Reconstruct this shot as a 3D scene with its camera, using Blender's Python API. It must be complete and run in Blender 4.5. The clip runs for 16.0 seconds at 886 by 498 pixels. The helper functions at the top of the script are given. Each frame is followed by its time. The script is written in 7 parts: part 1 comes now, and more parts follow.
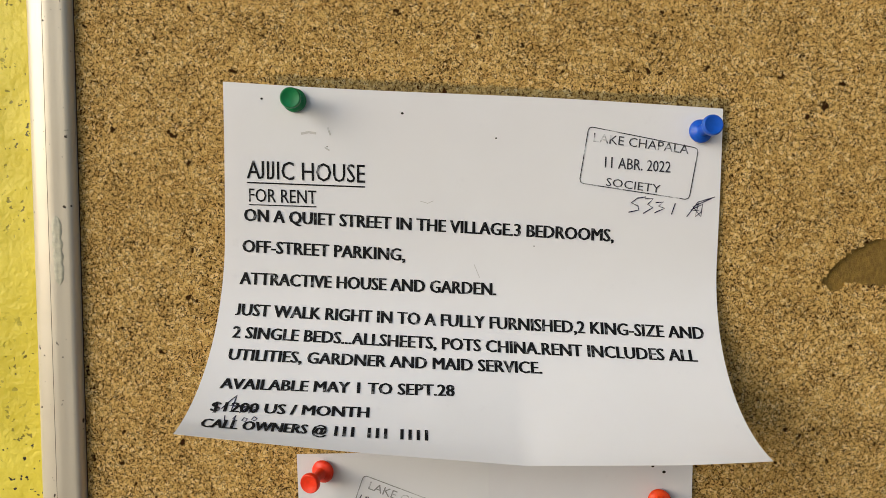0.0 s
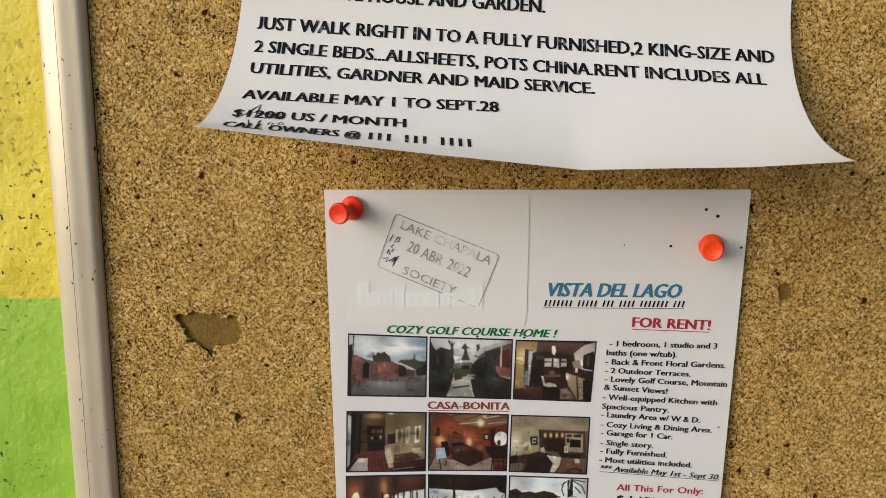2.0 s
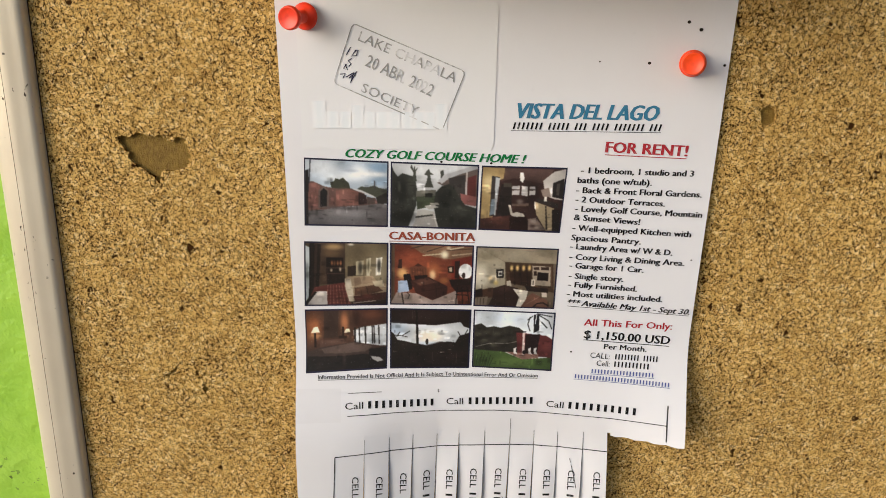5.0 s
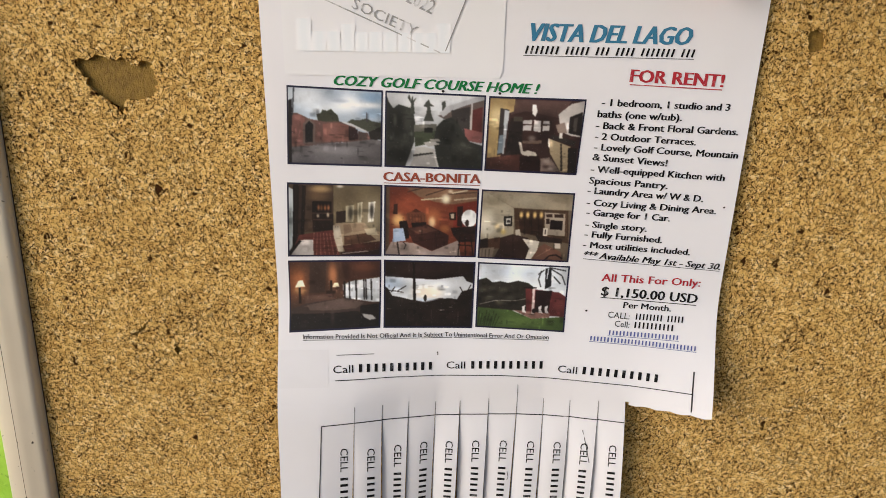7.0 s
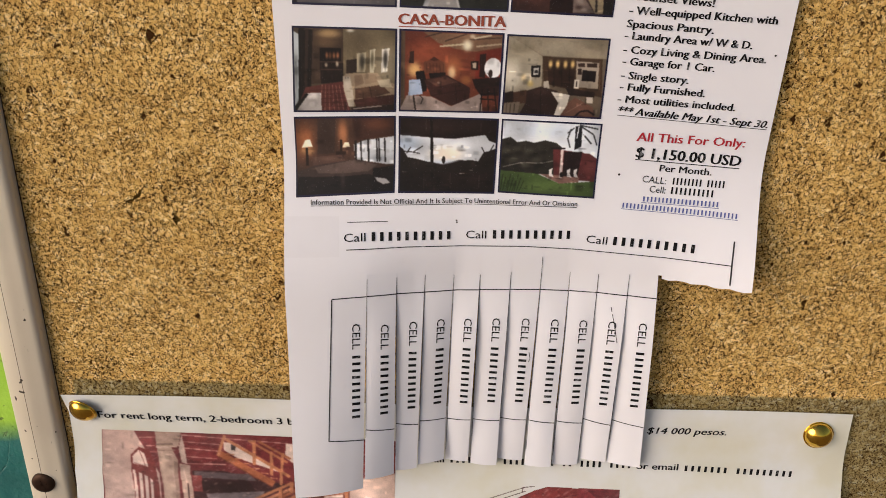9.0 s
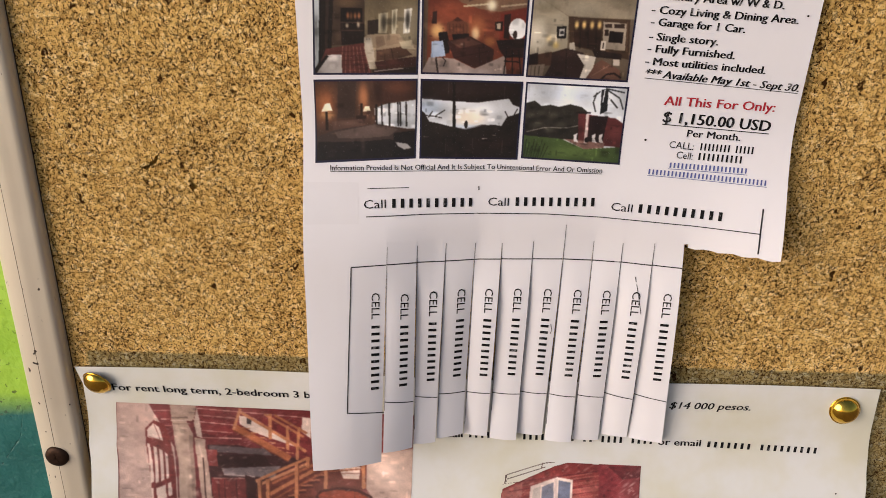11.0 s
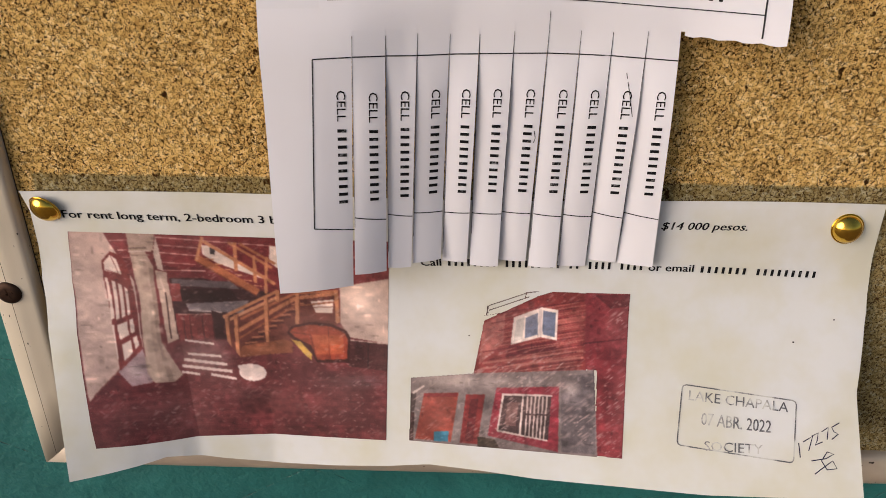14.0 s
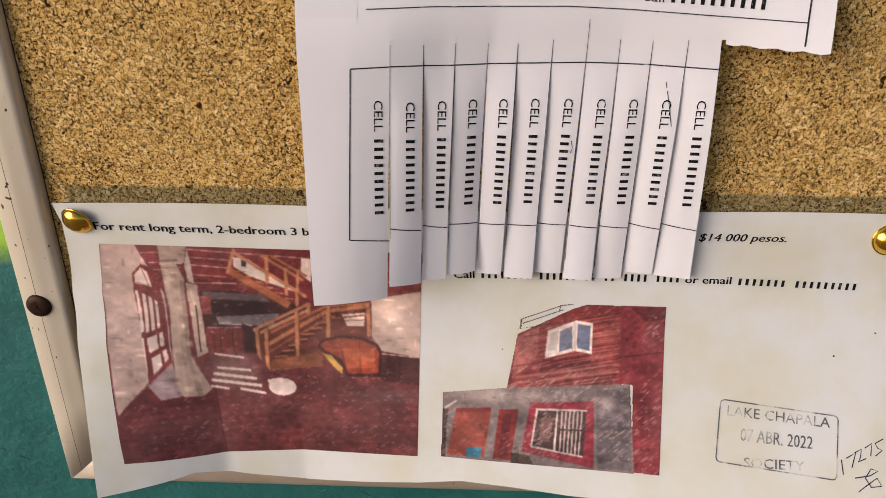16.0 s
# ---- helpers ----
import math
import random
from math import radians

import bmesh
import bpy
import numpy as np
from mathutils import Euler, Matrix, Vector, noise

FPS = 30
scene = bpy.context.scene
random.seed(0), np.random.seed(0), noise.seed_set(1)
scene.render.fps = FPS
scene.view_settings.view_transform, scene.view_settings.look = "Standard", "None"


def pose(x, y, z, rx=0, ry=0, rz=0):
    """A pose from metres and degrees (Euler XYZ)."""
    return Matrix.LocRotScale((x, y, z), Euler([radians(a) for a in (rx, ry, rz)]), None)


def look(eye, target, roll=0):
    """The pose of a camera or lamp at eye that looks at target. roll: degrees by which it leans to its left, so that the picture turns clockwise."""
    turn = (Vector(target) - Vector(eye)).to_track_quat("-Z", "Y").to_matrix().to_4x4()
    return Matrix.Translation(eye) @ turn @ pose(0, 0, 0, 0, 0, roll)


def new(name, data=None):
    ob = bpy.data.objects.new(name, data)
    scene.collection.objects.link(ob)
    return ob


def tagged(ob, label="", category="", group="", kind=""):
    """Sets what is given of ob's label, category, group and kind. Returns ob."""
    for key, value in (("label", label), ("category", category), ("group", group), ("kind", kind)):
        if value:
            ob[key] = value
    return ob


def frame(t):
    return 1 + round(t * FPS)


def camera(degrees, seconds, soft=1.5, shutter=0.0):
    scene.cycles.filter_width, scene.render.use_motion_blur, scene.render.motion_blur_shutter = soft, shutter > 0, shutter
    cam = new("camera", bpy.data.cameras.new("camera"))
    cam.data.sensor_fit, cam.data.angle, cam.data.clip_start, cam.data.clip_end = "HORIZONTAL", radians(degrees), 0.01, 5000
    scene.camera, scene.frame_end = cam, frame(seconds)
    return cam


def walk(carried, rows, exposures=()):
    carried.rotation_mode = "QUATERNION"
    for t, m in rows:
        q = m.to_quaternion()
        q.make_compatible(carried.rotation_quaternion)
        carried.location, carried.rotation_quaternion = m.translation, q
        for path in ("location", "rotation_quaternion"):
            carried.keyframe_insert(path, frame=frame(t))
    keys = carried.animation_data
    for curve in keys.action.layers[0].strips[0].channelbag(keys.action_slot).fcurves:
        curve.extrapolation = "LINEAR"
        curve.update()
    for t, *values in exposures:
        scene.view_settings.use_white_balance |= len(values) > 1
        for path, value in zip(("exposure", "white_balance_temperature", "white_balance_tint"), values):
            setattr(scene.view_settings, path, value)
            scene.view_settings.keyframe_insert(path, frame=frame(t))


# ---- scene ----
from mathutils import geometry

cam = camera(63.1, 16.0, soft=0.75)
PATH = [
    (0, (-0.003, -0.384, 1.615), (-0.015, 1.612, 1.49), 0.1),
    (0.5, (-0.002, -0.383, 1.608), (-0.022, 1.611, 1.456), 0.3),
    (1, (-0.017, -0.38, 1.574), (-0.039, 1.61, 1.377), 0.5),
    (1.5, (-0.025, -0.367, 1.545), (-0.047, 1.615, 1.274), 0.9),
    (2, (-0.019, -0.364, 1.518), (-0.044, 1.602, 1.153), 1.2),
    (2.5, (-0.02, -0.366, 1.496), (-0.045, 1.585, 1.053), 1.3),
    (3, (-0.015, -0.361, 1.477), (-0.033, 1.571, 0.959), 1.4),
    (3.5, (-0.007, -0.363, 1.47), (-0.022, 1.555, 0.904), 1.4),
    (4, (-0.008, -0.363, 1.47), (-0.01, 1.55, 0.888), 1.5),
    (6.3, (-0.001, -0.334, 1.468), (0.02, 1.573, 0.865), 2.1),
    (6.5, (-0.001, -0.332, 1.464), (0.016, 1.577, 0.867), 2.2),
    (7, (-0.005, -0.319, 1.44), (0.013, 1.576, 0.802), 2.4),
    (7.5, (-0.008, -0.313, 1.416), (0.01, 1.565, 0.727), 2.4),
    (8, (-0.007, -0.309, 1.395), (0.021, 1.55, 0.659), 2.5),
    (8.5, (-0.001, -0.306, 1.394), (-0.005, 1.548, 0.644), 2.4),
    (8.7, (-0.006, -0.307, 1.394), (0.007, 1.539, 0.625), 2.5),
    (10.8, (-0.017, -0.306, 1.387), (-0.015, 1.539, 0.614), 2.5),
    (11, (-0.017, -0.306, 1.38), (-0.016, 1.534, 0.598), 2.5),
    (11.5, (-0.018, -0.308, 1.358), (-0.01, 1.519, 0.544), 2.7),
    (12, (-0.013, -0.311, 1.34), (0.002, 1.497, 0.484), 2.7),
    (12.5, (-0.008, -0.312, 1.324), (0.01, 1.476, 0.428), 2.6),
    (13, (-0.007, -0.31, 1.321), (0.018, 1.463, 0.396), 2.4),
    (13.5, (-0.008, -0.307, 1.319), (0.02, 1.458, 0.379), 2.3),
    (14, (-0.007, -0.305, 1.319), (0.022, 1.455, 0.369), 2.2),
    (14.5, (-0.008, -0.303, 1.316), (0.016, 1.456, 0.364), 2.1),
    (15, (-0.014, -0.302, 1.316), (0.007, 1.457, 0.365), 2.0),
    (15.5, (-0.016, -0.301, 1.315), (0.0, 1.466, 0.379), 1.9),
    (16, (-0.019, -0.303, 1.314), (-0.013, 1.481, 0.409), 1.8),
]
walk(cam, [(t, look(eye, target, roll)) for t, eye, target, roll in PATH],
     exposures=[(0, -.12, 6440, 6), (1, -.19, 6400, 6), (2, -.11, 6620, 6), (3.5, .12, 6580, 7), (6.5, .15, 6450, 9), (8.5, .04, 6700, 14), (11, .06, 6780, 17), (12.5, -.04, 6680, 17), (16, -.01, 6700, 18)])

# ---------- light ----------
world = bpy.data.worlds.new("sky")
scene.world = world
world.use_nodes = True
_sky = world.node_tree.nodes.new("ShaderNodeTexSky")
_sky.sky_type, _sky.sun_disc = "NISHITA", False
_sky.sun_elevation, _sky.sun_rotation = radians(17), radians(236)
_sky.air_density, _sky.dust_density = 1.0, 2.0
_bg = world.node_tree.nodes["Background"]
_bg.inputs["Strength"].default_value = 0.115
world.node_tree.links.new(_sky.outputs["Color"], _bg.inputs["Color"])

sun = new("sun", bpy.data.lights.new("sun", "SUN"))
sun.data.energy, sun.data.angle, sun.data.color = 2.55, radians(46), (1.0, 0.975, 0.95)
sun.matrix_world = look((-2.49, -1.68, 2.27), (0, 0, 1.35))
scene.view_settings.exposure = 0.0


# ---------- materials ----------
class Nodes:
    """A short way to write node trees."""

    def __init__(self, name):
        self.m = bpy.data.materials.new(name)
        self.m.use_nodes = True
        self.t = self.m.node_tree
        self.bsdf = self.t.nodes["Principled BSDF"]
        self.place = self.t.nodes.new("ShaderNodeTexCoord").outputs["Object"]

    def put(self, kind, **values):
        n = self.t.nodes.new("ShaderNode" + kind)
        for key, value in values.items():
            key = key.replace("_", " ")
            s = n.inputs[int(key[1:])] if key[0] == "i" and key[1:].isdigit() else n.inputs[key]
            if isinstance(value, bpy.types.NodeSocket):
                self.t.links.new(value, s)
            else:
                s.default_value = value
        return n

    def noise(self, scale, detail=3.0, rough=0.55, at=None, distort=0.0):
        return self.put("TexNoise", Vector=at or self.place, Scale=scale, Detail=detail, Roughness=rough, Distortion=distort).outputs["Fac"]

    def cells(self, scale, at=None, out="Color"):
        return self.put("TexVoronoi", Vector=at or self.place, Scale=scale).outputs[out]

    def ramp(self, fac, *stops):
        n = self.put("ValToRGB", Fac=fac)
        e = n.color_ramp.elements
        while len(e) < len(stops):
            e.new(0.5)
        for el, (p, c) in zip(e, stops):
            el.position = p
            el.color = (*c, 1) if len(c) == 3 else c
        return n.outputs["Color"]

    def step(self, value, a, b):
        n = self.put("MapRange", Value=value)
        n.inputs["From Min"].default_value, n.inputs["From Max"].default_value = a, b
        return n.outputs["Result"]

    def math(self, op, a, b=0.0):
        n = self.put("Math", i0=a, i1=b)
        n.operation = op
        return n.outputs[0]

    def mix(self, fac, a, b, how="MIX"):
        n = self.t.nodes.new("ShaderNodeMix")
        n.data_type, n.blend_type = "RGBA", how
        for k, v in ((0, fac), (6, a), (7, b)):
            if isinstance(v, bpy.types.NodeSocket):
                self.t.links.new(v, n.inputs[k])
            else:
                n.inputs[k].default_value = v if k == 0 else (*v, 1)
        return n.outputs[2]

    def axes(self):
        return self.put("SeparateXYZ", Vector=self.place).outputs

    def stretch(self, x, y, z, turn=(0, 0, 0)):
        n = self.put("Mapping", Vector=self.place)
        n.inputs["Scale"].default_value = (x, y, z)
        n.inputs["Rotation"].default_value = turn
        return n.outputs["Vector"]

    def bump(self, height, strength, distance):
        n = self.put("Bump", Height=height, Strength=strength, Distance=distance)
        self.t.links.new(n.outputs["Normal"], self.bsdf.inputs["Normal"])

    def done(self, colour=None, rough=0.6, metal=0.0, spec=None):
        for key, v in (("Base Color", colour), ("Roughness", rough), ("Metallic", metal), ("Specular IOR Level", spec)):
            if v is None:
                continue
            s = self.bsdf.inputs[key]
            if isinstance(v, bpy.types.NodeSocket):
                self.t.links.new(v, s)
            else:
                s.default_value = (*v, 1) if key == "Base Color" else v
        return self.m


def srgb(r, g, b):
    return tuple((v / 255 / 12.92) if v < 10 else ((v / 255 + 0.055) / 1.055) ** 2.4 for v in (r, g, b))


def make_cork():
    n = Nodes("pressed cork")
    warp = n.put("MixRGB", i0=0.0022, i1=n.place, i2=n.put("TexNoise", Vector=n.place, Scale=520.0, Detail=2.0).outputs["Color"])
    warp.blend_type = "ADD"
    at = warp.outputs[0]
    big = n.put("SeparateXYZ", Vector=n.cells(430, at)).outputs[0]
    small = n.put("SeparateXYZ", Vector=n.cells(900, at)).outputs[1]
    grain = n.math("ADD", n.math("MULTIPLY", big, 0.55), n.math("MULTIPLY", small, 0.45))
    tan = n.ramp(grain, (0.08, (0.48, 0.280, 0.082)), (0.34, (0.66, 0.418, 0.132)), (0.66, (0.77, 0.510, 0.182)), (0.94, (0.90, 0.68, 0.33)))
    slow = n.noise(9, 3)
    tan = n.mix(n.step(slow, 0.35, 0.7), tan, n.mix(1.0, tan, (0.90, 0.88, 0.83), "MULTIPLY"))
    # bark and shade in some of the joints between granules
    joint = n.put("TexVoronoi", Vector=at, Scale=430.0)
    joint.feature = "DISTANCE_TO_EDGE"
    patchy = n.math("MULTIPLY", n.math("SUBTRACT", n.noise(60, 2), 0.5), 0.16)
    open_joint = n.step(n.math("ADD", n.noise(480, 2.0, 0.6), patchy), 0.46, 0.56)
    gap = n.math("MULTIPLY", n.math("MULTIPLY", n.step(joint.outputs["Distance"], 0.150, 0.075), open_joint), 0.56)
    # dark bark: slivers that lean both ways, and pits
    f1 = n.noise(700, 2.0, 0.6, n.stretch(1.0, 1.0, 0.8, (0, 0.6, 0)))
    f2 = n.noise(760, 2.0, 0.6, n.stretch(0.75, 1.0, 1.0, (0, -0.4, 0)))
    bark = n.math("MAXIMUM", n.step(n.math("ADD", f1, patchy), 0.604, 0.617), n.step(n.math("ADD", f2, patchy), 0.614, 0.627))
    crumb = n.step(n.noise(1250, 1.5, 0.5), 0.62, 0.64)
    fleck = n.math("MAXIMUM", gap, n.math("MAXIMUM", bark, n.math("MULTIPLY", crumb, 0.85)))
    tan = n.mix(n.math("MULTIPLY", n.step(n.noise(420, 2, 0.5), 0.60, 0.72), 0.55), tan, n.mix(1.0, tan, (0.62, 0.50, 0.36), "MULTIPLY"))
    knot = n.math("MULTIPLY", n.step(n.noise(125, 2, 0.5), 0.672, 0.685), n.step(n.noise(330, 2), 0.38, 0.5))
    dark = n.math("MAXIMUM", n.math("MULTIPLY", fleck, 0.96), knot)
    x, y, z = n.axes()
    # strips that an older sheet kept from fading
    wob = n.math("MULTIPLY", n.math("SUBTRACT", n.noise(160, 3), 0.5), 0.004)
    level = n.math("ADD", n.math("SUBTRACT", z, n.math("MULTIPLY", x, 0.0165)), wob)
    band = n.math("MULTIPLY", n.step(level, 1.1910, 1.1895), n.step(x, -0.1915, -0.190))
    lift = n.math("SUBTRACT", n.math("ADD", n.math("ADD", z, n.math("MULTIPLY", x, 0.052)), wob), 1.6725)
    upper = n.math("MULTIPLY", n.step(lift, 0.0062, 0.0045), n.math("MULTIPLY", n.math("MULTIPLY", n.step(x, -0.100, -0.085), n.step(x, 0.146, 0.144)), n.step(z, 1.64, 1.65)))
    kept = n.math("MULTIPLY", n.math("MAXIMUM", band, n.math("MULTIPLY", upper, 0.8)), 0.9)
    tan = n.mix(kept, tan, n.mix(1.0, tan, (0.42, 0.53, 0.72), "MULTIPLY"))
    col = n.mix(dark, tan, (0.042, 0.018, 0.005))
    height = n.math("SUBTRACT", grain, n.math("MULTIPLY", dark, 1.2))
    n.bump(height, 0.75, 0.0011)
    return n.done(col, 0.9, spec=0.06)


def make_backing():
    n = Nodes("brown fibre backing")
    f = n.noise(700, 4, 0.6, n.stretch(1, 1, 0.5))
    col = n.ramp(f, (0.3, (0.15, 0.085, 0.012)), (0.7, (0.27, 0.165, 0.028)))
    n.bump(n.math("ADD", f, n.noise(1600, 2)), 0.6, 0.0010)
    return n.done(col, 0.85)


def make_alu(name, dirt_shade):
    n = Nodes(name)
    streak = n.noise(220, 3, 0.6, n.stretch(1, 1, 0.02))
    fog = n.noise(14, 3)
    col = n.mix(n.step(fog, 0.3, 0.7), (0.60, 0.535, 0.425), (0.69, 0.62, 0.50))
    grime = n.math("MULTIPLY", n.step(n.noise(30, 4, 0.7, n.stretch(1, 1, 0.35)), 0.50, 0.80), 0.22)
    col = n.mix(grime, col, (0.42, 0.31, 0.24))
    # mottled brown: old dirt, and the poster's shade painted into the rail's colour
    col = n.mix(n.math("MULTIPLY", n.step(n.noise(18, 4, 0.65, n.stretch(0.6, 1, 1)), 0.25, 0.6), dirt_shade), col, (0.33, 0.255, 0.20))
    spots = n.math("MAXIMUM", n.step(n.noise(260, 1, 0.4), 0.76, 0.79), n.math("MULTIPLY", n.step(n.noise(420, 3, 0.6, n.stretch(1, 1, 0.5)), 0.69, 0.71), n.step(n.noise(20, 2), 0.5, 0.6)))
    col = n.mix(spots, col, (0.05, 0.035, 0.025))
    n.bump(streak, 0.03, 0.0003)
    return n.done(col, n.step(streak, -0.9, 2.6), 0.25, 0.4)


def make_wall():
    n = Nodes("painted stucco")
    x, y, z = n.axes()
    wob = n.math("MULTIPLY", n.math("SUBTRACT", n.noise(26, 3), 0.5), 0.012)
    h = n.math("ADD", z, wob)
    lump, fine = n.noise(38, 4, 0.5), n.noise(240, 3)
    yellow = n.ramp(n.math("ADD", n.math("MULTIPLY", lump, 0.6), n.math("MULTIPLY", n.noise(9, 3), 0.4)), (0.32, (0.66, 0.53, 0.030)), (0.68, (0.84, 0.70, 0.075)))
    green = n.ramp(lump, (0.3, (0.27, 0.52, 0.040)), (0.75, (0.37, 0.62, 0.075)))
    teal = n.ramp(lump, (0.3, (0.006, 0.100, 0.094)), (0.75, (0.012, 0.142, 0.132)))
    col = n.mix(n.step(h, 1.416, 1.4175), green, yellow)
    col = n.mix(n.step(n.math("ADD", z, n.math("MULTIPLY", wob, 2.0)), 1.135, 1.150), teal, col)
    pit = n.step(n.noise(300, 2, 0.5), 0.665, 0.685)
    pit = n.math("MULTIPLY", n.math("MULTIPLY", pit, n.step(z, 1.12, 1.15)), n.step(n.noise(12, 2), 0.45, 0.6))
    crack = n.put("TexVoronoi", Vector=n.stretch(1, 1, 1.4), Scale=7.0)
    crack.feature = "DISTANCE_TO_EDGE"
    line = n.math("MULTIPLY", n.step(n.math("ADD", crack.outputs["Distance"], n.math("MULTIPLY", fine, 0.02)), 0.012, 0.008), n.math("MULTIPLY", n.step(z, 1.16, 1.1), n.step(n.noise(6, 2), 0.5, 0.58)))
    marks = n.math("MAXIMUM", pit, n.math("MULTIPLY", line, 0.6))
    col = n.mix(marks, col, (0.018, 0.018, 0.012))
    hgt = n.math("ADD", n.math("MULTIPLY", lump, 0.8), n.math("MULTIPLY", fine, 0.25))
    n.bump(n.math("SUBTRACT", hgt, n.math("MULTIPLY", marks, 0.6)), 0.55, 0.006)
    return n.done(col, 0.55)


def make_paper(name, base, stain, amount, wrinkle):
    n = Nodes(name)
    fog = n.noise(22, 4, 0.6)
    col = n.mix(n.math("MULTIPLY", n.step(fog, 0.40, 0.66), amount), base, stain)
    smudge = n.math("MULTIPLY", n.step(n.noise(95, 4, 0.65), 0.66, 0.78), 0.10)
    col = n.mix(smudge, col, tuple(v * 0.55 for v in base))
    h = n.math("ADD", n.noise(30, 2), n.math("MULTIPLY", n.noise(900, 2), 0.02))
    n.bump(h, wrinkle, 0.004)
    n.done(col, 0.62, spec=0.3)
    # thin paper lets a little light through
    t = n.put("BsdfTranslucent", Color=(*base, 1))
    mix = n.put("MixShader", i0=0.16, i1=n.bsdf.outputs[0], i2=t.outputs[0])
    n.t.links.new(mix.outputs[0], n.t.nodes["Material Output"].inputs["Surface"])
    return n.m


def make_ink(name, colour, under, wear, size=330, start=0.58):
    """Print with small worn gaps in which the sheet shows."""
    n = Nodes(name)
    gap = n.math("MULTIPLY", n.step(n.noise(size, 4, 0.65), start, start + 0.1), wear)
    return n.done(n.mix(gap, colour, under), 0.6, spec=0.12)


def make_print():
    n = Nodes("inkjet print")
    a = n.t.nodes.new("ShaderNodeAttribute")
    a.attribute_name = "print"
    fine = n.noise(1500, 2)
    col = n.mix(n.step(fine, 0.66, 0.85), a.outputs["Color"], n.mix(0.12, a.outputs["Color"], (0.75, 0.7, 0.68)))
    return n.done(col, 0.5, spec=0.3)


def make_plastic(name, colour):
    n = Nodes(name)
    n.bsdf.inputs["Subsurface Weight"].default_value = 0.25
    n.bsdf.inputs["Subsurface Scale"].default_value = 0.002
    f = n.noise(400, 2)
    col = n.mix(n.step(f, 0.4, 0.7), colour, tuple(v * 0.86 for v in colour))
    return n.done(col, 0.4)


def make_metal(name, colour, rough):
    n = Nodes(name)
    f = n.noise(500, 3)
    n.bump(f, 0.05, 0.0003)
    return n.done(n.mix(n.step(f, 0.4, 0.75), colour, tuple(v * 0.8 for v in colour)), rough, 1.0)


cork_mat, backing_mat, alu_mat, wall_mat = make_cork(), make_backing(), make_alu("anodised aluminium, worn", 0.0), make_wall()
# darker copy for the bottom rail: dirt plus the poster's shade as colour
alu_shaded = make_alu("anodised aluminium, dirty and shaded", 0.7)
paper_a = make_paper("white office paper", (0.885, 0.875, 0.895), (0.85, 0.83, 0.84), 0.35, 0.14)
paper_b = make_paper("white bond paper", (0.845, 0.84, 0.88), (0.81, 0.795, 0.83), 0.4, 0.14)
paper_c = make_paper("yellowed paper", (0.765, 0.775, 0.765), (0.68, 0.66, 0.52), 0.85, 0.30)
card_mat = make_paper("glued card", (0.855, 0.855, 0.885), (0.83, 0.825, 0.855), 0.3, 0.05)
tape_mat = make_paper("dull clear tape", (0.825, 0.818, 0.855), (0.775, 0.765, 0.80), 0.8, 0.3)
WHITE = (0.70, 0.70, 0.72)
ink_black = make_ink("black toner", (0.008, 0.008, 0.009), WHITE, 0.3)
ink_rule = make_ink("ruled line", (0.03, 0.03, 0.035), WHITE, 0.5)
ink_stamp = make_ink("grey stamp ink", (0.045, 0.045, 0.055), WHITE, 1.0, 90, 0.52)
ink_stamp_pale = make_ink("faint stamp ink", (0.29, 0.29, 0.295), WHITE, 1.0, 100, 0.52)
ink_stamp_worn = make_ink("patchy stamp ink", (0.12, 0.12, 0.13), (0.64, 0.64, 0.60), 0.95, 70, 0.46)
ink_pen = make_ink("dark blue pen", (0.025, 0.025, 0.06), WHITE, 0.3)
ink_blue = make_ink("blue print", srgb(58, 118, 150), (0.12, 0.13, 0.15), 0.5)
ink_link = make_ink("link blue print", srgb(85, 95, 150), WHITE, 0.2)
ink_crimson = make_ink("crimson print", srgb(165, 45, 55), WHITE, 0.35)
ink_green = make_ink("green print", srgb(25, 110, 60), WHITE, 0.2)
ink_brown = make_ink("brown print", srgb(140, 70, 55), (0.25, 0.2, 0.2), 0.5)
ghost_mats = [make_ink(f"print showing through, {k}", tuple(g + (w - g) * k / 5 for g, w in zip((0.765, 0.795, 0.835), (0.845, 0.845, 0.875))), (0.845, 0.845, 0.875), 0.3) for k in range(5)]
ink_smudge = make_ink("grey smudge", (0.60, 0.58, 0.57), WHITE, 1.0, 200)
hole_mat = make_ink("pinhole shade", (0.02, 0.016, 0.012), (0.3, 0.28, 0.25), 0.2)
print_mat = make_print()
brass_mat = make_metal("brass", (0.78, 0.48, 0.07), 0.13)
screw_mat = make_metal("rusty steel", (0.055, 0.033, 0.024), 0.6)
steel_mat = make_metal("steel", (0.6, 0.6, 0.6), 0.25)


# brown-black that paints the shadow line beside the rail
_j = Nodes("dark brown of a shaded gap")
gap_shade = _j.done(_j.ramp(_j.noise(300, 3), (0.3, (0.035, 0.018, 0.007)), (0.7, (0.07, 0.038, 0.014))), 0.9)


def make_ground():
    n = Nodes("terracotta paving")
    f = n.noise(3, 4)
    return n.done(n.ramp(f, (0.3, (0.17, 0.11, 0.08)), (0.7, (0.23, 0.155, 0.11))), 0.8)


# ---------- helpers for meshes ----------
def part(name, bm, material, parent=None, label=""):
    me = bpy.data.meshes.new(name)
    bm.normal_update()
    bm.to_mesh(me)
    bm.free()
    me.materials.append(material)
    ob = new(name, me)
    ob.parent = parent
    if label:
        ob["label"] = label
    return ob


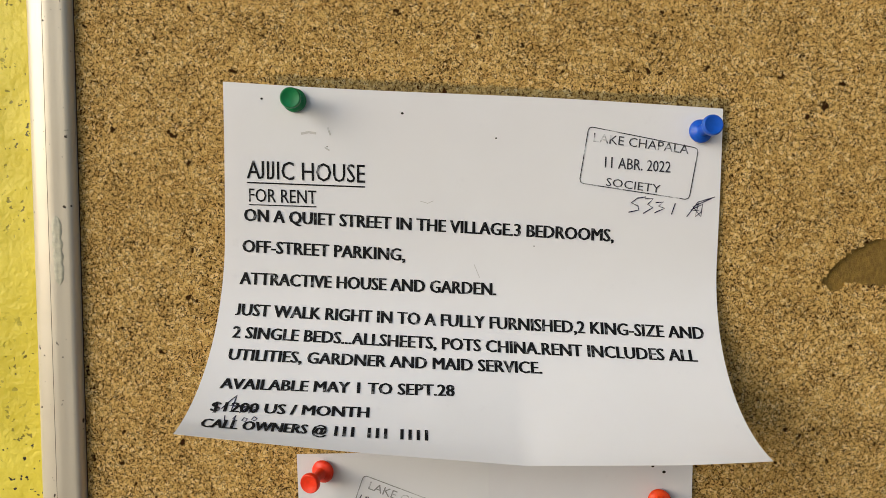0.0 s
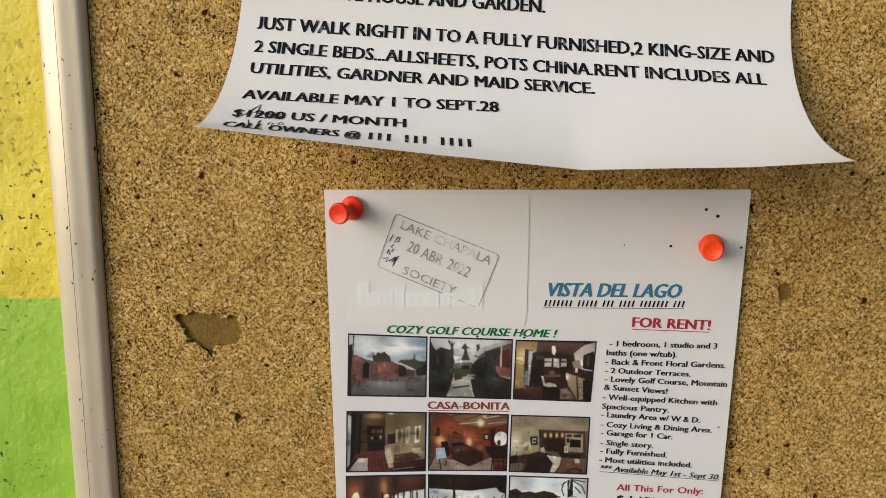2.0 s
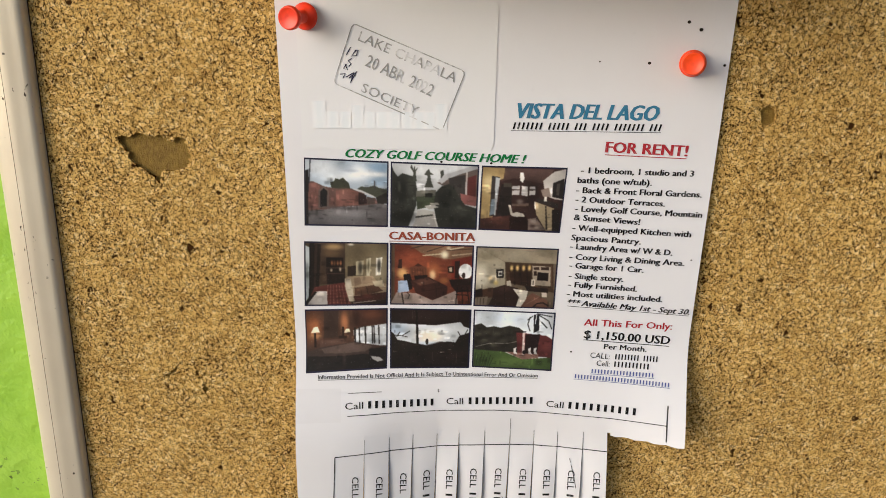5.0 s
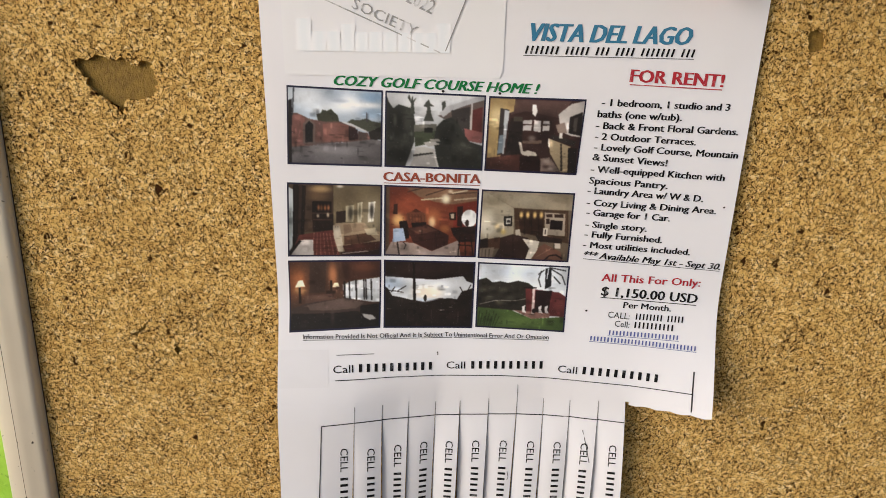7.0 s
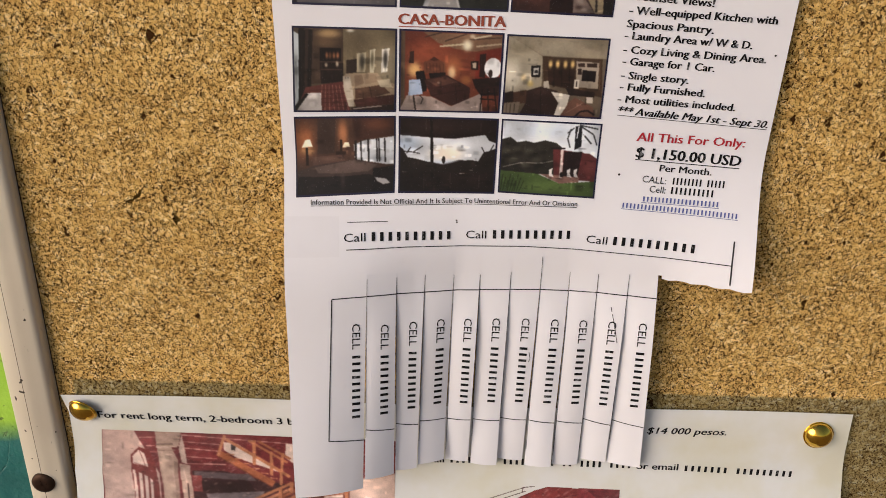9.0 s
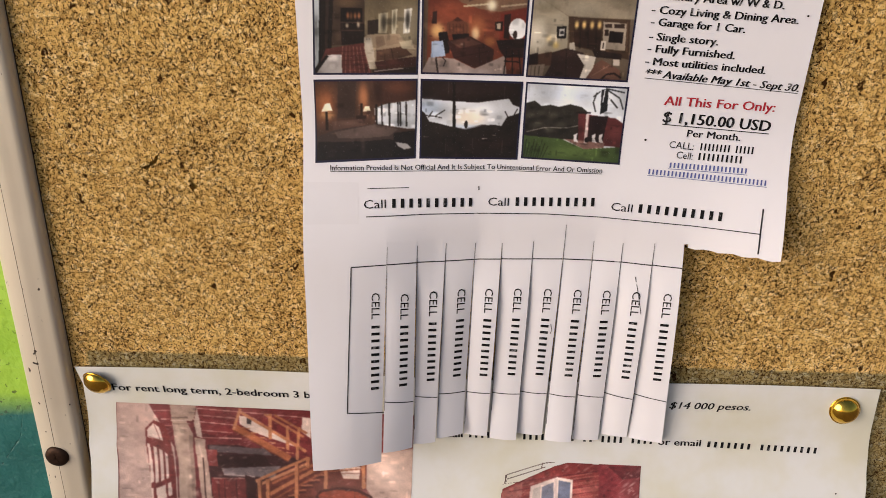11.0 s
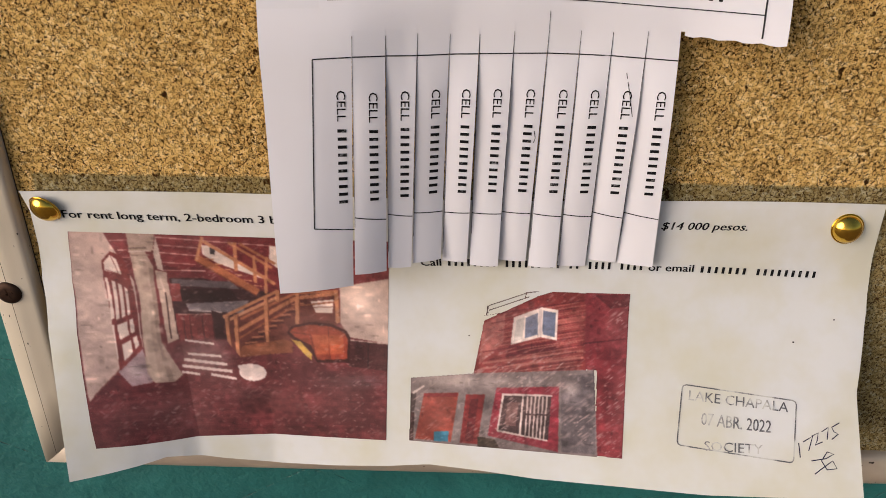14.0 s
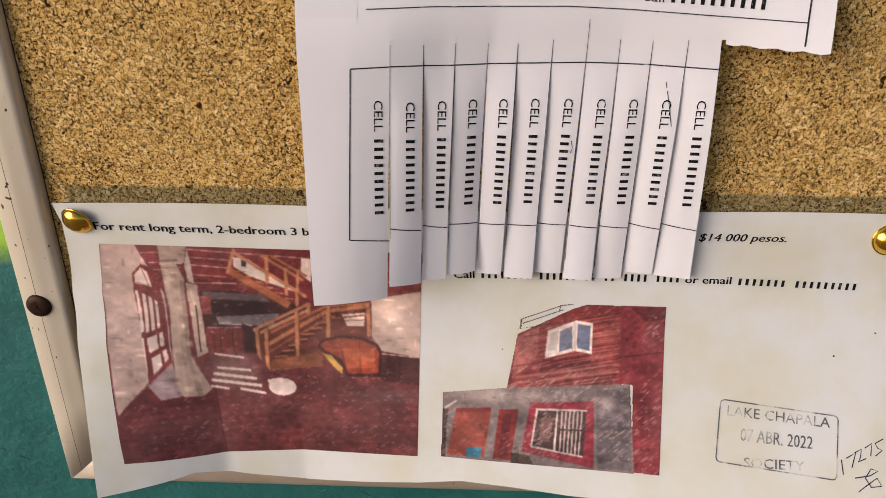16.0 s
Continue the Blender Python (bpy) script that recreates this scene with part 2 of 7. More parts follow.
def flat_part(name, verts, faces, material, parent=None, label="", soft=False):
    me = bpy.data.meshes.new(name)
    me.from_pydata(verts, [], faces)
    me.materials.append(material)
    if soft:
        me.polygons.foreach_set("use_smooth", [True] * len(me.polygons))
    me.update()
    ob = new(name, me)
    ob.parent = parent
    if label:
        ob["label"] = label
    return ob


def empty(name, label, category, at=(0, 0, 0), group=""):
    ob = new(name)
    ob.location = at
    return tagged(ob, label, category, group)


def box(x0, x1, y0, y1, z0, z1, bevel=0.0):
    bm = bmesh.new()
    bmesh.ops.create_cube(bm, size=1)
    for v in bm.verts:
        v.co = (x0 + (v.co.x + .5) * (x1 - x0), y0 + (v.co.y + .5) * (y1 - y0), z0 + (v.co.z + .5) * (z1 - z0))
    if bevel:
        bmesh.ops.bevel(bm, geom=bm.edges[:], offset=bevel, segments=2, affect="EDGES")
    return bm


def lathe(profile, steps=40):
    """Turns (radius, height) round the z axis."""
    bm = bmesh.new()
    rings = []
    for r, h in profile:
        if r < 1e-6:
            rings.append([bm.verts.new((0, 0, h))])
        else:
            rings.append([bm.verts.new((r * math.cos(2 * math.pi * k / steps), r * math.sin(2 * math.pi * k / steps), h)) for k in range(steps)])
    for a, b in zip(rings, rings[1:]):
        for k in range(steps):
            q = [a[k % len(a)], a[(k + 1) % len(a)], b[(k + 1) % len(b)], b[k % len(b)]]
            q = list(dict.fromkeys(q))
            if len(q) > 2:
                bm.faces.new(q)
    bmesh.ops.recalc_face_normals(bm, faces=bm.faces[:])
    for f in bm.faces:
        f.smooth = True
    return bm


def smooth(a, b, x):
    t = min(1, max(0, (x - a) / (b - a)))
    return t * t * (3 - 2 * t)


def lerp(x, xs, ys):
    return float(np.interp(x, xs, ys))


# ---------- the wall and the ground ----------
tagged(part("wall_main", box(-4, 4, .012, .25, 0, 3.2), wall_mat), "stucco wall painted yellow, green and teal in bands", "wall", kind="structure")
tagged(part("ground", box(-60, 60, -60, .25, -.2, 0), make_ground()), "terracotta coloured paved ground before the wall", "ground", kind="structure")

# ---------- the cork board ----------
board = empty("notice_board", "worn cork notice board in an aluminium frame, screwed to the wall", "notice board", (0, 0, 1.0))


def under(ob, top):
    """Hangs ob under top and leaves it where it is."""
    ob.parent = top
    ob.matrix_parent_inverse = Matrix.Translation(top.location).inverted()
    return ob


def ragged(corners, steps, rough, seed):
    """A torn outline that runs round the given corners."""
    pts = []
    for (x0, z0), (x1, z1) in zip(corners, corners[1:] + corners[:1]):
        for k in range(steps):
            t = k / steps
            x, z = x0 + (x1 - x0) * t, z0 + (z1 - z0) * t
            w = noise.noise_vector(Vector((x * 520 + seed, z * 520, seed)))
            w2 = noise.noise_vector(Vector((x * 130 + seed, z * 130, seed + 5)))
            pts.append((x + (w.x * 1.6 + w2.x * 1.6) * rough, z + (w.z * 1.6 + w2.z * 1.6) * rough))
    return pts


def cork_sheet(x0, x1, z0, z1, depth, holes):
    bm = bmesh.new()
    loops = [[(x0, z0), (x1, z0), (x1, z1), (x0, z1)], *holes]
    flat, rings = [], []
    for pts in loops:
        rings.append(list(range(len(flat), len(flat) + len(pts))))
        flat += [Vector(p) for p in pts]
    sides = [(a, b) for r in rings for a, b in zip(r, r[1:] + r[:1])]
    spots, _, tris, *_ = geometry.delaunay_2d_cdt(flat, sides, [], 0, 1e-7)
    vs = [bm.verts.new((p.x, 0, p.y)) for p in spots]
    for tri in tris:
        mx, mz = sum(spots[i].x for i in tri) / 3, sum(spots[i].y for i in tri) / 3
        odd = False
        for pts in holes:
            for (ax, az), (bx, bz) in zip(pts, pts[1:] + pts[:1]):
                if (az > mz) != (bz > mz) and mx < (bx - ax) * (mz - az) / (bz - az) + ax:
                    odd = not odd
        if not odd:
            bm.faces.new([vs[i] for i in tri])
    rim = [e for e in bm.edges if len(e.link_faces) == 1]
    made = bmesh.ops.extrude_edge_only(bm, edges=rim)
    for v in (g for g in made["geom"] if isinstance(g, bmesh.types.BMVert)):
        v.co.y = depth
    bmesh.ops.recalc_face_normals(bm, faces=bm.faces[:])
    return bm


HOLES = [
    ragged([(-.1645, 1.4125), (-.150, 1.4135), (-.141, 1.4115), (-.131, 1.4115), (-.1285, 1.403), (-.1305, 1.3965), (-.140, 1.396), (-.1465, 1.3885), (-.1525, 1.396), (-.160, 1.402)], 14, .0013, 1),
    ragged([(.196, 1.5745), (.206, 1.586), (.214, 1.592), (.226, 1.596), (.243, 1.597), (.248, 1.587), (.240, 1.575), (.230, 1.570), (.218, 1.574), (.204, 1.5695)], 14, .0015, 3),
    ragged([(.1480, 1.4350), (.1520, 1.4370), (.1565, 1.4335), (.1555, 1.4290), (.1510, 1.4275)], 6, .0007, 7),
    ragged([(-.1545, 1.2815), (-.1495, 1.2835), (-.1455, 1.287), (-.143, 1.2895), (-.1445, 1.2855), (-.149, 1.2815)], 5, .0006, 9),
    ragged([(-.1325, 1.2755), (-.1300, 1.2775), (-.1275, 1.2750), (-.1305, 1.2725)], 5, .0006, 11),
]
X0, X1, Z0, Z1 = -.2235, .80, 1.0095, 1.98
W = .0242
under(part("cork", cork_sheet(X0 + .004, X1 - .004, Z0 + .004, Z1 - .004, .004, HOLES), cork_mat), board)["label"] = "tan pressed cork with dark flecks and torn spots"
under(part("backing", box(X0 + .004, X1 - .004, .0023, .0118, Z0 + .004, Z1 - .004), backing_mat), board)["label"] = "brown fibreboard behind the cork"

# the rail's section: across from the outer edge, and out from the wall
SECTION = [(0, .0120), (0, .0012), (.0003, -.0008), (.0012, -.0026), (.0028, -.0039), (.0050, -.0049), (.0080, -.0057), (.0106, -.0062), (.0126, -.0064), (.0146, -.0063),
           (.0166, -.0060), (.0186, -.0058), (.0205, -.0057), (.0222, -.0054), (.0234, -.0043), (.0240, -.0020), (W, .0010), (W, .0120)]


def rail(length):
    """A mitred rail along +x, its outer edge on the x axis."""
    bm = bmesh.new()
    rows = []
    for i in range(25):
        t = i / 24
        rows.append([bm.verts.new((d + (length - 2 * d) * t, y, d)) for d, y in SECTION])
    for a, b in zip(rows, rows[1:]):
        for k in range(len(SECTION) - 1):
            bm.faces.new((a[k], a[k + 1], b[k + 1], b[k])).smooth = True
    bm.faces.new(rows[0])
    bm.faces.new(rows[-1][::-1])
    bmesh.ops.recalc_face_normals(bm, faces=bm.faces[:])
    return bm


for length, place, finish in ((X1 - X0, pose(X0, 0, Z0), alu_shaded), (Z1 - Z0, pose(X0, 0, Z1, 0, 90, 0), alu_mat), (X1 - X0, pose(X1, 0, Z1, 0, 180, 0), alu_mat), (Z1 - Z0, pose(X1, 0, Z0, 0, -90, 0), alu_mat)):
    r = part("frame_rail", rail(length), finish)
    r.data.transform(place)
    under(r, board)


# a dark strip put in as the shadow between rail and cork
under(part("joint", box(X0 + W, X0 + W + .0004, -.0002, .0020, Z0 + W, Z1 - W), gap_shade, label="dark strip for the shadow line beside the rail"), board)
# the fold line along the side rail's crown
under(part("seam", box(X0 + .01085, X0 + .01103, -.00630, -.0057, Z0 + .012, Z1 - .012), screw_mat, label="fine dark seam"), board)


def screw_head():
    bm = lathe([(0, .0022), (.0030, .0022), (.0050, .0019), (.0059, .0010), (.0061, 0)], 32)
    for turn in (0, 90):
        made = bmesh.ops.create_cube(bm, size=1)["verts"]
        bmesh.ops.transform(bm, matrix=pose(0, 0, .0019, 0, 0, turn) @ Matrix.Diagonal((.0056, .0011, .0009, 1)), verts=made)
    return bm


for x, z, turn in ((-.2125, 1.1262, 20), (-.2118, 1.86, 50), (.788, 1.1262, 10), (.788, 1.86, 35)):
    s = part("screw", screw_head(), screw_mat, label="dark rusty cross-head screw")
    s.data.transform(pose(x, -.0058, z, 90, 0, 0) @ pose(0, 0, 0, 0, 0, turn))
    under(s, board)


def residue():
    """A smear of old glue on the frame."""
    bm = bmesh.new()
    rows = []
    for i in range(25):
        t = i / 24
        z = 1.6085 - .0365 * t
        edge = (.0024 + .0009 * noise.noise(Vector((t * 11, 1, 2)))) * min(1, (9 * t + .02) ** .5, (9 * (1 - t) + .02) ** .5)
        row = []
        for k in range(9):
            s = k / 8 * 2 - 1
            x = -.2085 + .0009 * t + s * edge
            h = max(0, 1 - s ** 4) * (.00022 + .0004 * max(0, s)) * min(1, 12 * t, 12 * (1 - t)) + .0002 * noise.noise(Vector((x * 900, z * 500, 0)))
            base = lerp(x - X0, [d for d, y in SECTION[2:-3]], [y for d, y in SECTION[2:-3]])
            row.append(bm.verts.new((x, base - .00005 - max(h, 0), z)))
        rows.append(row)
    for a, b in zip(rows, rows[1:]):
        for k in range(8):
            bm.faces.new((a[k], b[k], b[k + 1], a[k + 1])).smooth = True
    return bm


_g = Nodes("dried glue")
_gf = _g.noise(300, 3)
_g.bump(_gf, 0.3, 0.001)
glue_mat = _g.done(_g.ramp(_gf, (0.3, (0.50, 0.47, 0.36)), (0.7, (0.66, 0.62, 0.47))), 0.35)
under(part("glue_smear", residue(), glue_mat, label="grey smear of dried glue"), board)

# ---------- the three sheets ----------
A_W, A_H = .2615, .201
B_W, B_H = .2138, .329
C_W, C_H = .395, .144
TURN_A, TURN_B = radians(2.95), radians(1.3)


def settle(p, seat, back):
    """Lays a point of a sheet back towards the board, away from seat."""
    k = back / (p[1] - seat[1])
    return tuple(a + (a - b) * k for a, b in zip(p, seat))


def sheet_a(u, v):
    """Hangs flat from its top and curls out towards its foot."""
    top = radians(lerp(u / A_W, (0, .15, .35, .6, .85, 1), (80, 77, 73, 69, 77, 84)))
    n = .12 / top
    f = top * max(0, v - .08) / .12
    d, y = min(v, .08) + n * math.sin(f), n * (1 - math.cos(f))
    y += .0011 * math.exp(-((v - .188 + .35 * (u - .17)) / .007) ** 2) * math.exp(-((u - .175) / .022) ** 2)
    c, s = math.cos(TURN_A), math.sin(TURN_A)
    # the foot curls less beside the frame
    back = lerp(u, (0, .01, .115, .2, .262), (.0123, .012, .004, .001, .001)) * lerp(v, (.095, .119, .162, .19, .202), (0, .3, .75, .95, .62))
    return settle((-.1207 + u * c - d * s * .2, -y - .0022, 1.6787 - u * s - d * c), (-.003, -.384, 1.615), back)


def sheet_b(u, v):
    """Flat above; below the photographs it bends off the board."""
    c, s = math.cos(TURN_B), math.sin(TURN_B)
    x = -.0842 + u * c + v * s * (1.45 - u / B_W * 1.7)
    g = lerp(x, (-.08, -.04, 0, .05, .09, .13), (.018, .014, .007, .006, .009, .017))
    y = .0022 + .012 * v + g * smooth(.165, .235, v) + .012 * smooth(.22, .34, v) * smooth(0, -.07, x)
    # the cut strips hang back from the bend
    back = lerp(x, (-.055, -.042, -.02, .05, .10, .13), (0, .001, .0042, .0045, .003, 0)) * smooth(.203, .235, v) + lerp(x, (-.045, -.02, .1), (0, .003, .007)) * smooth(.24, .33, v)
    return settle((x, -y, 1.4798 + u * s - v * c), (-.008, -.307, 1.319), back)


def sheet_c(u, v):
    """Its foot waves out over the frame."""
    x = -.1965 + u * .999
    lean = math.atan(lerp(x, (-.2, -.17, -.14, -.1, -.03, .05, .115, .2), (.62, .48, .3, .26, .36, .48, .6, .75)))
    z = y = 0.0
    h = v / 16
    for i in range(16):
        f = lean * smooth(.025, .07, (i + .5) * h)
        z += h * math.cos(f)
        y += h * math.sin(f)
    return (x + .15 * z * (1 - u / C_W), -.0024 - y, 1.179 + u * .0165 - z)


def lifted(form, u, v, off):
    """A point off metres out from the sheet."""
    e = .0008
    p = Vector(form(u, v))
    a, b = Vector(form(u + e, v)) - Vector(form(u - e, v)), Vector(form(u, v + e)) - Vector(form(u, v - e))
    return p + a.cross(b).normalized() * -off if a.cross(b).y > 0 else p + a.cross(b).normalized() * off


def paper(name, form, u0, u1, v0, v1, nu, nv, material, parent, label="", edge=None, thick=.00012):
    """A piece of a sheet, with its thickness. edge(s, t) may bend the outline: it returns u, v."""
    front, back = [], []
    for i in range(nu + 1):
        for j in range(nv + 1):
            s, t = i / nu, j / nv
            u, v = edge(s, t) if edge else (u0 + (u1 - u0) * s, v0 + (v1 - v0) * t)
            front.append(tuple(form(u, v)))
            back.append(tuple(lifted(form, u, v, -thick)))
    k = (nu + 1) * (nv + 1)
    q = lambda i, j: i * (nv + 1) + j
    faces = []
    for i in range(nu):
        for j in range(nv):
            faces.append((q(i, j), q(i, j + 1), q(i + 1, j + 1), q(i + 1, j)))
            faces.append((k + q(i, j), k + q(i + 1, j), k + q(i + 1, j + 1), k + q(i, j + 1)))
    rim = [q(i, 0) for i in range(nu)] + [q(nu, j) for j in range(nv)] + [q(i, nv) for i in range(nu, 0, -1)] + [q(0, j) for j in range(nv, 0, -1)]
    verts = front + back
    n = len(verts)
    verts += [verts[a] for a in rim] + [verts[k + a] for a in rim]
    r = len(rim)
    for a in range(r):
        b = (a + 1) % r
        faces.append((n + a, n + b, n + r + b, n + r + a))
    return flat_part(name, verts, faces, material, parent, label, soft=True)


class Notice:
    """A pinned sheet: its top object and the form that its print follows."""

    def __init__(self, form, name, label):
        self.form = form
        self.top = empty(name, label, "notice")


notice_a = Notice(sheet_a, "rental_notice", "white printed rental notice, pinned to cork, its foot curling out")
notice_b = Notice(sheet_b, "rental_flyer", "tall white flyer with photographs and tear-off strips, pinned to cork")
notice_c = Notice(sheet_c, "rental_poster", "wide yellowed paper with two photographs, tacked over the frame")


def wave_a(s, t):
    return s * A_W + .0006 * math.sin(t * 5 + s), t * A_H + .0005 * math.sin(s * 7)


paper("sheet", sheet_a, 0, A_W, 0, A_H, 60, 70, paper_a, notice_a.top, edge=wave_a)
CUT, STRIP = .2215, .0352
paper("sheet", sheet_b, 0, B_W, 0, CUT, 56, 60, paper_b, notice_b.top)
# the margin beside the cut strips runs on down
paper("margin_strip", sheet_b, 0, STRIP, CUT, B_H, 12, 30, paper_b, notice_b.top,
      edge=lambda s, t: (s * (.0372 - .0038 * t), CUT + t * (B_H + .0022 - CUT)))
# what is left where strips were torn away
paper("torn_flap", sheet_b, .174, B_W, CUT, .226, 12, 4, paper_b, notice_b.top,
      edge=lambda s, t: (.1742 + s * (B_W - .1742), CUT + t * (.0016 + .0024 * s + .0004 * math.sin(s * 23))))


def edge_c(s, t):
    """Its cut is not straight: the sides and the foot wander by a few millimetres."""
    foot = lerp(s * 397, (0, 17, 32, 43, 50, 69, 99, 131, 159, 181, 208, 237, 280, 322, 397), (143.4, 140.9, 138.4, 136.2, 137.1, 140.4, 144.1, 143, 141.1, 138.6, 140.1, 142.6, 143.8, 145.5, 144.4))
    v = t * foot - .9 * math.sin(s * 9) * (1 - t)
    a = lerp(v, (0, 10, 28, 46, 71, 93, 118, 144), (-.5, .8, -2.2, -6.3, -6.8, -5.2, -3.4, -1.5))
    b = lerp(v, (0, 10, 25, 41, 55, 69, 83, 95, 110, 144), (398.6, 399.3, 400.5, 402.8, 403.4, 401.6, 399.2, 396.7, 396.9, 397.5))
    return (a + (b - a) * s) / 1000, v / 1000


paper("sheet", sheet_c, 0, C_W, 0, C_H, 120, 60, paper_c, notice_c.top, edge=edge_c)

# tear-off strips: upper and lower edge places across the sheet, and their lengths
TAB_TOP = (37.1, 50.7, 63.8, 77.2, 89.6, 104.0, 118.3, 131.7, 144.9, 159.1, 172.5)
TAB_FOOT = (34.7, 49.8, 61.2, 75.6, 89.1, 103.3, 117.7, 132.4, 146.5, 161.4)
TAB_FOOT_END = (49.2, 60.7, 74.7, 87.6, 102.8, 116.4, 131.2, 145.9, 160.4, 177.9)
TAB_LONG = (324.3, 323.9, 323.0, 325.9, 327.6, 325.8, 327.3, 327.9, 325.2, 326.1)
HEAD_RULE = (231.4, 231.3, 231.5, 231.4, 231.2, 231.0, 230.8, 231.1, 231.4, 232.1, 232.7)
TAB_RULE = (298.4, 298.9, 299.4, 301.0, 301.7, 301.3, 301.5, 301.7, 300.8, 300.4)
TAB_RULE_END = (300.1, 300.2, 300.1, 300.7, 301.4, 301.4, 302.3, 302.5, 302.4, 302.1)


def tab_side(k, end, v):
    """Where strip k begins or ends across the sheet, v millimetres down."""
    a, b = TAB_TOP[k + end], (TAB_FOOT_END if end else TAB_FOOT)[k]
    return a + (b - a) * (v - CUT * 1000) / 105


dice = random.Random(5)
tabs = []
for k in range(10):
    tilt, out, foot = dice.uniform(.0005, .0014) * (1 if k not in (2, 7) else -.5), dice.uniform(.0004, .0016), dice.uniform(-.001, .004)

    def tab_form(u, v, k=k, tilt=tilt, out=out, foot=foot):
        a, b = tab_side(k, 0, v * 1000) / 1000, tab_side(k, 1, v * 1000) / 1000
        s = (u - a) / (b - a) - .5
        x, y, z = sheet_b(u, v)
        r = smooth(CUT, .26, v)
        return (x, y - r * (out + tilt * s * 2 + .0007 * (1 - 4 * s * s)) - foot * smooth(.29, .335, v), z)

    class Strip:
        form = staticmethod(tab_form)

    def tab_edge(s, t, k=k):
        v = CUT + t * (TAB_LONG[k] / 1000 - CUT)
        a, b = tab_side(k, 0, v * 1000), tab_side(k, 1, v * 1000)
        return (a + (b - a) * s) / 1000, v

    tab = paper("tear_off_strip", tab_form, 0, 1, 0, 1, 6, 34, paper_b, notice_b.top, edge=tab_edge)
    strip = Strip()
    strip.top = tab
    tabs.append(strip)

# the card that is glued to the flyer


def card_edge(s, t):
    a, b = (9.4 + 94.2 * s) / 1000, (2.0 + 68.5 * t) / 1000
    r = .004
    if s > .96 and (t < .03 or t > .97):
        a -= r * .35
    return a, b


def card_form(u, v):
    p = lifted(sheet_b, u, v, .00030)
    return tuple(p)


paper("glued_card", card_form, 0, 1, 0, 1, 30, 24, card_mat, notice_b.top, "white card glued to the flyer", edge=card_edge, thick=.00026)


# ---------- print ----------
INK = .00022


def words(sheet, text, start, end, cap, ink, weight=0.0, slant=0.0, underline=False, name="text_line"):
    """One printed line from start to end (millimetres across and down the sheet), its capitals cap high."""
    data = bpy.data.curves.new(name, "FONT")
    data.body, data.shear, data.resolution_u = text, slant, 2
    ob = bpy.data.objects.new(name, data)
    scene.collection.objects.link(ob)
    me = bpy.data.meshes.new_from_object(ob.evaluated_get(bpy.context.evaluated_depsgraph_get()))
    bpy.data.objects.remove(ob)
    co = np.empty(len(me.vertices) * 3)
    me.vertices.foreach_get("co", co)
    co = co.reshape(-1, 3)
    if "J" in text:
        # each J is set upon the line
        home = np.arange(len(co))
        for _ in range(40):
            for f in me.polygons:
                ids = list(f.vertices)
                home[ids] = home[ids].min()
        for k in set(home.tolist()):
            ys = co[home == k, 1]
            if ys.min() < -.08 and ys.max() > .5:
                co[home == k, 1] = (ys - ys.min()) * ys.max() / (ys.max() - ys.min())
    lo, hi = co[:, 0].min(), co[:, 0].max()
    (a, b), (c, d) = start, end
    long = math.hypot(c - a, d - b)
    ex, ey = (c - a) / long, (d - b) / long
    sx, sy = long / (hi - lo), cap / CAP
    lift = INK if sheet is not notice_b or start[1] > 71 or start[0] > 105 else INK + .00032
    faces = [tuple(f.vertices) for f in me.polygons]
    bpy.data.meshes.remove(me)
    verts, all_faces = [], []
    # a heavier face is the same outline laid down again, a hair to the side
    for k, side in enumerate((0, -1, 1, -.5, .5) if weight > .01 else (0, 1) if weight else (0,)):
        n = len(verts)
        for x, y, _ in co:
            p, q = (x - lo) * sx + side * weight * cap * 2.6, y * sy
            verts.append(lifted(sheet.form, (a + ex * p + ey * q) / 1000, (b + ey * p - ex * q) / 1000, lift + k * .000006))
        all_faces += [tuple(i + n for i in f) for f in faces]
    out = flat_part(name, verts, all_faces, ink, sheet.top)
    if underline:
        o = cap * .22
        stroke(sheet, max(.25, cap * .075), ink, (a - ey * o, b + ex * o), (c - ey * o, d + ex * o), name="underline")
    return out


CAP = .71


def ribbon(sheet, width, pts, lift=INK):
    """Vertices and faces of a band of that width along pts, all in millimetres."""
    fine = []
    for (a, b), (c, d) in zip(pts, pts[1:]):
        n = max(1, int(math.hypot(c - a, d - b) / 2.5))
        fine += [(a + (c - a) * k / n, b + (d - b) * k / n) for k in range(n)]
    fine.append(pts[-1])
    verts, faces = [], []
    for i, (a, b) in enumerate(fine):
        p, q = fine[max(0, i - 1)], fine[min(len(fine) - 1, i + 1)]
        l = math.hypot(q[0] - p[0], q[1] - p[1]) or 1
        nx, ny = -(q[1] - p[1]) / l * width / 2, (q[0] - p[0]) / l * width / 2
        verts += [tuple(lifted(sheet.form, (a + nx) / 1000, (b + ny) / 1000, lift)), tuple(lifted(sheet.form, (a - nx) / 1000, (b - ny) / 1000, lift))]
        if i:
            k = 2 * i
            faces.append((k - 2, k - 1, k + 1, k))
    return verts, faces


def stroke(sheet, width, ink, *pts, name="stroke"):
    lift = INK + (.00032 if sheet is notice_b and pts[0][1] < 71 and pts[0][0] < 105 else 0)
    v, f = ribbon(sheet, width, list(pts), lift)
    return flat_part(name, v, f, ink, sheet.top)


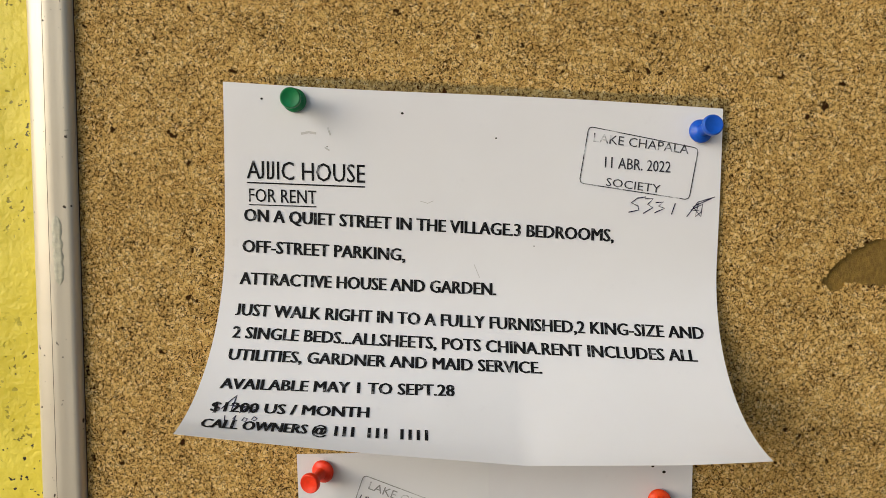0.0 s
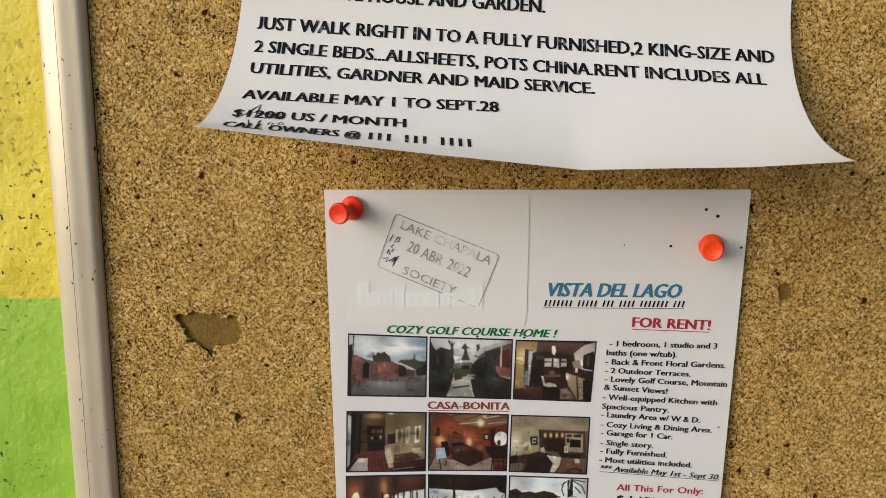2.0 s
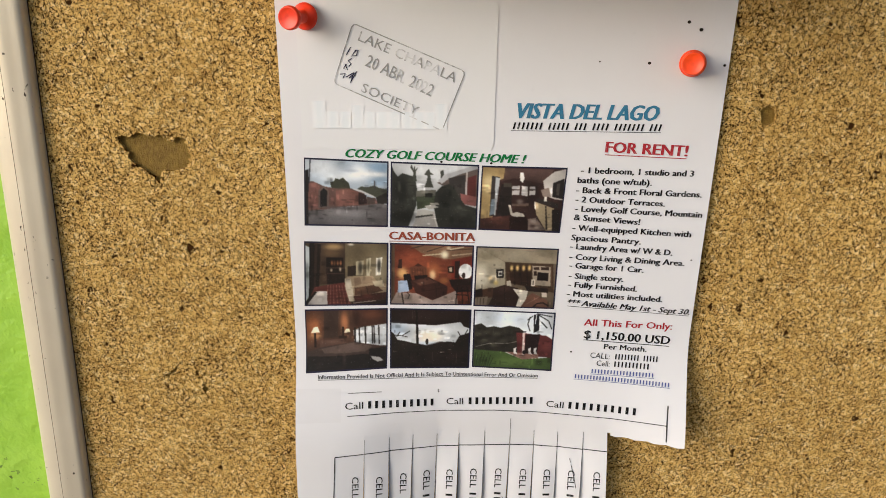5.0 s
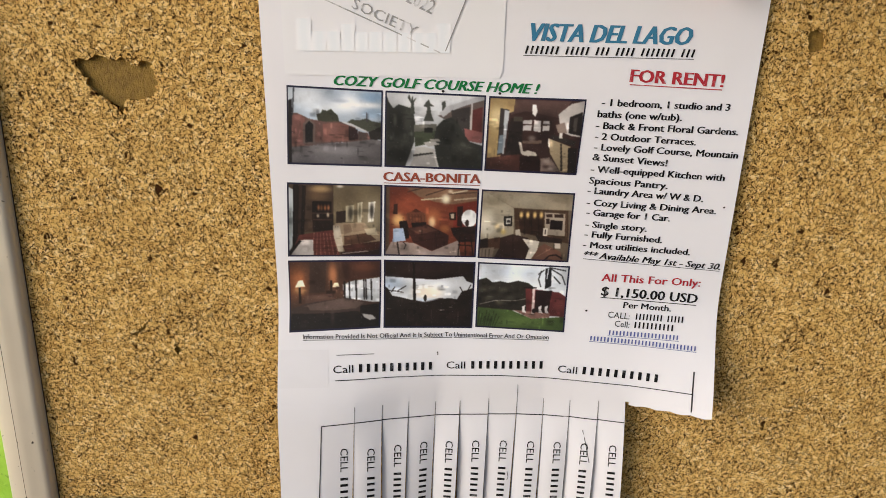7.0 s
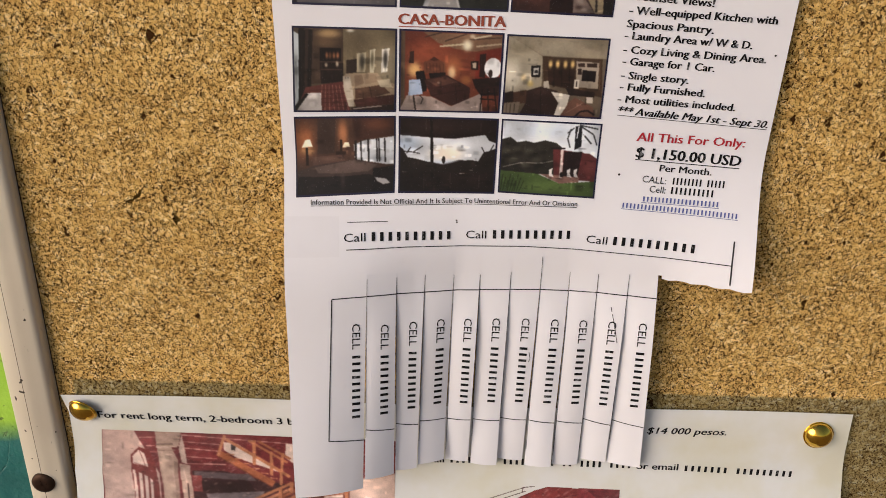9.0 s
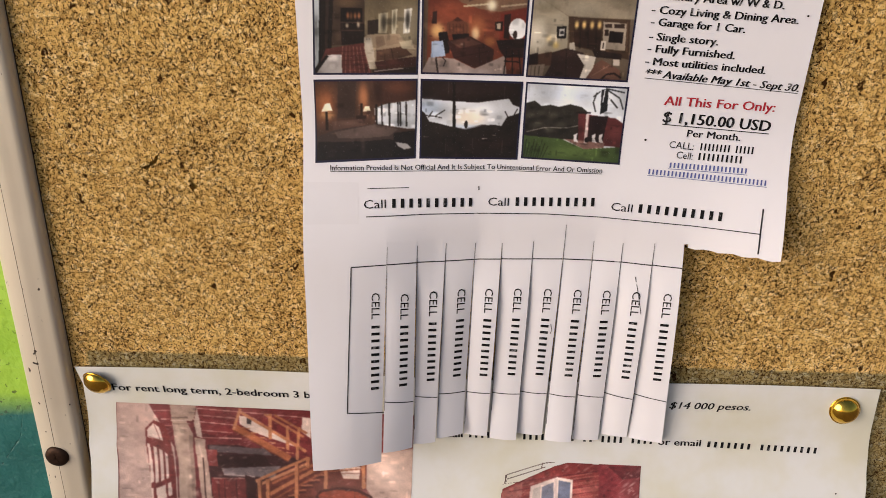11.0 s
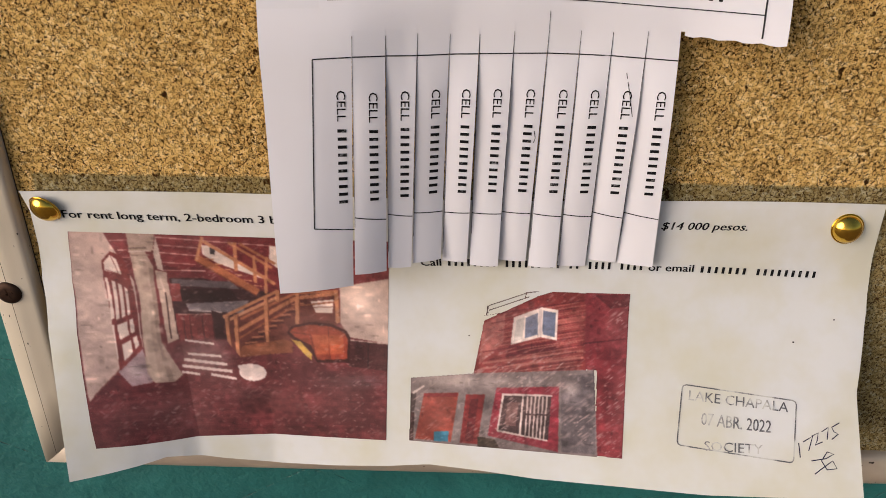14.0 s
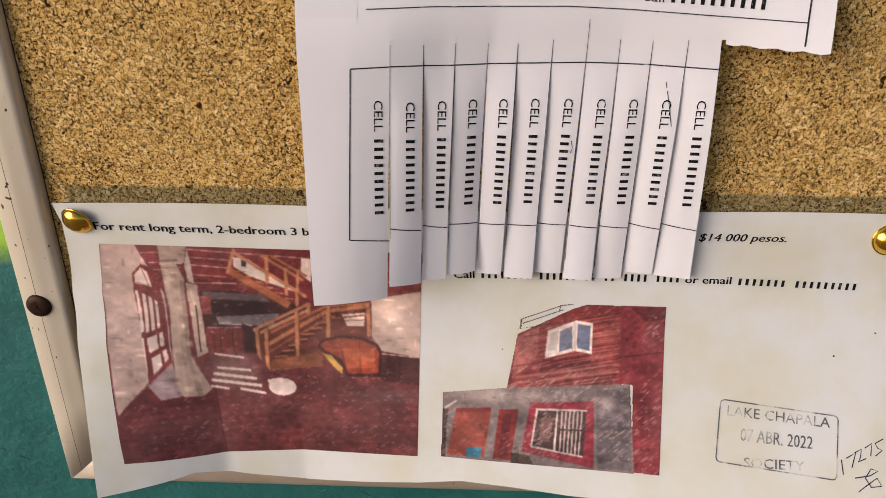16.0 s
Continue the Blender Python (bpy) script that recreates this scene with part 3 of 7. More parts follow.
def bars(sheet, pattern, start, end, cap, ink, slant=0.0, underline=False, name="masked_word"):
    """Writing that is left as plain bars, one to a character; each word is a part."""
    (a, b), (c, d) = start, end
    long = math.hypot(c - a, d - b)
    ex, ey = (c - a) / long, (d - b) / long
    step = long / len(pattern)
    k = 0
    for word in pattern.split(" "):
        verts, faces = [], []
        for _ in word:
            p = (k + .5) * step
            k += 1
            x0, y0 = a + ex * p, b + ey * p
            sh = slant * cap
            vs, fs = ribbon(sheet, step * .40, [(x0, y0), (x0 + ey * cap + ex * sh, y0 - ex * cap + ey * sh)])
            faces += [tuple(i + len(verts) for i in f) for f in fs]
            verts += vs
        k += 1
        tagged(flat_part(name, verts, faces, ink, sheet.top), kind="stuff")
    if underline:
        o = cap * .22
        stroke(sheet, max(.22, cap * .07), ink, (a - ey * o, b + ex * o), (c - ey * o, d + ex * o), name="underline")


def pinhole(sheet, at, r):
    vs = [tuple(lifted(sheet.form, (at[0] + r * 1.3 * math.cos(k * .5236)) / 1000, (at[1] + r * 1.3 * math.sin(k * .5236) * .85) / 1000, .0002)) for k in range(12)]
    return flat_part("pinhole", vs, [tuple(range(12))], hole_mat, sheet.top)


words(notice_a, "AJIJIC HOUSE", (12.37, 49.9), (74.81, 48.97), 9.8, ink_black, weight=0.006, underline=True)
words(notice_a, "FOR RENT", (13.51, 62.06), (49.14, 61.36), 7.2, ink_black, weight=0.008, underline=True)
words(notice_a, "ON A QUIET STREET IN THE VILLAGE.3 BEDROOMS,", (11.06, 72.36), (206.42, 73.0), 6.7, ink_black, weight=0.021)
words(notice_a, "OFF-STREET PARKING,", (10.2, 88.92), (96.09, 89.12), 6.7, ink_black, weight=0.021)
words(notice_a, "ATTRACTIVE HOUSE AND GARDEN.", (9.59, 106.14), (144.47, 104.82), 6.7, ink_black, weight=0.021)
words(notice_a, "JUST WALK RIGHT IN TO A FULLY FURNISHED,2 KING-SIZE AND", (9.04, 123.04), (252.45, 122.61), 6.7, ink_black, weight=0.021)
words(notice_a, "2 SINGLE BEDS...ALLSHEETS, POTS CHINA.RENT INCLUDES ALL", (9.23, 135.63), (246.94, 135.31), 6.7, ink_black, weight=0.021)
words(notice_a, "UTILITIES, GARDNER AND MAID SERVICE.", (9.66, 148.31), (167.32, 145.87), 6.7, ink_black, weight=0.021)
words(notice_a, "AVAILABLE MAY 1 TO SEPT.28", (9.64, 165.96), (123.01, 161.36), 6.7, ink_black, weight=0.021)
words(notice_a, "$1200 US / MONTH", (9.36, 181.22), (82.33, 177.65), 6.7, ink_black, weight=0.021)
words(notice_a, "CALL OWNERS @", (8.53, 193.35), (64.48, 191.39), 6.7, ink_black, weight=0.021)
bars(notice_a, "xxx xxx xxxx", (66.8, 191.48), (112.04, 189.44), 6.7, ink_black)
words(notice_a, "LAKE CHAPALA", (194.64, 21.02), (244.6, 24.86), 4.8, ink_stamp)
words(notice_a, "11 ABR. 2022", (200.92, 34.27), (235.43, 35.1), 6.0, ink_stamp, weight=0.008)
words(notice_a, "SOCIETY", (201.76, 43.71), (230.42, 46.05), 4.4, ink_stamp)
words(notice_b, "VISTA DEL LAGO", (114.78, 54.84), (182.92, 55.52), 7.4, ink_blue, weight=0.024, slant=0.25)
bars(notice_b, "xxxxxxx xxxxx xxx xxxx xxxxxxx xxx", (111.89, 60.14), (185.16, 60.52), 3.3, ink_black, slant=0.25, underline=True)
words(notice_b, "FOR RENT!", (158.94, 71.01), (199.32, 72.59), 5.4, ink_crimson, weight=0.024, underline=True)
words(notice_b, "- 1 bedroom, 1 studio and 3", (147.71, 81.34), (203.99, 82.6), 3.1, ink_black, weight=0.022)
words(notice_b, "baths (one w/tub).", (146.34, 86.27), (183.49, 87.31), 3.1, ink_black, weight=0.022)
words(notice_b, "- Back & Front Floral Gardens.", (146.12, 91.23), (209.37, 93.05), 3.1, ink_black, weight=0.022)
words(notice_b, "- 2 Outdoor Terraces.", (146.16, 95.93), (191.33, 97.82), 3.1, ink_black, weight=0.022)
words(notice_b, "- Lovely Golf Course, Mountain", (146.21, 100.66), (211.01, 103.38), 3.1, ink_black, weight=0.022)
words(notice_b, "& Sunset Views!", (145.94, 105.13), (179.74, 107.39), 3.1, ink_black, weight=0.022)
words(notice_b, "- Well-equipped Kitchen with", (145.74, 110.53), (206.73, 113.59), 3.1, ink_black, weight=0.022)
words(notice_b, "Spacious Pantry.", (145.5, 115.67), (181.39, 117.64), 3.1, ink_black, weight=0.022)
words(notice_b, "- Laundry Area w/ W & D.", (145.23, 120.24), (198.42, 123.36), 3.1, ink_black, weight=0.022)
words(notice_b, "- Cozy Living & Dining Area.", (145.32, 125.76), (205.37, 128.86), 3.1, ink_black, weight=0.022)
words(notice_b, "- Garage for 1 Car.", (145.64, 130.39), (184.45, 132.68), 3.1, ink_black, weight=0.022)
words(notice_b, "- Single story.", (145.73, 135.99), (174.37, 137.72), 3.1, ink_black, weight=0.022)
words(notice_b, "- Fully Furnished.", (145.76, 140.7), (182.19, 143.02), 3.1, ink_black, weight=0.022)
words(notice_b, "- Most utilities included.", (145.5, 145.75), (196.22, 148.64), 3.1, ink_black, weight=0.022)
words(notice_b, "*** Available May 1st - Sept 30.", (146.13, 150.52), (211.77, 155.58), 3.1, ink_black, weight=0.02, slant=0.25, underline=True)
words(notice_b, "All This For Only:", (155.94, 162.04), (203.56, 164.02), 3.8, ink_crimson, weight=0.015)
words(notice_b, "$ 1,150.00 USD", (156.48, 169.17), (203.18, 172.31), 4.6, ink_black, weight=0.018, underline=True)
words(notice_b, "Per Month.", (167.84, 175.15), (191.03, 176.47), 3.0, ink_black, weight=0.015)
words(notice_b, "CALL:", (160.62, 179.95), (171.34, 180.78), 3.0, ink_black)
bars(notice_b, "xxxxxxxx xxxxx", (173.84, 180.75), (197.89, 181.86), 3.0, ink_black)
words(notice_b, "Cell:", (164.32, 184.29), (171.57, 184.82), 3.0, ink_black)
bars(notice_b, "xxxxxxxxxx", (173.45, 184.8), (193.43, 185.85), 3.0, ink_black)
bars(notice_b, "xxxxxxxxxxxxxxxxxxxx", (161.39, 188.38), (196.07, 189.94), 2.2, ink_link, underline=True)
bars(notice_b, "xxxxxxxxxxxxxxxxxxxxxxxxxxxxxxx", (152.4, 191.33), (204.84, 194.59), 2.2, ink_link, underline=True)
words(notice_b, "COZY GOLF COURSE HOME !", (30.62, 74.52), (119.78, 76.83), 4.3, ink_green, weight=0.024, slant=0.3)
words(notice_b, "CASA-BONITA", (51.69, 116.09), (95.71, 116.5), 4.2, ink_brown, weight=0.024, underline=True)
words(notice_b, "Information Provided Is Not Official And It Is Subject To", (11.93, 191.79), (84.79, 190.6), 2.2, ink_black, weight=0.01, underline=True)
words(notice_b, "Unintentional Error And Or Omission", (85.75, 190.6), (132.5, 191.36), 2.2, ink_black, weight=0.01, underline=True)
words(notice_b, "Call", (26.85, 207.19), (36.64, 206.83), 3.6, ink_black)
bars(notice_b, "xxxxxxxxxx", (38.22, 206.86), (76.34, 206.81), 3.8, ink_black)
words(notice_b, "Call", (82.43, 206.37), (91.73, 206.36), 3.6, ink_black)
bars(notice_b, "xxxxxxxxxx", (93.66, 206.36), (131.49, 206.01), 3.8, ink_black)
words(notice_b, "Call", (137.91, 207.43), (147.46, 208.08), 3.6, ink_black)
bars(notice_b, "xxxxxxxxxx", (149.05, 208.03), (188.2, 210.18), 3.8, ink_black)
words(notice_c, "For rent long term, 2-bedroom 3 b", (15.3, 12.95), (114.98, 14.4), 4.0, ink_black, weight=0.013)
words(notice_c, "$14 000 pesos.", (296.2, 14.19), (336.87, 14.05), 4.0, ink_black, weight=0.012, slant=0.2)
words(notice_c, "Call", (181.47, 35.63), (191.35, 35.46), 4.0, ink_black, weight=0.013)
bars(notice_c, "xxxxxxxx xxxxxx xx xx xxxx xxxx", (193.81, 35.42), (290.71, 36.16), 3.8, ink_black)
words(notice_c, "or email", (292.94, 36.42), (314.98, 36.64), 4.0, ink_black, weight=0.013)
bars(notice_c, "xxxxxxx xxxxxxxxx", (317.49, 36.89), (376.31, 38.85), 3.4, ink_black)
words(notice_c, "LAKE CHAPALA", (314.11, 100.0), (362.9, 104.6), 4.8, ink_stamp_worn)
words(notice_c, "07 ABR. 2022", (320.03, 111.7), (354.16, 114.66), 6.0, ink_stamp_worn, weight=0.008)
words(notice_c, "SOCIETY", (321.49, 124.01), (350.08, 124.84), 4.6, ink_stamp_worn)
words(notice_b, "LAKE CHAPALA", (38.0, 19.54), (83.75, 38.45), 4.6, ink_stamp_pale)
words(notice_b, "20 ABR. 2022", (41.0, 30.97), (72.36, 45.01), 5.8, ink_stamp_pale, weight=0.004)
words(notice_b, "SOCIETY", (38.73, 42.88), (65.61, 54.12), 4.4, ink_stamp_pale)
stroke(notice_a, 0.5, ink_stamp, (191.78, 15.25), (192.6, 13.91), (194.12, 13.5), (247.78, 21.34), (249.12, 22.16), (249.52, 23.68), (246.01, 46.74), (245.17, 48.12), (243.63, 48.6), (189.81, 43.18), (188.46, 42.41), (188.05, 40.91), (191.78, 15.25))
stroke(notice_b, 0.5, ink_stamp_pale, (35.4, 13.69), (36.37, 12.68), (37.78, 12.65), (87.13, 32.59), (88.19, 33.62), (88.26, 35.07), (78.83, 59.24), (77.78, 60.29), (76.28, 60.29), (27.74, 39.84), (26.7, 38.77), (26.64, 37.28), (35.4, 13.69))
stroke(notice_c, 0.6, ink_stamp_worn, (310.95, 94.38), (311.67, 93.12), (313.08, 92.71), (365.29, 98.95), (366.56, 99.67), (367.02, 101.04), (364.91, 126.71), (364.26, 127.92), (362.92, 128.32), (309.93, 122.06), (308.66, 121.34), (308.23, 119.95), (310.95, 94.38))
stroke(notice_a, 0.6, ink_pen, (223.04, 48.52), (218.6, 49.35), (215.39, 51.91), (219.02, 53.5), (219.38, 55.57), (214.05, 57.04))
stroke(notice_a, 0.6, ink_pen, (222.48, 49.44), (226.94, 49.21), (224.05, 52.34), (226.78, 53.98), (221.81, 57.22))
stroke(notice_a, 0.6, ink_pen, (228.19, 51.22), (232.35, 50.7), (229.73, 52.93), (233.05, 53.94), (227.76, 56.61))
stroke(notice_a, 0.6, ink_pen, (238.61, 50.97), (236.72, 57.03))
stroke(notice_a, 0.5, ink_pen, (244.8, 57.79), (250.49, 49.74), (259.32, 46.59), (247.9, 52.26), (252.24, 57.39), (252.91, 50.8), (246.77, 54.1), (252.74, 54.38), (249.27, 57.55), (250.81, 50.32))
stroke(notice_a, 0.6, ink_pen, (13.96, 179.07), (16.07, 174.2), (18.87, 169.45), (18.63, 180.89), (23.23, 174.19), (22.87, 181.17), (27.03, 174.55), (26.92, 180.68), (30.64, 176.42), (16.4, 176.46), (30.47, 177.96))
stroke(notice_a, 0.5, ink_pen, (16.76, 183.53), (17.64, 187.56))
stroke(notice_a, 0.5, ink_pen, (21.76, 182.9), (20.9, 185.45), (23.31, 186.78), (21.56, 187.86), (21.76, 182.9))
stroke(notice_a, 0.5, ink_pen, (25.68, 184.01), (25.19, 186.11), (26.89, 186.71), (27.38, 184.6), (25.68, 184.01))
stroke(notice_a, 0.5, ink_pen, (30.01, 182.67), (29.23, 184.77), (30.77, 185.78), (31.64, 184.06), (30.01, 182.67))
stroke(notice_b, 0.5, ink_pen, (34.61, 22.72), (32.56, 26.17))
stroke(notice_b, 0.5, ink_pen, (37.32, 24.04), (36.19, 25.1), (35.03, 26.7), (37.25, 26.43), (38.15, 24.04), (36.49, 24.04))
stroke(notice_b, 0.5, ink_pen, (35.0, 27.77), (33.3, 28.84), (34.64, 30.18), (33.49, 31.52))
stroke(notice_b, 0.5, ink_pen, (32.42, 30.45), (30.96, 32.33), (32.88, 33.13), (31.86, 30.45))
stroke(notice_b, 0.5, ink_pen, (29.2, 35.02), (31.71, 34.75), (30.52, 36.91))
stroke(notice_b, 0.5, ink_pen, (31.94, 36.37), (35.91, 34.2), (33.8, 39.08), (37.32, 33.66), (33.31, 36.91))
stroke(notice_c, 0.5, ink_pen, (367.53, 119.02), (368.08, 125.82))
stroke(notice_c, 0.5, ink_pen, (369.7, 118.43), (374.38, 115.66), (372.23, 122.55))
stroke(notice_c, 0.5, ink_pen, (373.85, 115.68), (377.14, 114.01), (376.45, 117.71), (375.29, 119.84), (379.11, 118.16))
stroke(notice_c, 0.5, ink_pen, (378.78, 113.44), (382.11, 111.26), (381.3, 117.05))
stroke(notice_c, 0.5, ink_pen, (387.6, 109.02), (383.73, 111.21), (384.7, 113.29), (386.8, 114.28), (383.45, 116.99))
stroke(notice_c, 0.5, ink_pen, (373.38, 127.21), (380.36, 125.95), (384.2, 123.75), (381.04, 122.8), (378.18, 127.06), (380.66, 131.13), (385.46, 130.46), (383.51, 126.89), (377.47, 131.24), (374.72, 133.41))
stroke(notice_b, 0.4, ink_rule, (27.94, 210.51), (54.47, 209.76), (82.93, 209.88), (109.01, 209.74), (135.18, 210.81), (168.79, 212.72), (203.59, 214.33))
stroke(notice_b, 0.7, ink_rule, (204.19, 203.86), (203.92, 212.63), (204.0, 222.88))
stroke(notice_b, 0.3, ink_rule, (28.39, 198.97), (37.56, 198.7), (46.71, 198.52))
stroke(notice_b, 0.5, ink_rule, (21.0, 232.1), (36.7, 231.5))
stroke(notice_b, 0.5, ink_rule, (21.0, 232.28), (19.2, 266.84), (17.57, 301.91))
stroke(notice_b, 0.5, ink_rule, (17.57, 301.91), (35.18, 304.07))
pinhole(notice_b, (192.29, 10.03), 0.68)
pinhole(notice_b, (198.35, 13.39), 0.74)
pinhole(notice_b, (175.93, 28.65), 0.62)
pinhole(notice_b, (211.57, 29.4), 0.56)
pinhole(notice_b, (152.32, 28.15), 0.31)
pinhole(notice_b, (150.09, 176.89), 0.43)
pinhole(notice_b, (208.87, 125.76), 0.37)
pinhole(notice_b, (77.87, 198.39), 0.31)
pinhole(notice_b, (77.98, 76.38), 0.5)
pinhole(notice_b, (102.79, 76.88), 0.5)
pinhole(notice_a, (20.29, 7.84), 0.5)
pinhole(notice_a, (94.2, 11.59), 0.55)
pinhole(notice_a, (143.6, 21.94), 0.4)
pinhole(notice_a, (54.76, 31.05), 0.3)
pinhole(notice_a, (164.61, 77.64), 0.25)
pinhole(notice_c, (366.55, 70.97), 0.4)
pinhole(notice_c, (204.04, 71.18), 0.3)
pinhole(notice_c, (387.17, 59.71), 0.35)
pinhole(notice_b, (77.98, 199.26), 0.31)

stroke(notice_a, 1.2, ink_smudge, (41, 25), (45, 24), (49, 24.4))
stroke(notice_a, 0.9, ink_smudge, (55, 21), (56.5, 25))
stroke(notice_a, 0.8, ink_smudge, (53.5, 31.5), (56, 33))
stroke(notice_a, 0.3, ink_smudge, (104, 57), (108, 58), (111, 56.5))
stroke(notice_a, 0.3, ink_smudge, (133, 89), (136, 96))


# ---------- printed photographs ----------
class Photo:
    """A print built of flat colour fields, softened and grained; places run from 0 to 1 across and down."""

    def __init__(self, nx, ny, base):
        self.nx, self.ny = nx, ny
        self.c = np.tile(np.array(base or (0, 0, 0), float), (ny + 1, nx + 1, 1))
        self.bare = np.full((ny + 1, nx + 1), base is None)
        self.x, self.y = np.meshgrid(np.linspace(0, 1, nx + 1), np.linspace(0, 1, ny + 1))

    def fill(self, colour, *pts):
        inside = np.zeros(self.x.shape, bool)
        for (x0, y0), (x1, y1) in zip(pts, pts[1:] + pts[:1]):
            if y0 != y1:
                inside ^= ((y0 > self.y) != (y1 > self.y)) & (self.x < (x1 - x0) * (self.y - y0) / (y1 - y0) + x0)
        self.c[inside] = colour
        self.bare[inside] = False

    def line(self, colour, wide, *pts):
        """A stroke wide (of the picture's width) through the given places."""
        tall = self.nx / self.ny
        for (x0, y0), (x1, y1) in zip(pts, pts[1:]):
            dx, dy = x1 - x0, (y1 - y0) / tall
            l = math.hypot(dx, dy) or 1
            ox, oy = -dy / l * wide / 2, dx / l * wide / 2 * tall
            self.fill(colour, (x0 + ox, y0 + oy), (x1 + ox, y1 + oy), (x1 - ox, y1 - oy), (x0 - ox, y0 - oy))

    def oval(self, colour, place, w, h):
        self.fill(colour, *((place[0] + w * math.cos(k * math.pi / 10), place[1] + h * math.sin(k * math.pi / 10)) for k in range(20)))

    def soft(self, colour, place, w, h, amount):
        """A soft-edged patch."""
        s = np.exp(-(((self.x - place[0]) / w) ** 2 + ((self.y - place[1]) / h) ** 2) ** 1.5)[..., None] * amount
        self.c += (np.array(colour) - self.c) * s

    def cloud(self, cells, rng):
        """Smooth noise from 0 to 1."""
        g = rng.random((cells + 2, cells + 2))
        fx, fy = self.x * cells, self.y * cells
        i, j = fx.astype(int), fy.astype(int)
        a, b = fx - i, fy - j
        a, b = a * a * (3 - 2 * a), b * b * (3 - 2 * b)
        return (g[j, i] * (1 - a) + g[j, i + 1] * a) * (1 - b) + (g[j + 1, i] * (1 - a) + g[j + 1, i + 1] * a) * b

    def lay(self, sheet, label, corners, faded, framed, streaky=1.0, bow=None):
        rng = np.random.default_rng(len(label) + self.nx)
        c = self.c
        for _ in range(1):
            pad = np.pad(c, ((1, 1), (1, 1), (0, 0)), mode="edge")
            c = .4 * c + .15 * (pad[:-2, 1:-1] + pad[2:, 1:-1] + pad[1:-1, :-2] + pad[1:-1, 2:])
        if framed:
            # small unreadable detail: soft touches darker or lighter than what they lie on
            for _ in range(120):
                x, y = rng.random(2)
                w, h = .008 + .045 * rng.random(2) ** 2
                spot = np.exp(-((self.x - x) / w) ** 4 - ((self.y - y) / h) ** 4)[..., None]
                f = rng.choice((.6, .75, .85, 1.2, 1.4)) if y > .3 else rng.choice((.9, .95, 1.05))
                c = c * (1 + (f - 1) * .6 * spot)
            fall = 1.12 - .4 * ((self.x - .5) ** 2 + (self.y - .45) ** 2) - .12 * self.y
            c = c * (fall * (.88 + .24 * self.cloud(5, rng)))[..., None]
        else:
            for _ in range(420):
                x, y = rng.random(2)
                w, h = .003 + .02 * rng.random(2) ** 2
                i0, i1 = max(0, int((x - .04) * self.nx)), int((x + .04) * self.nx) + 1
                j0, j1 = max(0, int((y - .04) * self.ny)), int((y + .04) * self.ny) + 1
                spot = np.exp(-((self.x[j0:j1, i0:i1] - x) / w) ** 4 - ((self.y[j0:j1, i0:i1] - y) / h) ** 4)[..., None]
                f = rng.choice((.6, .75, .85, 1.12, 1.25, 1.4))
                c[j0:j1, i0:i1] *= 1 + (f - 1) * .5 * spot
            c = c * (.84 + .30 * self.cloud(11, rng) * (.6 + .8 * self.cloud(28, rng)))[..., None]
            c = c * .9 + np.array((128, 94, 94)) * .1
        for _ in range(1):
            pad = np.pad(c, ((1, 1), (1, 1), (0, 0)), mode="edge")
            c = .4 * c + .15 * (pad[:-2, 1:-1] + pad[2:, 1:-1] + pad[1:-1, :-2] + pad[1:-1, 2:])
        grain = .45 * (self.cloud(16, rng) - .5) + .5 * (self.cloud(60, rng) - .5) + .35 * (rng.random(self.x.shape) - .5)
        c = c * (1 + (.14 if framed else .5) * grain[..., None] * (1.15 - c.mean(2, keepdims=True) / 255))
        if faded:
            # damp has lifted the ink in short slanting flakes
            lean = np.zeros(self.x.shape)
            for _ in range(1100):
                x, y = rng.random(2)
                w, h = .003 + .0075 * rng.random() ** 1.5, streaky * (.008 + .026 * rng.random() ** 2)
                i0, i1 = max(0, int((x - .05) * self.nx)), int((x + .05) * self.nx) + 1
                j0, j1 = max(0, int((y - .06) * self.ny)), int((y + .06) * self.ny) + 1
                dx, dy = self.x[j0:j1, i0:i1] - x, self.y[j0:j1, i0:i1] - y
                p, q = dx + .9 * dy, dy - .75 * dx
                lean[j0:j1, i0:i1] = np.maximum(lean[j0:j1, i0:i1], (.3 + .7 * rng.random()) * np.exp(-((p / w) ** 2 + (q / h) ** 2) ** 1.4))
            s = (lean * np.clip(self.cloud(6, rng) * 1.7 - .25, .15, 1))[..., None]
            s = s * (.72 if streaky > .8 else .36)
            c = c * (1 - s) + np.array((204, 182, 180)) * s
            wash = np.clip(self.cloud(7, rng) * 1.5 - .5, 0, 1)[..., None] * faded
            c = c * (1 - wash) + np.array((196, 176, 172)) * wash
        if framed:
            e = .016
            rim = (self.x < e) | (self.x > 1 - e) | (self.y < e * 1.35) | (self.y > 1 - e * 1.35)
            c[rim] = (38, 40, 78)
        c = (np.clip(c, 3, 250) / 255) ** (1.22 if framed else 1.08)
        if not framed:
            c = c * np.array((1.06, .98, .95))
        grey = c.mean(2, keepdims=True)
        c = grey + (c - grey) * (.74 if framed else .84)
        c = np.where(c < .04045, c / 12.92, ((c + .055) / 1.055) ** 2.4) * (.92 if framed else .94)
        (ax, ay), (bx, by), (cx, cy), (dx, dy) = corners
        # the sheet's form on a coarse net, between whose knots the print is laid
        mx, my = 60, 48
        net = np.empty((my + 1, mx + 1, 3))
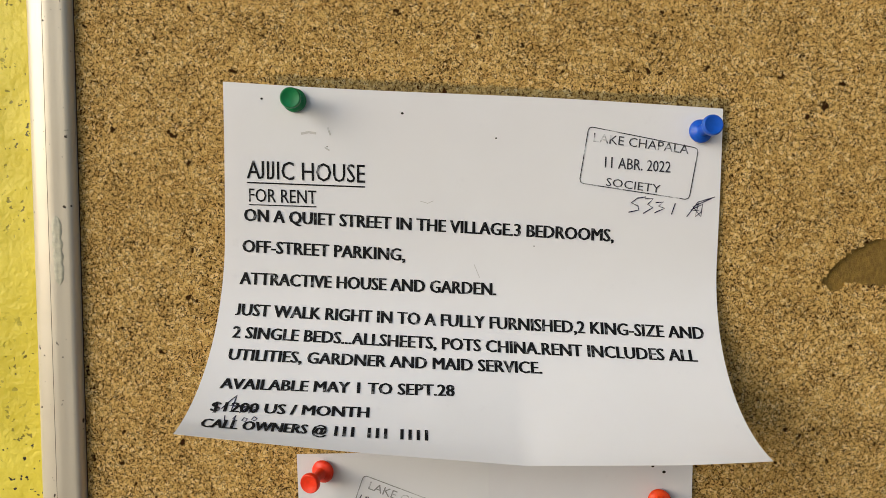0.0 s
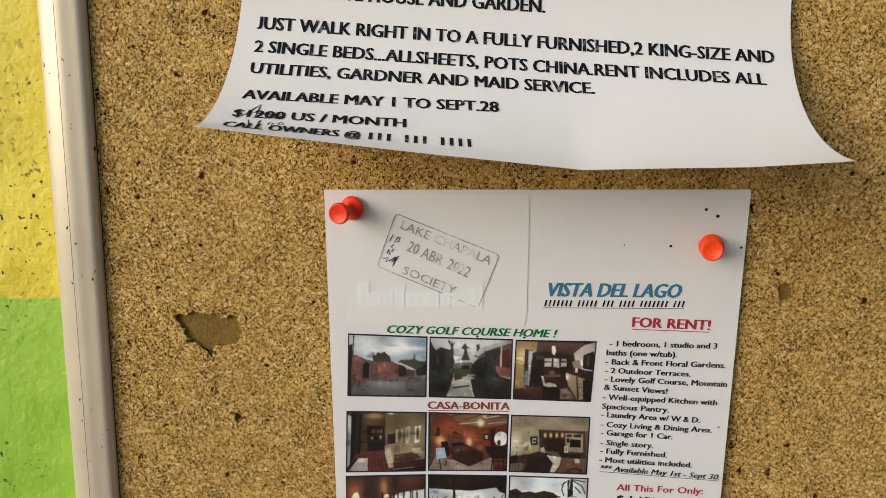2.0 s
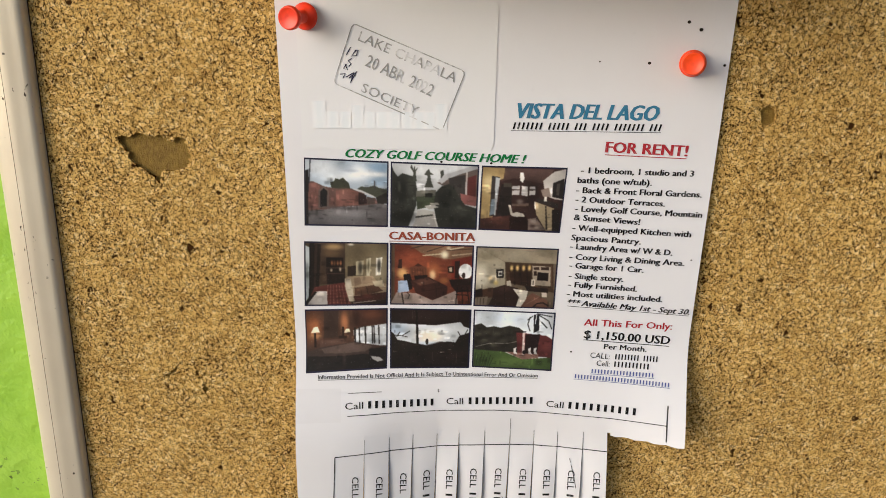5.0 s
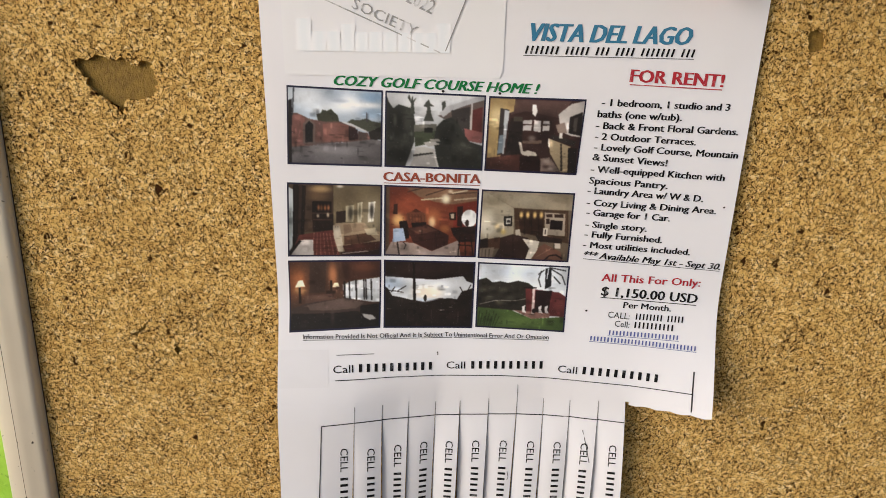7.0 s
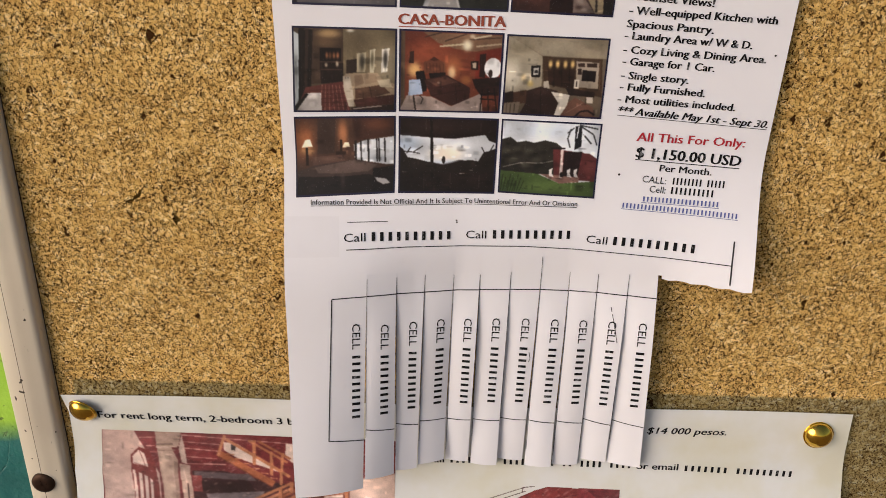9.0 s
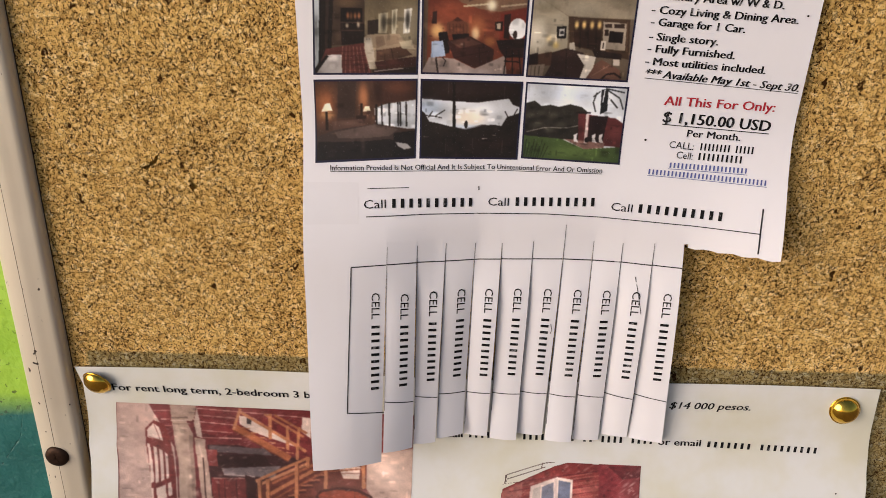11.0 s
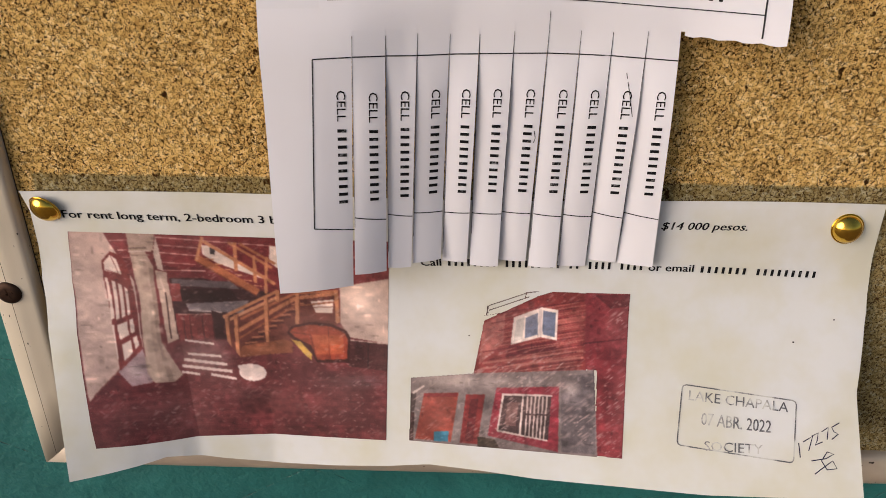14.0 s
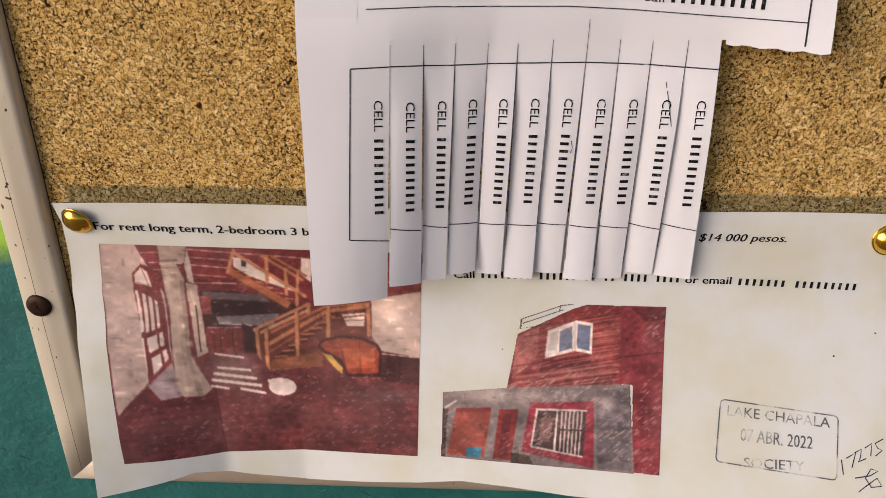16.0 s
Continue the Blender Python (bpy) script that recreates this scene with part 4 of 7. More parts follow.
        for j in range(my + 1):
            for i in range(mx + 1):
                s, t = i / mx, j / my
                u = (ax * (1 - s) + bx * s) * (1 - t) + (dx * (1 - s) + cx * s) * t
                v = (ay * (1 - s) + by * s) * (1 - t) + (dy * (1 - s) + cy * s) * t
                if bow:
                    u += lerp(v, *bow) * (1 - s)
                net[j, i] = lifted(sheet.form, u / 1000, v / 1000, .00016)
        i, j = np.minimum((self.x * mx).astype(int), mx - 1), np.minimum((self.y * my).astype(int), my - 1)
        a, b = (self.x * mx - i)[..., None], (self.y * my - j)[..., None]
        verts = ((net[j, i] * (1 - a) + net[j, i + 1] * a) * (1 - b) + (net[j + 1, i] * (1 - a) + net[j + 1, i + 1] * a) * b).reshape(-1, 3).tolist()
        w = self.nx + 1
        faces = [(j * w + i, (j + 1) * w + i, (j + 1) * w + i + 1, j * w + i + 1) for j in range(self.ny) for i in range(self.nx) if not self.bare[j:j + 2, i:i + 2].any()]
        ob = flat_part("photograph", verts, faces, print_mat, sheet.top, label, soft=True)
        ink = ob.data.color_attributes.new("print", "FLOAT_COLOR", "POINT")
        ink.data.foreach_set("color", np.concatenate([c.reshape(-1, 3), np.ones((c.size // 3, 1))], 1).ravel())
        return ob


pic = Photo(180, 140, (178, 192, 208))
pic.soft((214, 218, 224), (0.208, 0.126), 0.232, 0.137, 0.8)
pic.soft((232, 234, 238), (0.655, 0.191), 0.211, 0.122, 0.9)
pic.soft((128, 164, 200), (0.901, 0.093), 0.157, 0.07, 0.8)
pic.soft((140, 172, 204), (0.902, 0.303), 0.143, 0.071, 0.7)
pic.soft((236, 238, 240), (0.831, 0.201), 0.185, 0.031, 0.8)
pic.soft((150, 165, 185), (0.481, 0.095), 0.111, 0.069, 0.6)
pic.soft((225, 228, 232), (0.412, 0.272), 0.208, 0.069, 0.6)
pic.soft((140, 155, 175), (0.55, 0.161), 0.084, 0.026, 0.5)
pic.fill((70, 72, 58), (0.323, 0.413), (0.309, 0.345), (0.357, 0.325), (0.371, 0.282), (0.419, 0.297), (0.46, 0.269), (0.495, 0.311), (0.53, 0.344), (0.551, 0.439), (0.481, 0.477), (0.343, 0.473))
pic.fill((88, 90, 76), (0.62, 0.437), (0.676, 0.391), (0.761, 0.397), (0.832, 0.368), (0.888, 0.401), (0.996, 0.423), (0.997, 0.582), (0.832, 0.535))
pic.fill((116, 84, 78), (0.025, 0.347), (0.099, 0.336), (0.18, 0.376), (0.234, 0.408), (0.412, 0.436), (0.551, 0.422), (0.712, 0.486), (0.747, 0.572), (0.847, 0.552), (0.89, 0.656), (0.481, 0.703), (0.022, 0.793))
pic.fill((138, 92, 84), (0.024, 0.373), (0.139, 0.352), (0.186, 0.401), (0.178, 0.746), (0.022, 0.776))
pic.fill((140, 92, 82), (0.377, 0.463), (0.537, 0.44), (0.648, 0.471), (0.649, 0.663), (0.377, 0.706))
pic.soft((110, 74, 68), (0.343, 0.62), 0.055, 0.087, 0.7)
pic.soft((156, 110, 100), (0.481, 0.529), 0.07, 0.104, 0.5)
pic.fill((120, 100, 92), (0.172, 0.47), (0.234, 0.399), (0.295, 0.466), (0.294, 0.717), (0.171, 0.729))
pic.fill((40, 36, 40), (0.193, 0.487), (0.234, 0.434), (0.274, 0.475), (0.267, 0.7), (0.192, 0.711))
pic.fill((66, 44, 46), (0.649, 0.479), (0.74, 0.52), (0.748, 0.643), (0.649, 0.663))
pic.fill((206, 206, 208), (0.585, 0.421), (0.676, 0.443), (0.832, 0.526), (0.847, 0.552), (0.677, 0.478), (0.578, 0.438))
pic.fill((96, 78, 74), (0.747, 0.537), (0.833, 0.561), (0.847, 0.64), (0.755, 0.651))
pic.fill((54, 50, 46), (0.854, 0.551), (0.996, 0.458), (0.997, 0.635), (0.883, 0.656))
pic.fill((120, 114, 116), (0.008, 0.785), (0.481, 0.712), (0.89, 0.639), (0.997, 0.653), (1.0, 1.0), (0.007, 1.0))
pic.soft((150, 146, 150), (0.621, 0.804), 0.313, 0.079, 0.8)
pic.soft((92, 88, 90), (0.103, 0.8), 0.136, 0.043, 0.7)
pic.soft((96, 90, 92), (0.453, 0.721), 0.252, 0.026, 0.7)
pic.soft((126, 122, 128), (0.342, 0.915), 0.421, 0.07, 0.7)
pic.fill((70, 72, 80), (0.067, 0.022), (0.08, 0.021), (0.065, 0.371), (0.051, 0.372))
pic.fill((44, 40, 44), (0.012, 0.186), (0.052, 0.167), (0.047, 0.991), (0.007, 0.991))
pic.fill((84, 80, 88), (0.831, 0.289), (0.838, 0.288), (0.846, 0.411), (0.832, 0.411))
pic.lay(notice_b, "photograph of a street with low red houses", [(9.77, 74.87), (51.69, 76.46), (50.88, 109.73), (8.2, 109.3)], 0, True)
pic = Photo(180, 140, (196, 198, 202))
pic.soft((226, 228, 232), (0.473, 0.067), 0.29, 0.158, 0.8)
pic.soft((170, 172, 178), (0.673, 0.182), 0.132, 0.07, 0.5)
pic.fill((62, 64, 58), (0.0, 0.026), (0.034, 0.139), (0.08, 0.224), (0.132, 0.169), (0.185, 0.185), (0.225, 0.201), (0.277, 0.216), (0.306, 0.427), (0.296, 0.658), (0.207, 1.001), (0.007, 1.0))
pic.fill((76, 78, 70), (0.236, 0.025), (0.256, 0.111), (0.275, 0.04), (0.276, 0.11), (0.308, 0.074), (0.283, 0.145), (0.298, 0.285), (0.252, 0.287), (0.257, 0.146), (0.223, 0.078))
pic.fill((82, 84, 76), (0.382, 0.176), (0.408, 0.122), (0.434, 0.086), (0.447, 0.138), (0.488, 0.172), (0.448, 0.173), (0.463, 0.279), (0.491, 0.366), (0.385, 0.37), (0.41, 0.281), (0.422, 0.192))
pic.fill((76, 78, 72), (0.566, 0.116), (0.598, 0.097), (0.606, 0.167), (0.568, 0.239))
pic.soft((38, 38, 36), (0.115, 0.417), 0.092, 0.195, 0.8)
pic.soft((92, 92, 84), (0.226, 0.368), 0.047, 0.142, 0.6)
pic.soft((100, 104, 92), (0.101, 0.382), 0.02, 0.071, 0.7)
pic.soft((120, 120, 112), (0.064, 0.614), 0.016, 0.026, 0.8)
pic.soft((120, 120, 112), (0.118, 0.727), 0.013, 0.027, 0.7)
pic.soft((34, 34, 32), (0.152, 0.824), 0.133, 0.108, 0.7)
pic.fill((112, 110, 100), (0.293, 0.427), (0.518, 0.4), (0.52, 0.507), (0.295, 0.551))
pic.fill((76, 84, 64), (0.294, 0.516), (0.533, 0.488), (0.549, 0.63), (0.31, 0.711))
pic.soft((150, 146, 138), (0.399, 0.441), 0.053, 0.026, 0.6)
pic.fill((40, 40, 38), (0.4, 0.458), (0.479, 0.455), (0.48, 0.517), (0.4, 0.52))
pic.fill((110, 94, 88), (0.529, 0.294), (0.988, 0.045), (1.004, 0.631), (0.855, 0.583), (0.778, 0.434))
pic.fill((176, 176, 180), (0.542, 0.258), (0.62, 0.166), (0.986, -0.008), (0.988, 0.062), (0.687, 0.199), (0.583, 0.309))
pic.fill((70, 64, 62), (0.66, 0.217), (0.845, 0.157), (0.854, 0.547), (0.693, 0.5))
pic.fill((112, 52, 50), (0.859, 0.209), (0.977, 0.151), (0.974, 0.524), (0.88, 0.51))
pic.fill((190, 184, 180), (0.857, 0.121), (0.877, 0.111), (0.873, 0.511), (0.853, 0.502))
pic.fill((158, 96, 92), (0.798, 0.442), (0.986, 0.488), (0.977, 0.632), (0.815, 0.602))
pic.fill((58, 60, 54), (0.518, 0.436), (0.583, 0.344), (0.662, 0.306), (0.73, 0.356), (0.772, 0.479), (0.856, 0.618), (0.991, 0.667), (0.999, 0.982), (0.555, 1.007), (0.495, 0.632))
pic.soft((40, 40, 38), (0.626, 0.503), 0.093, 0.124, 0.7)
pic.soft((84, 82, 74), (0.817, 0.691), 0.121, 0.072, 0.6)
pic.soft((44, 42, 38), (0.821, 0.853), 0.134, 0.09, 0.6)
pic.fill((172, 168, 164), (0.318, 0.8), (0.504, 0.757), (0.548, 0.998), (0.253, 0.991))
pic.fill((186, 182, 176), (0.31, 0.729), (0.39, 0.708), (0.51, 0.739), (0.511, 0.775), (0.298, 0.819))
pic.fill((176, 172, 166), (0.389, 0.654), (0.482, 0.624), (0.563, 0.666), (0.443, 0.706))
pic.fill((150, 146, 138), (0.455, 0.607), (0.548, 0.595), (0.562, 0.63), (0.469, 0.642))
pic.fill((58, 56, 52), (0.291, 0.819), (0.511, 0.775), (0.511, 0.793), (0.292, 0.846))
pic.fill((206, 202, 198), (0.491, 0.776), (0.511, 0.775), (0.562, 0.998), (0.541, 0.998))
pic.lay(notice_b, "photograph of a garden path between palms", [(52.84, 76.46), (96.76, 77.76), (96.46, 110.74), (52.08, 109.72)], 0, True)
pic = Photo(180, 140, (74, 48, 44))
pic.fill((104, 76, 70), (0.214, 0.029), (0.85, 0.03), (0.767, 0.256), (0.387, 0.18), (0.239, 0.237))
pic.soft((76, 50, 46), (0.461, 0.266), 0.272, 0.07, 0.6)
pic.fill((190, 160, 104), (0.014, 0.017), (0.269, 0.028), (0.264, 0.184), (0.211, 0.221), (0.158, 0.835), (0.021, 0.989))
pic.soft((226, 206, 158), (0.089, 0.277), 0.069, 0.142, 0.7)
pic.soft((160, 130, 84), (0.232, 0.098), 0.054, 0.052, 0.6)
pic.fill((70, 62, 62), (0.124, 0.153), (0.222, 0.168), (0.196, 0.759), (0.127, 0.781))
pic.fill((176, 180, 184), (0.167, 0.17), (0.223, 0.185), (0.196, 0.759), (0.182, 0.76))
pic.fill((130, 146, 158), (0.135, 0.508), (0.177, 0.506), (0.181, 0.742), (0.126, 0.762))
pic.fill((50, 40, 38), (0.241, 0.272), (0.366, 0.278), (0.387, 0.752), (0.212, 0.777))
pic.fill((86, 76, 66), (0.268, 0.254), (0.364, 0.251), (0.368, 0.322), (0.271, 0.316))
pic.soft((44, 30, 28), (0.61, 0.437), 0.096, 0.232, 0.6)
pic.fill((206, 198, 192), (0.729, 0.205), (0.853, 0.064), (0.995, 0.017), (1.017, 0.493), (0.887, 0.48), (0.774, 0.431))
pic.fill((150, 130, 118), (0.713, 0.345), (0.805, 0.307), (0.844, 0.447), (0.748, 0.45))
pic.fill((52, 44, 42), (0.853, 0.236), (0.981, 0.163), (0.996, 0.476), (0.857, 0.446))
pic.fill((96, 86, 80), (0.895, 0.252), (0.934, 0.234), (0.937, 0.426), (0.902, 0.418))
pic.fill((250, 246, 240), (0.45, 0.092), (0.491, 0.091), (0.51, 0.177), (0.494, 0.247), (0.458, 0.213))
pic.fill((190, 184, 182), (0.373, 0.295), (0.463, 0.292), (0.466, 0.345), (0.37, 0.348))
pic.fill((196, 190, 188), (0.378, 0.365), (0.467, 0.362), (0.465, 0.433), (0.375, 0.436))
pic.fill((196, 190, 188), (0.483, 0.291), (0.559, 0.298), (0.563, 0.448), (0.486, 0.433))
pic.fill((190, 184, 182), (0.58, 0.297), (0.648, 0.295), (0.651, 0.339), (0.583, 0.341))
pic.fill((200, 194, 190), (0.577, 0.359), (0.652, 0.356), (0.65, 0.427), (0.582, 0.429))
pic.fill((120, 96, 84), (0.383, 0.57), (0.584, 0.554), (0.587, 0.599), (0.385, 0.606))
pic.soft((170, 160, 150), (0.478, 0.531), 0.042, 0.036, 0.6)
pic.fill((196, 186, 172), (0.342, 0.59), (0.37, 0.589), (0.407, 0.732), (0.38, 0.752))
pic.fill((208, 198, 184), (0.378, 0.725), (0.447, 0.694), (0.532, 0.718), (0.556, 0.763), (0.466, 0.776), (0.395, 0.76))
pic.fill((52, 28, 26), (0.367, 0.78), (0.577, 0.762), (0.62, 0.981), (0.38, 0.992))
pic.fill((92, 54, 46), (0.014, 0.822), (0.366, 0.752), (0.38, 0.992), (0.022, 0.999))
pic.soft((120, 72, 60), (0.214, 0.814), 0.113, 0.037, 0.6)
pic.soft((60, 34, 30), (0.184, 0.926), 0.142, 0.037, 0.6)
pic.fill((142, 120, 110), (0.593, 0.798), (0.69, 0.775), (0.816, 0.962), (0.606, 0.972))
pic.soft((190, 172, 160), (0.666, 0.831), 0.042, 0.028, 0.7)
pic.soft((70, 46, 42), (0.657, 0.905), 0.035, 0.023, 0.7)
pic.soft((190, 172, 160), (0.715, 0.93), 0.035, 0.019, 0.7)
pic.fill((192, 170, 132), (0.657, 0.524), (0.899, 0.623), (0.914, 0.967), (0.823, 0.971), (0.686, 0.721))
pic.fill((60, 48, 44), (0.787, 0.591), (0.8, 0.591), (0.843, 0.952), (0.822, 0.953))
pic.fill((46, 36, 34), (0.873, 0.642), (0.969, 0.638), (0.985, 0.982), (0.9, 0.968))
pic.fill((62, 54, 50), (0.681, 0.47), (0.947, 0.549), (0.94, 0.621), (0.671, 0.524))
pic.fill((220, 214, 206), (0.762, 0.449), (0.796, 0.448), (0.801, 0.519), (0.767, 0.52))
pic.fill((230, 220, 210), (0.651, 0.525), (0.665, 0.533), (0.68, 0.649), (0.658, 0.632))
pic.lay(notice_b, "photograph of a kitchen with yellow cupboards", [(98.21, 78.04), (140.9, 78.77), (139.31, 112.07), (97.35, 110.74)], 0, True)
pic = Photo(200, 156, (100, 82, 62))
pic.fill((196, 204, 208), (0.014, 0.058), (0.07, 0.094), (0.065, 0.831), (0.001, 0.961))
pic.soft((120, 126, 124), (0.031, 0.528), 0.026, 0.193, 0.6)
pic.fill((40, 29, 27), (0.067, 0.017), (0.2, 0.038), (0.175, 0.7), (0.113, 0.856), (0.052, 0.896))
pic.fill((66, 48, 40), (0.128, 0.027), (0.159, 0.033), (0.137, 0.752), (0.108, 0.817))
pic.line((28, 22, 24), 0.0155, (0.071, 0.042), (0.063, 0.883))
pic.line((30, 24, 26), 0.0206, (0.001, 0.961), (0.125, 0.804))
pic.fill((80, 60, 46), (0.201, 0.025), (0.49, 0.013), (0.486, 0.654), (0.176, 0.661))
pic.soft((206, 168, 110), (0.35, 0.077), 0.113, 0.052, 0.8)
pic.soft((150, 116, 76), (0.333, 0.176), 0.113, 0.064, 0.5)
pic.fill((30, 20, 20), (0.264, 0.243), (0.467, 0.243), (0.466, 0.393), (0.261, 0.393))
pic.soft((190, 120, 70), (0.331, 0.325), 0.015, 0.039, 0.8)
pic.soft((190, 120, 70), (0.362, 0.325), 0.015, 0.039, 0.8)
pic.soft((190, 120, 70), (0.399, 0.323), 0.015, 0.039, 0.8)
pic.soft((190, 120, 70), (0.435, 0.322), 0.015, 0.039, 0.8)
pic.fill((44, 30, 27), (0.261, 0.406), (0.487, 0.412), (0.486, 0.628), (0.272, 0.659))
pic.line((84, 58, 44), 0.0077, (0.27, 0.49), (0.476, 0.491))
pic.soft((214, 196, 166), (0.324, 0.436), 0.015, 0.026, 0.9)
pic.soft((214, 196, 166), (0.429, 0.427), 0.015, 0.032, 0.8)
pic.fill((58, 40, 34), (0.487, 0.393), (0.572, 0.39), (0.571, 0.547), (0.486, 0.562))
pic.fill((124, 108, 80), (0.49, 0.0), (1.0, 0.0), (0.999, 0.682), (0.486, 0.562))
pic.soft((240, 236, 220), (0.557, 0.037), 0.036, 0.019, 0.9)
pic.soft((178, 164, 134), (0.909, 0.44), 0.144, 0.219, 0.7)
pic.soft((92, 78, 58), (0.645, 0.152), 0.124, 0.142, 0.4)
pic.fill((56, 42, 34), (0.519, 0.379), (0.619, 0.362), (0.614, 0.52), (0.518, 0.535))
pic.fill((176, 164, 134), (0.619, 0.297), (0.708, 0.281), (0.699, 0.518), (0.619, 0.513))
pic.soft((54, 48, 40), (0.666, 0.4), 0.026, 0.103, 0.85)
pic.fill((196, 186, 158), (0.744, 0.253), (0.796, 0.239), (0.783, 0.529), (0.741, 0.523))
pic.soft((84, 74, 50), (0.766, 0.358), 0.015, 0.103, 0.7)
pic.fill((226, 220, 204), (0.859, 0.243), (0.932, 0.227), (0.91, 0.512), (0.852, 0.52))
pic.soft((56, 50, 44), (0.892, 0.354), 0.021, 0.103, 0.9)
pic.fill((116, 58, 50), (0.122, 0.701), (0.486, 0.628), (0.56, 0.993), (0.016, 1.0))
pic.line((168, 104, 92), 0.0067, (0.283, 0.671), (0.261, 0.984))
pic.line((168, 104, 92), 0.0067, (0.316, 0.671), (0.307, 0.983))
pic.line((168, 104, 92), 0.0067, (0.349, 0.67), (0.353, 0.982))
pic.line((168, 104, 92), 0.0067, (0.382, 0.669), (0.4, 0.982))
pic.line((168, 104, 92), 0.0067, (0.415, 0.669), (0.446, 0.981))
pic.line((168, 104, 92), 0.0067, (0.448, 0.668), (0.492, 0.981))
pic.line((168, 104, 92), 0.0067, (0.481, 0.667), (0.538, 0.98))
pic.line((96, 44, 40), 0.0052, (0.153, 0.739), (0.539, 0.718))
pic.line((96, 44, 40), 0.0052, (0.152, 0.791), (0.539, 0.771))
pic.line((96, 44, 40), 0.0052, (0.151, 0.843), (0.539, 0.823))
pic.line((96, 44, 40), 0.0052, (0.149, 0.894), (0.538, 0.875))
pic.line((96, 44, 40), 0.0052, (0.148, 0.946), (0.538, 0.928))
pic.fill((204, 196, 190), (0.12, 0.772), (0.271, 0.763), (0.277, 0.996), (0.027, 1.0))
pic.soft((150, 140, 140), (0.193, 0.881), 0.052, 0.064, 0.4)
pic.line((36, 26, 26), 0.0258, (0.0, 1.0), (0.136, 0.778))
pic.fill((172, 148, 118), (0.481, 0.569), (0.518, 0.535), (0.815, 0.521), (0.864, 0.599), (0.987, 0.656), (1.003, 0.881), (0.809, 0.91), (0.56, 0.934), (0.507, 0.758))
pic.fill((208, 192, 168), (0.481, 0.569), (0.55, 0.574), (0.582, 0.743), (0.592, 0.933), (0.538, 0.934), (0.491, 0.719))
pic.soft((226, 214, 194), (0.529, 0.64), 0.031, 0.09, 0.6)
pic.fill((150, 122, 96), (0.593, 0.56), (0.667, 0.545), (0.689, 0.649), (0.603, 0.691))
pic.fill((160, 134, 106), (0.677, 0.545), (0.805, 0.541), (0.816, 0.633), (0.699, 0.662))
pic.fill((104, 70, 52), (0.603, 0.717), (0.859, 0.665), (0.941, 0.763), (0.754, 0.826), (0.603, 0.835))
pic.line((66, 44, 36), 0.0077, (0.742, 0.688), (0.765, 0.819))
pic.soft((134, 98, 72), (0.689, 0.728), 0.052, 0.032, 0.6)
pic.fill((90, 48, 40), (0.587, 0.848), (0.99, 0.782), (0.998, 0.894), (0.614, 0.94))
pic.fill((200, 184, 152), (0.816, 0.614), (0.938, 0.591), (0.961, 0.696), (0.844, 0.692))
pic.fill((58, 40, 36), (0.56, 0.947), (0.998, 0.901), (1.0, 1.0), (0.582, 0.999))
pic.line((180, 160, 150), 0.0103, (0.582, 0.96), (0.863, 0.923))
pic.lay(notice_b, "photograph of a living room with a pale sofa", [(7.45, 117.51), (51.06, 117.92), (50.23, 151.7), (5.82, 152.59)], 0, True)
pic = Photo(200, 156, (138, 66, 42))
pic.soft((176, 84, 50), (0.292, 0.246), 0.213, 0.135, 0.6)
pic.soft((110, 46, 32), (0.073, 0.119), 0.159, 0.108, 0.5)
pic.fill((108, 82, 62), (-0.01, 0.014), (0.059, 0.018), (0.056, 1.006), (0.0, 1.0))
pic.line((70, 52, 42), 0.0064, (0.022, 0.026), (0.033, 0.986))
pic.fill((146, 108, 80), (0.23, 0.025), (1.002, 0.028), (1.006, 0.165), (0.721, 0.238), (0.537, 0.21), (0.373, 0.148))
pic.line((90, 60, 48), 0.0106, (0.243, 0.085), (0.4, 0.025))
pic.line((84, 56, 44), 0.0106, (0.437, 0.125), (0.645, 0.028))
pic.line((92, 62, 48), 0.0106, (0.67, 0.096), (0.977, 0.056))
pic.line((206, 186, 150), 0.0159, (0.386, 0.189), (0.62, 0.152))
pic.line((214, 196, 164), 0.0159, (0.712, 0.08), (0.88, 0.032))
pic.line((196, 172, 140), 0.0159, (0.739, 0.175), (0.982, 0.132))
pic.soft((250, 240, 206), (0.653, 0.165), 0.048, 0.068, 0.95)
pic.soft((236, 220, 186), (0.7, 0.053), 0.027, 0.027, 0.8)
pic.fill((140, 50, 34), (0.744, 0.258), (1.007, 0.172), (1.013, 0.565), (0.741, 0.573))
pic.fill((58, 32, 28), (0.777, 0.27), (0.835, 0.254), (0.838, 0.557), (0.783, 0.544))
pic.oval((242, 242, 242), (0.911, 0.43), 0.085, 0.128)
pic.oval((70, 50, 44), (0.889, 0.5), 0.021, 0.047)
pic.fill((118, 66, 44), (0.238, 0.384), (0.296, 0.355), (0.338, 0.32), (0.388, 0.352), (0.448, 0.384), (0.454, 0.513), (0.242, 0.513))
pic.fill((84, 44, 32), (0.296, 0.355), (0.337, 0.313), (0.382, 0.352), (0.34, 0.367))
pic.line((86, 48, 36), 0.0053, (0.265, 0.397), (0.269, 0.505))
pic.line((86, 48, 36), 0.0053, (0.297, 0.396), (0.302, 0.504))
pic.line((86, 48, 36), 0.0053, (0.33, 0.395), (0.334, 0.503))
pic.line((86, 48, 36), 0.0053, (0.362, 0.394), (0.367, 0.502))
pic.line((86, 48, 36), 0.0053, (0.395, 0.393), (0.4, 0.501))
pic.line((86, 48, 36), 0.0053, (0.427, 0.391), (0.432, 0.5))
pic.soft((250, 200, 120), (0.149, 0.482), 0.069, 0.095, 0.85)
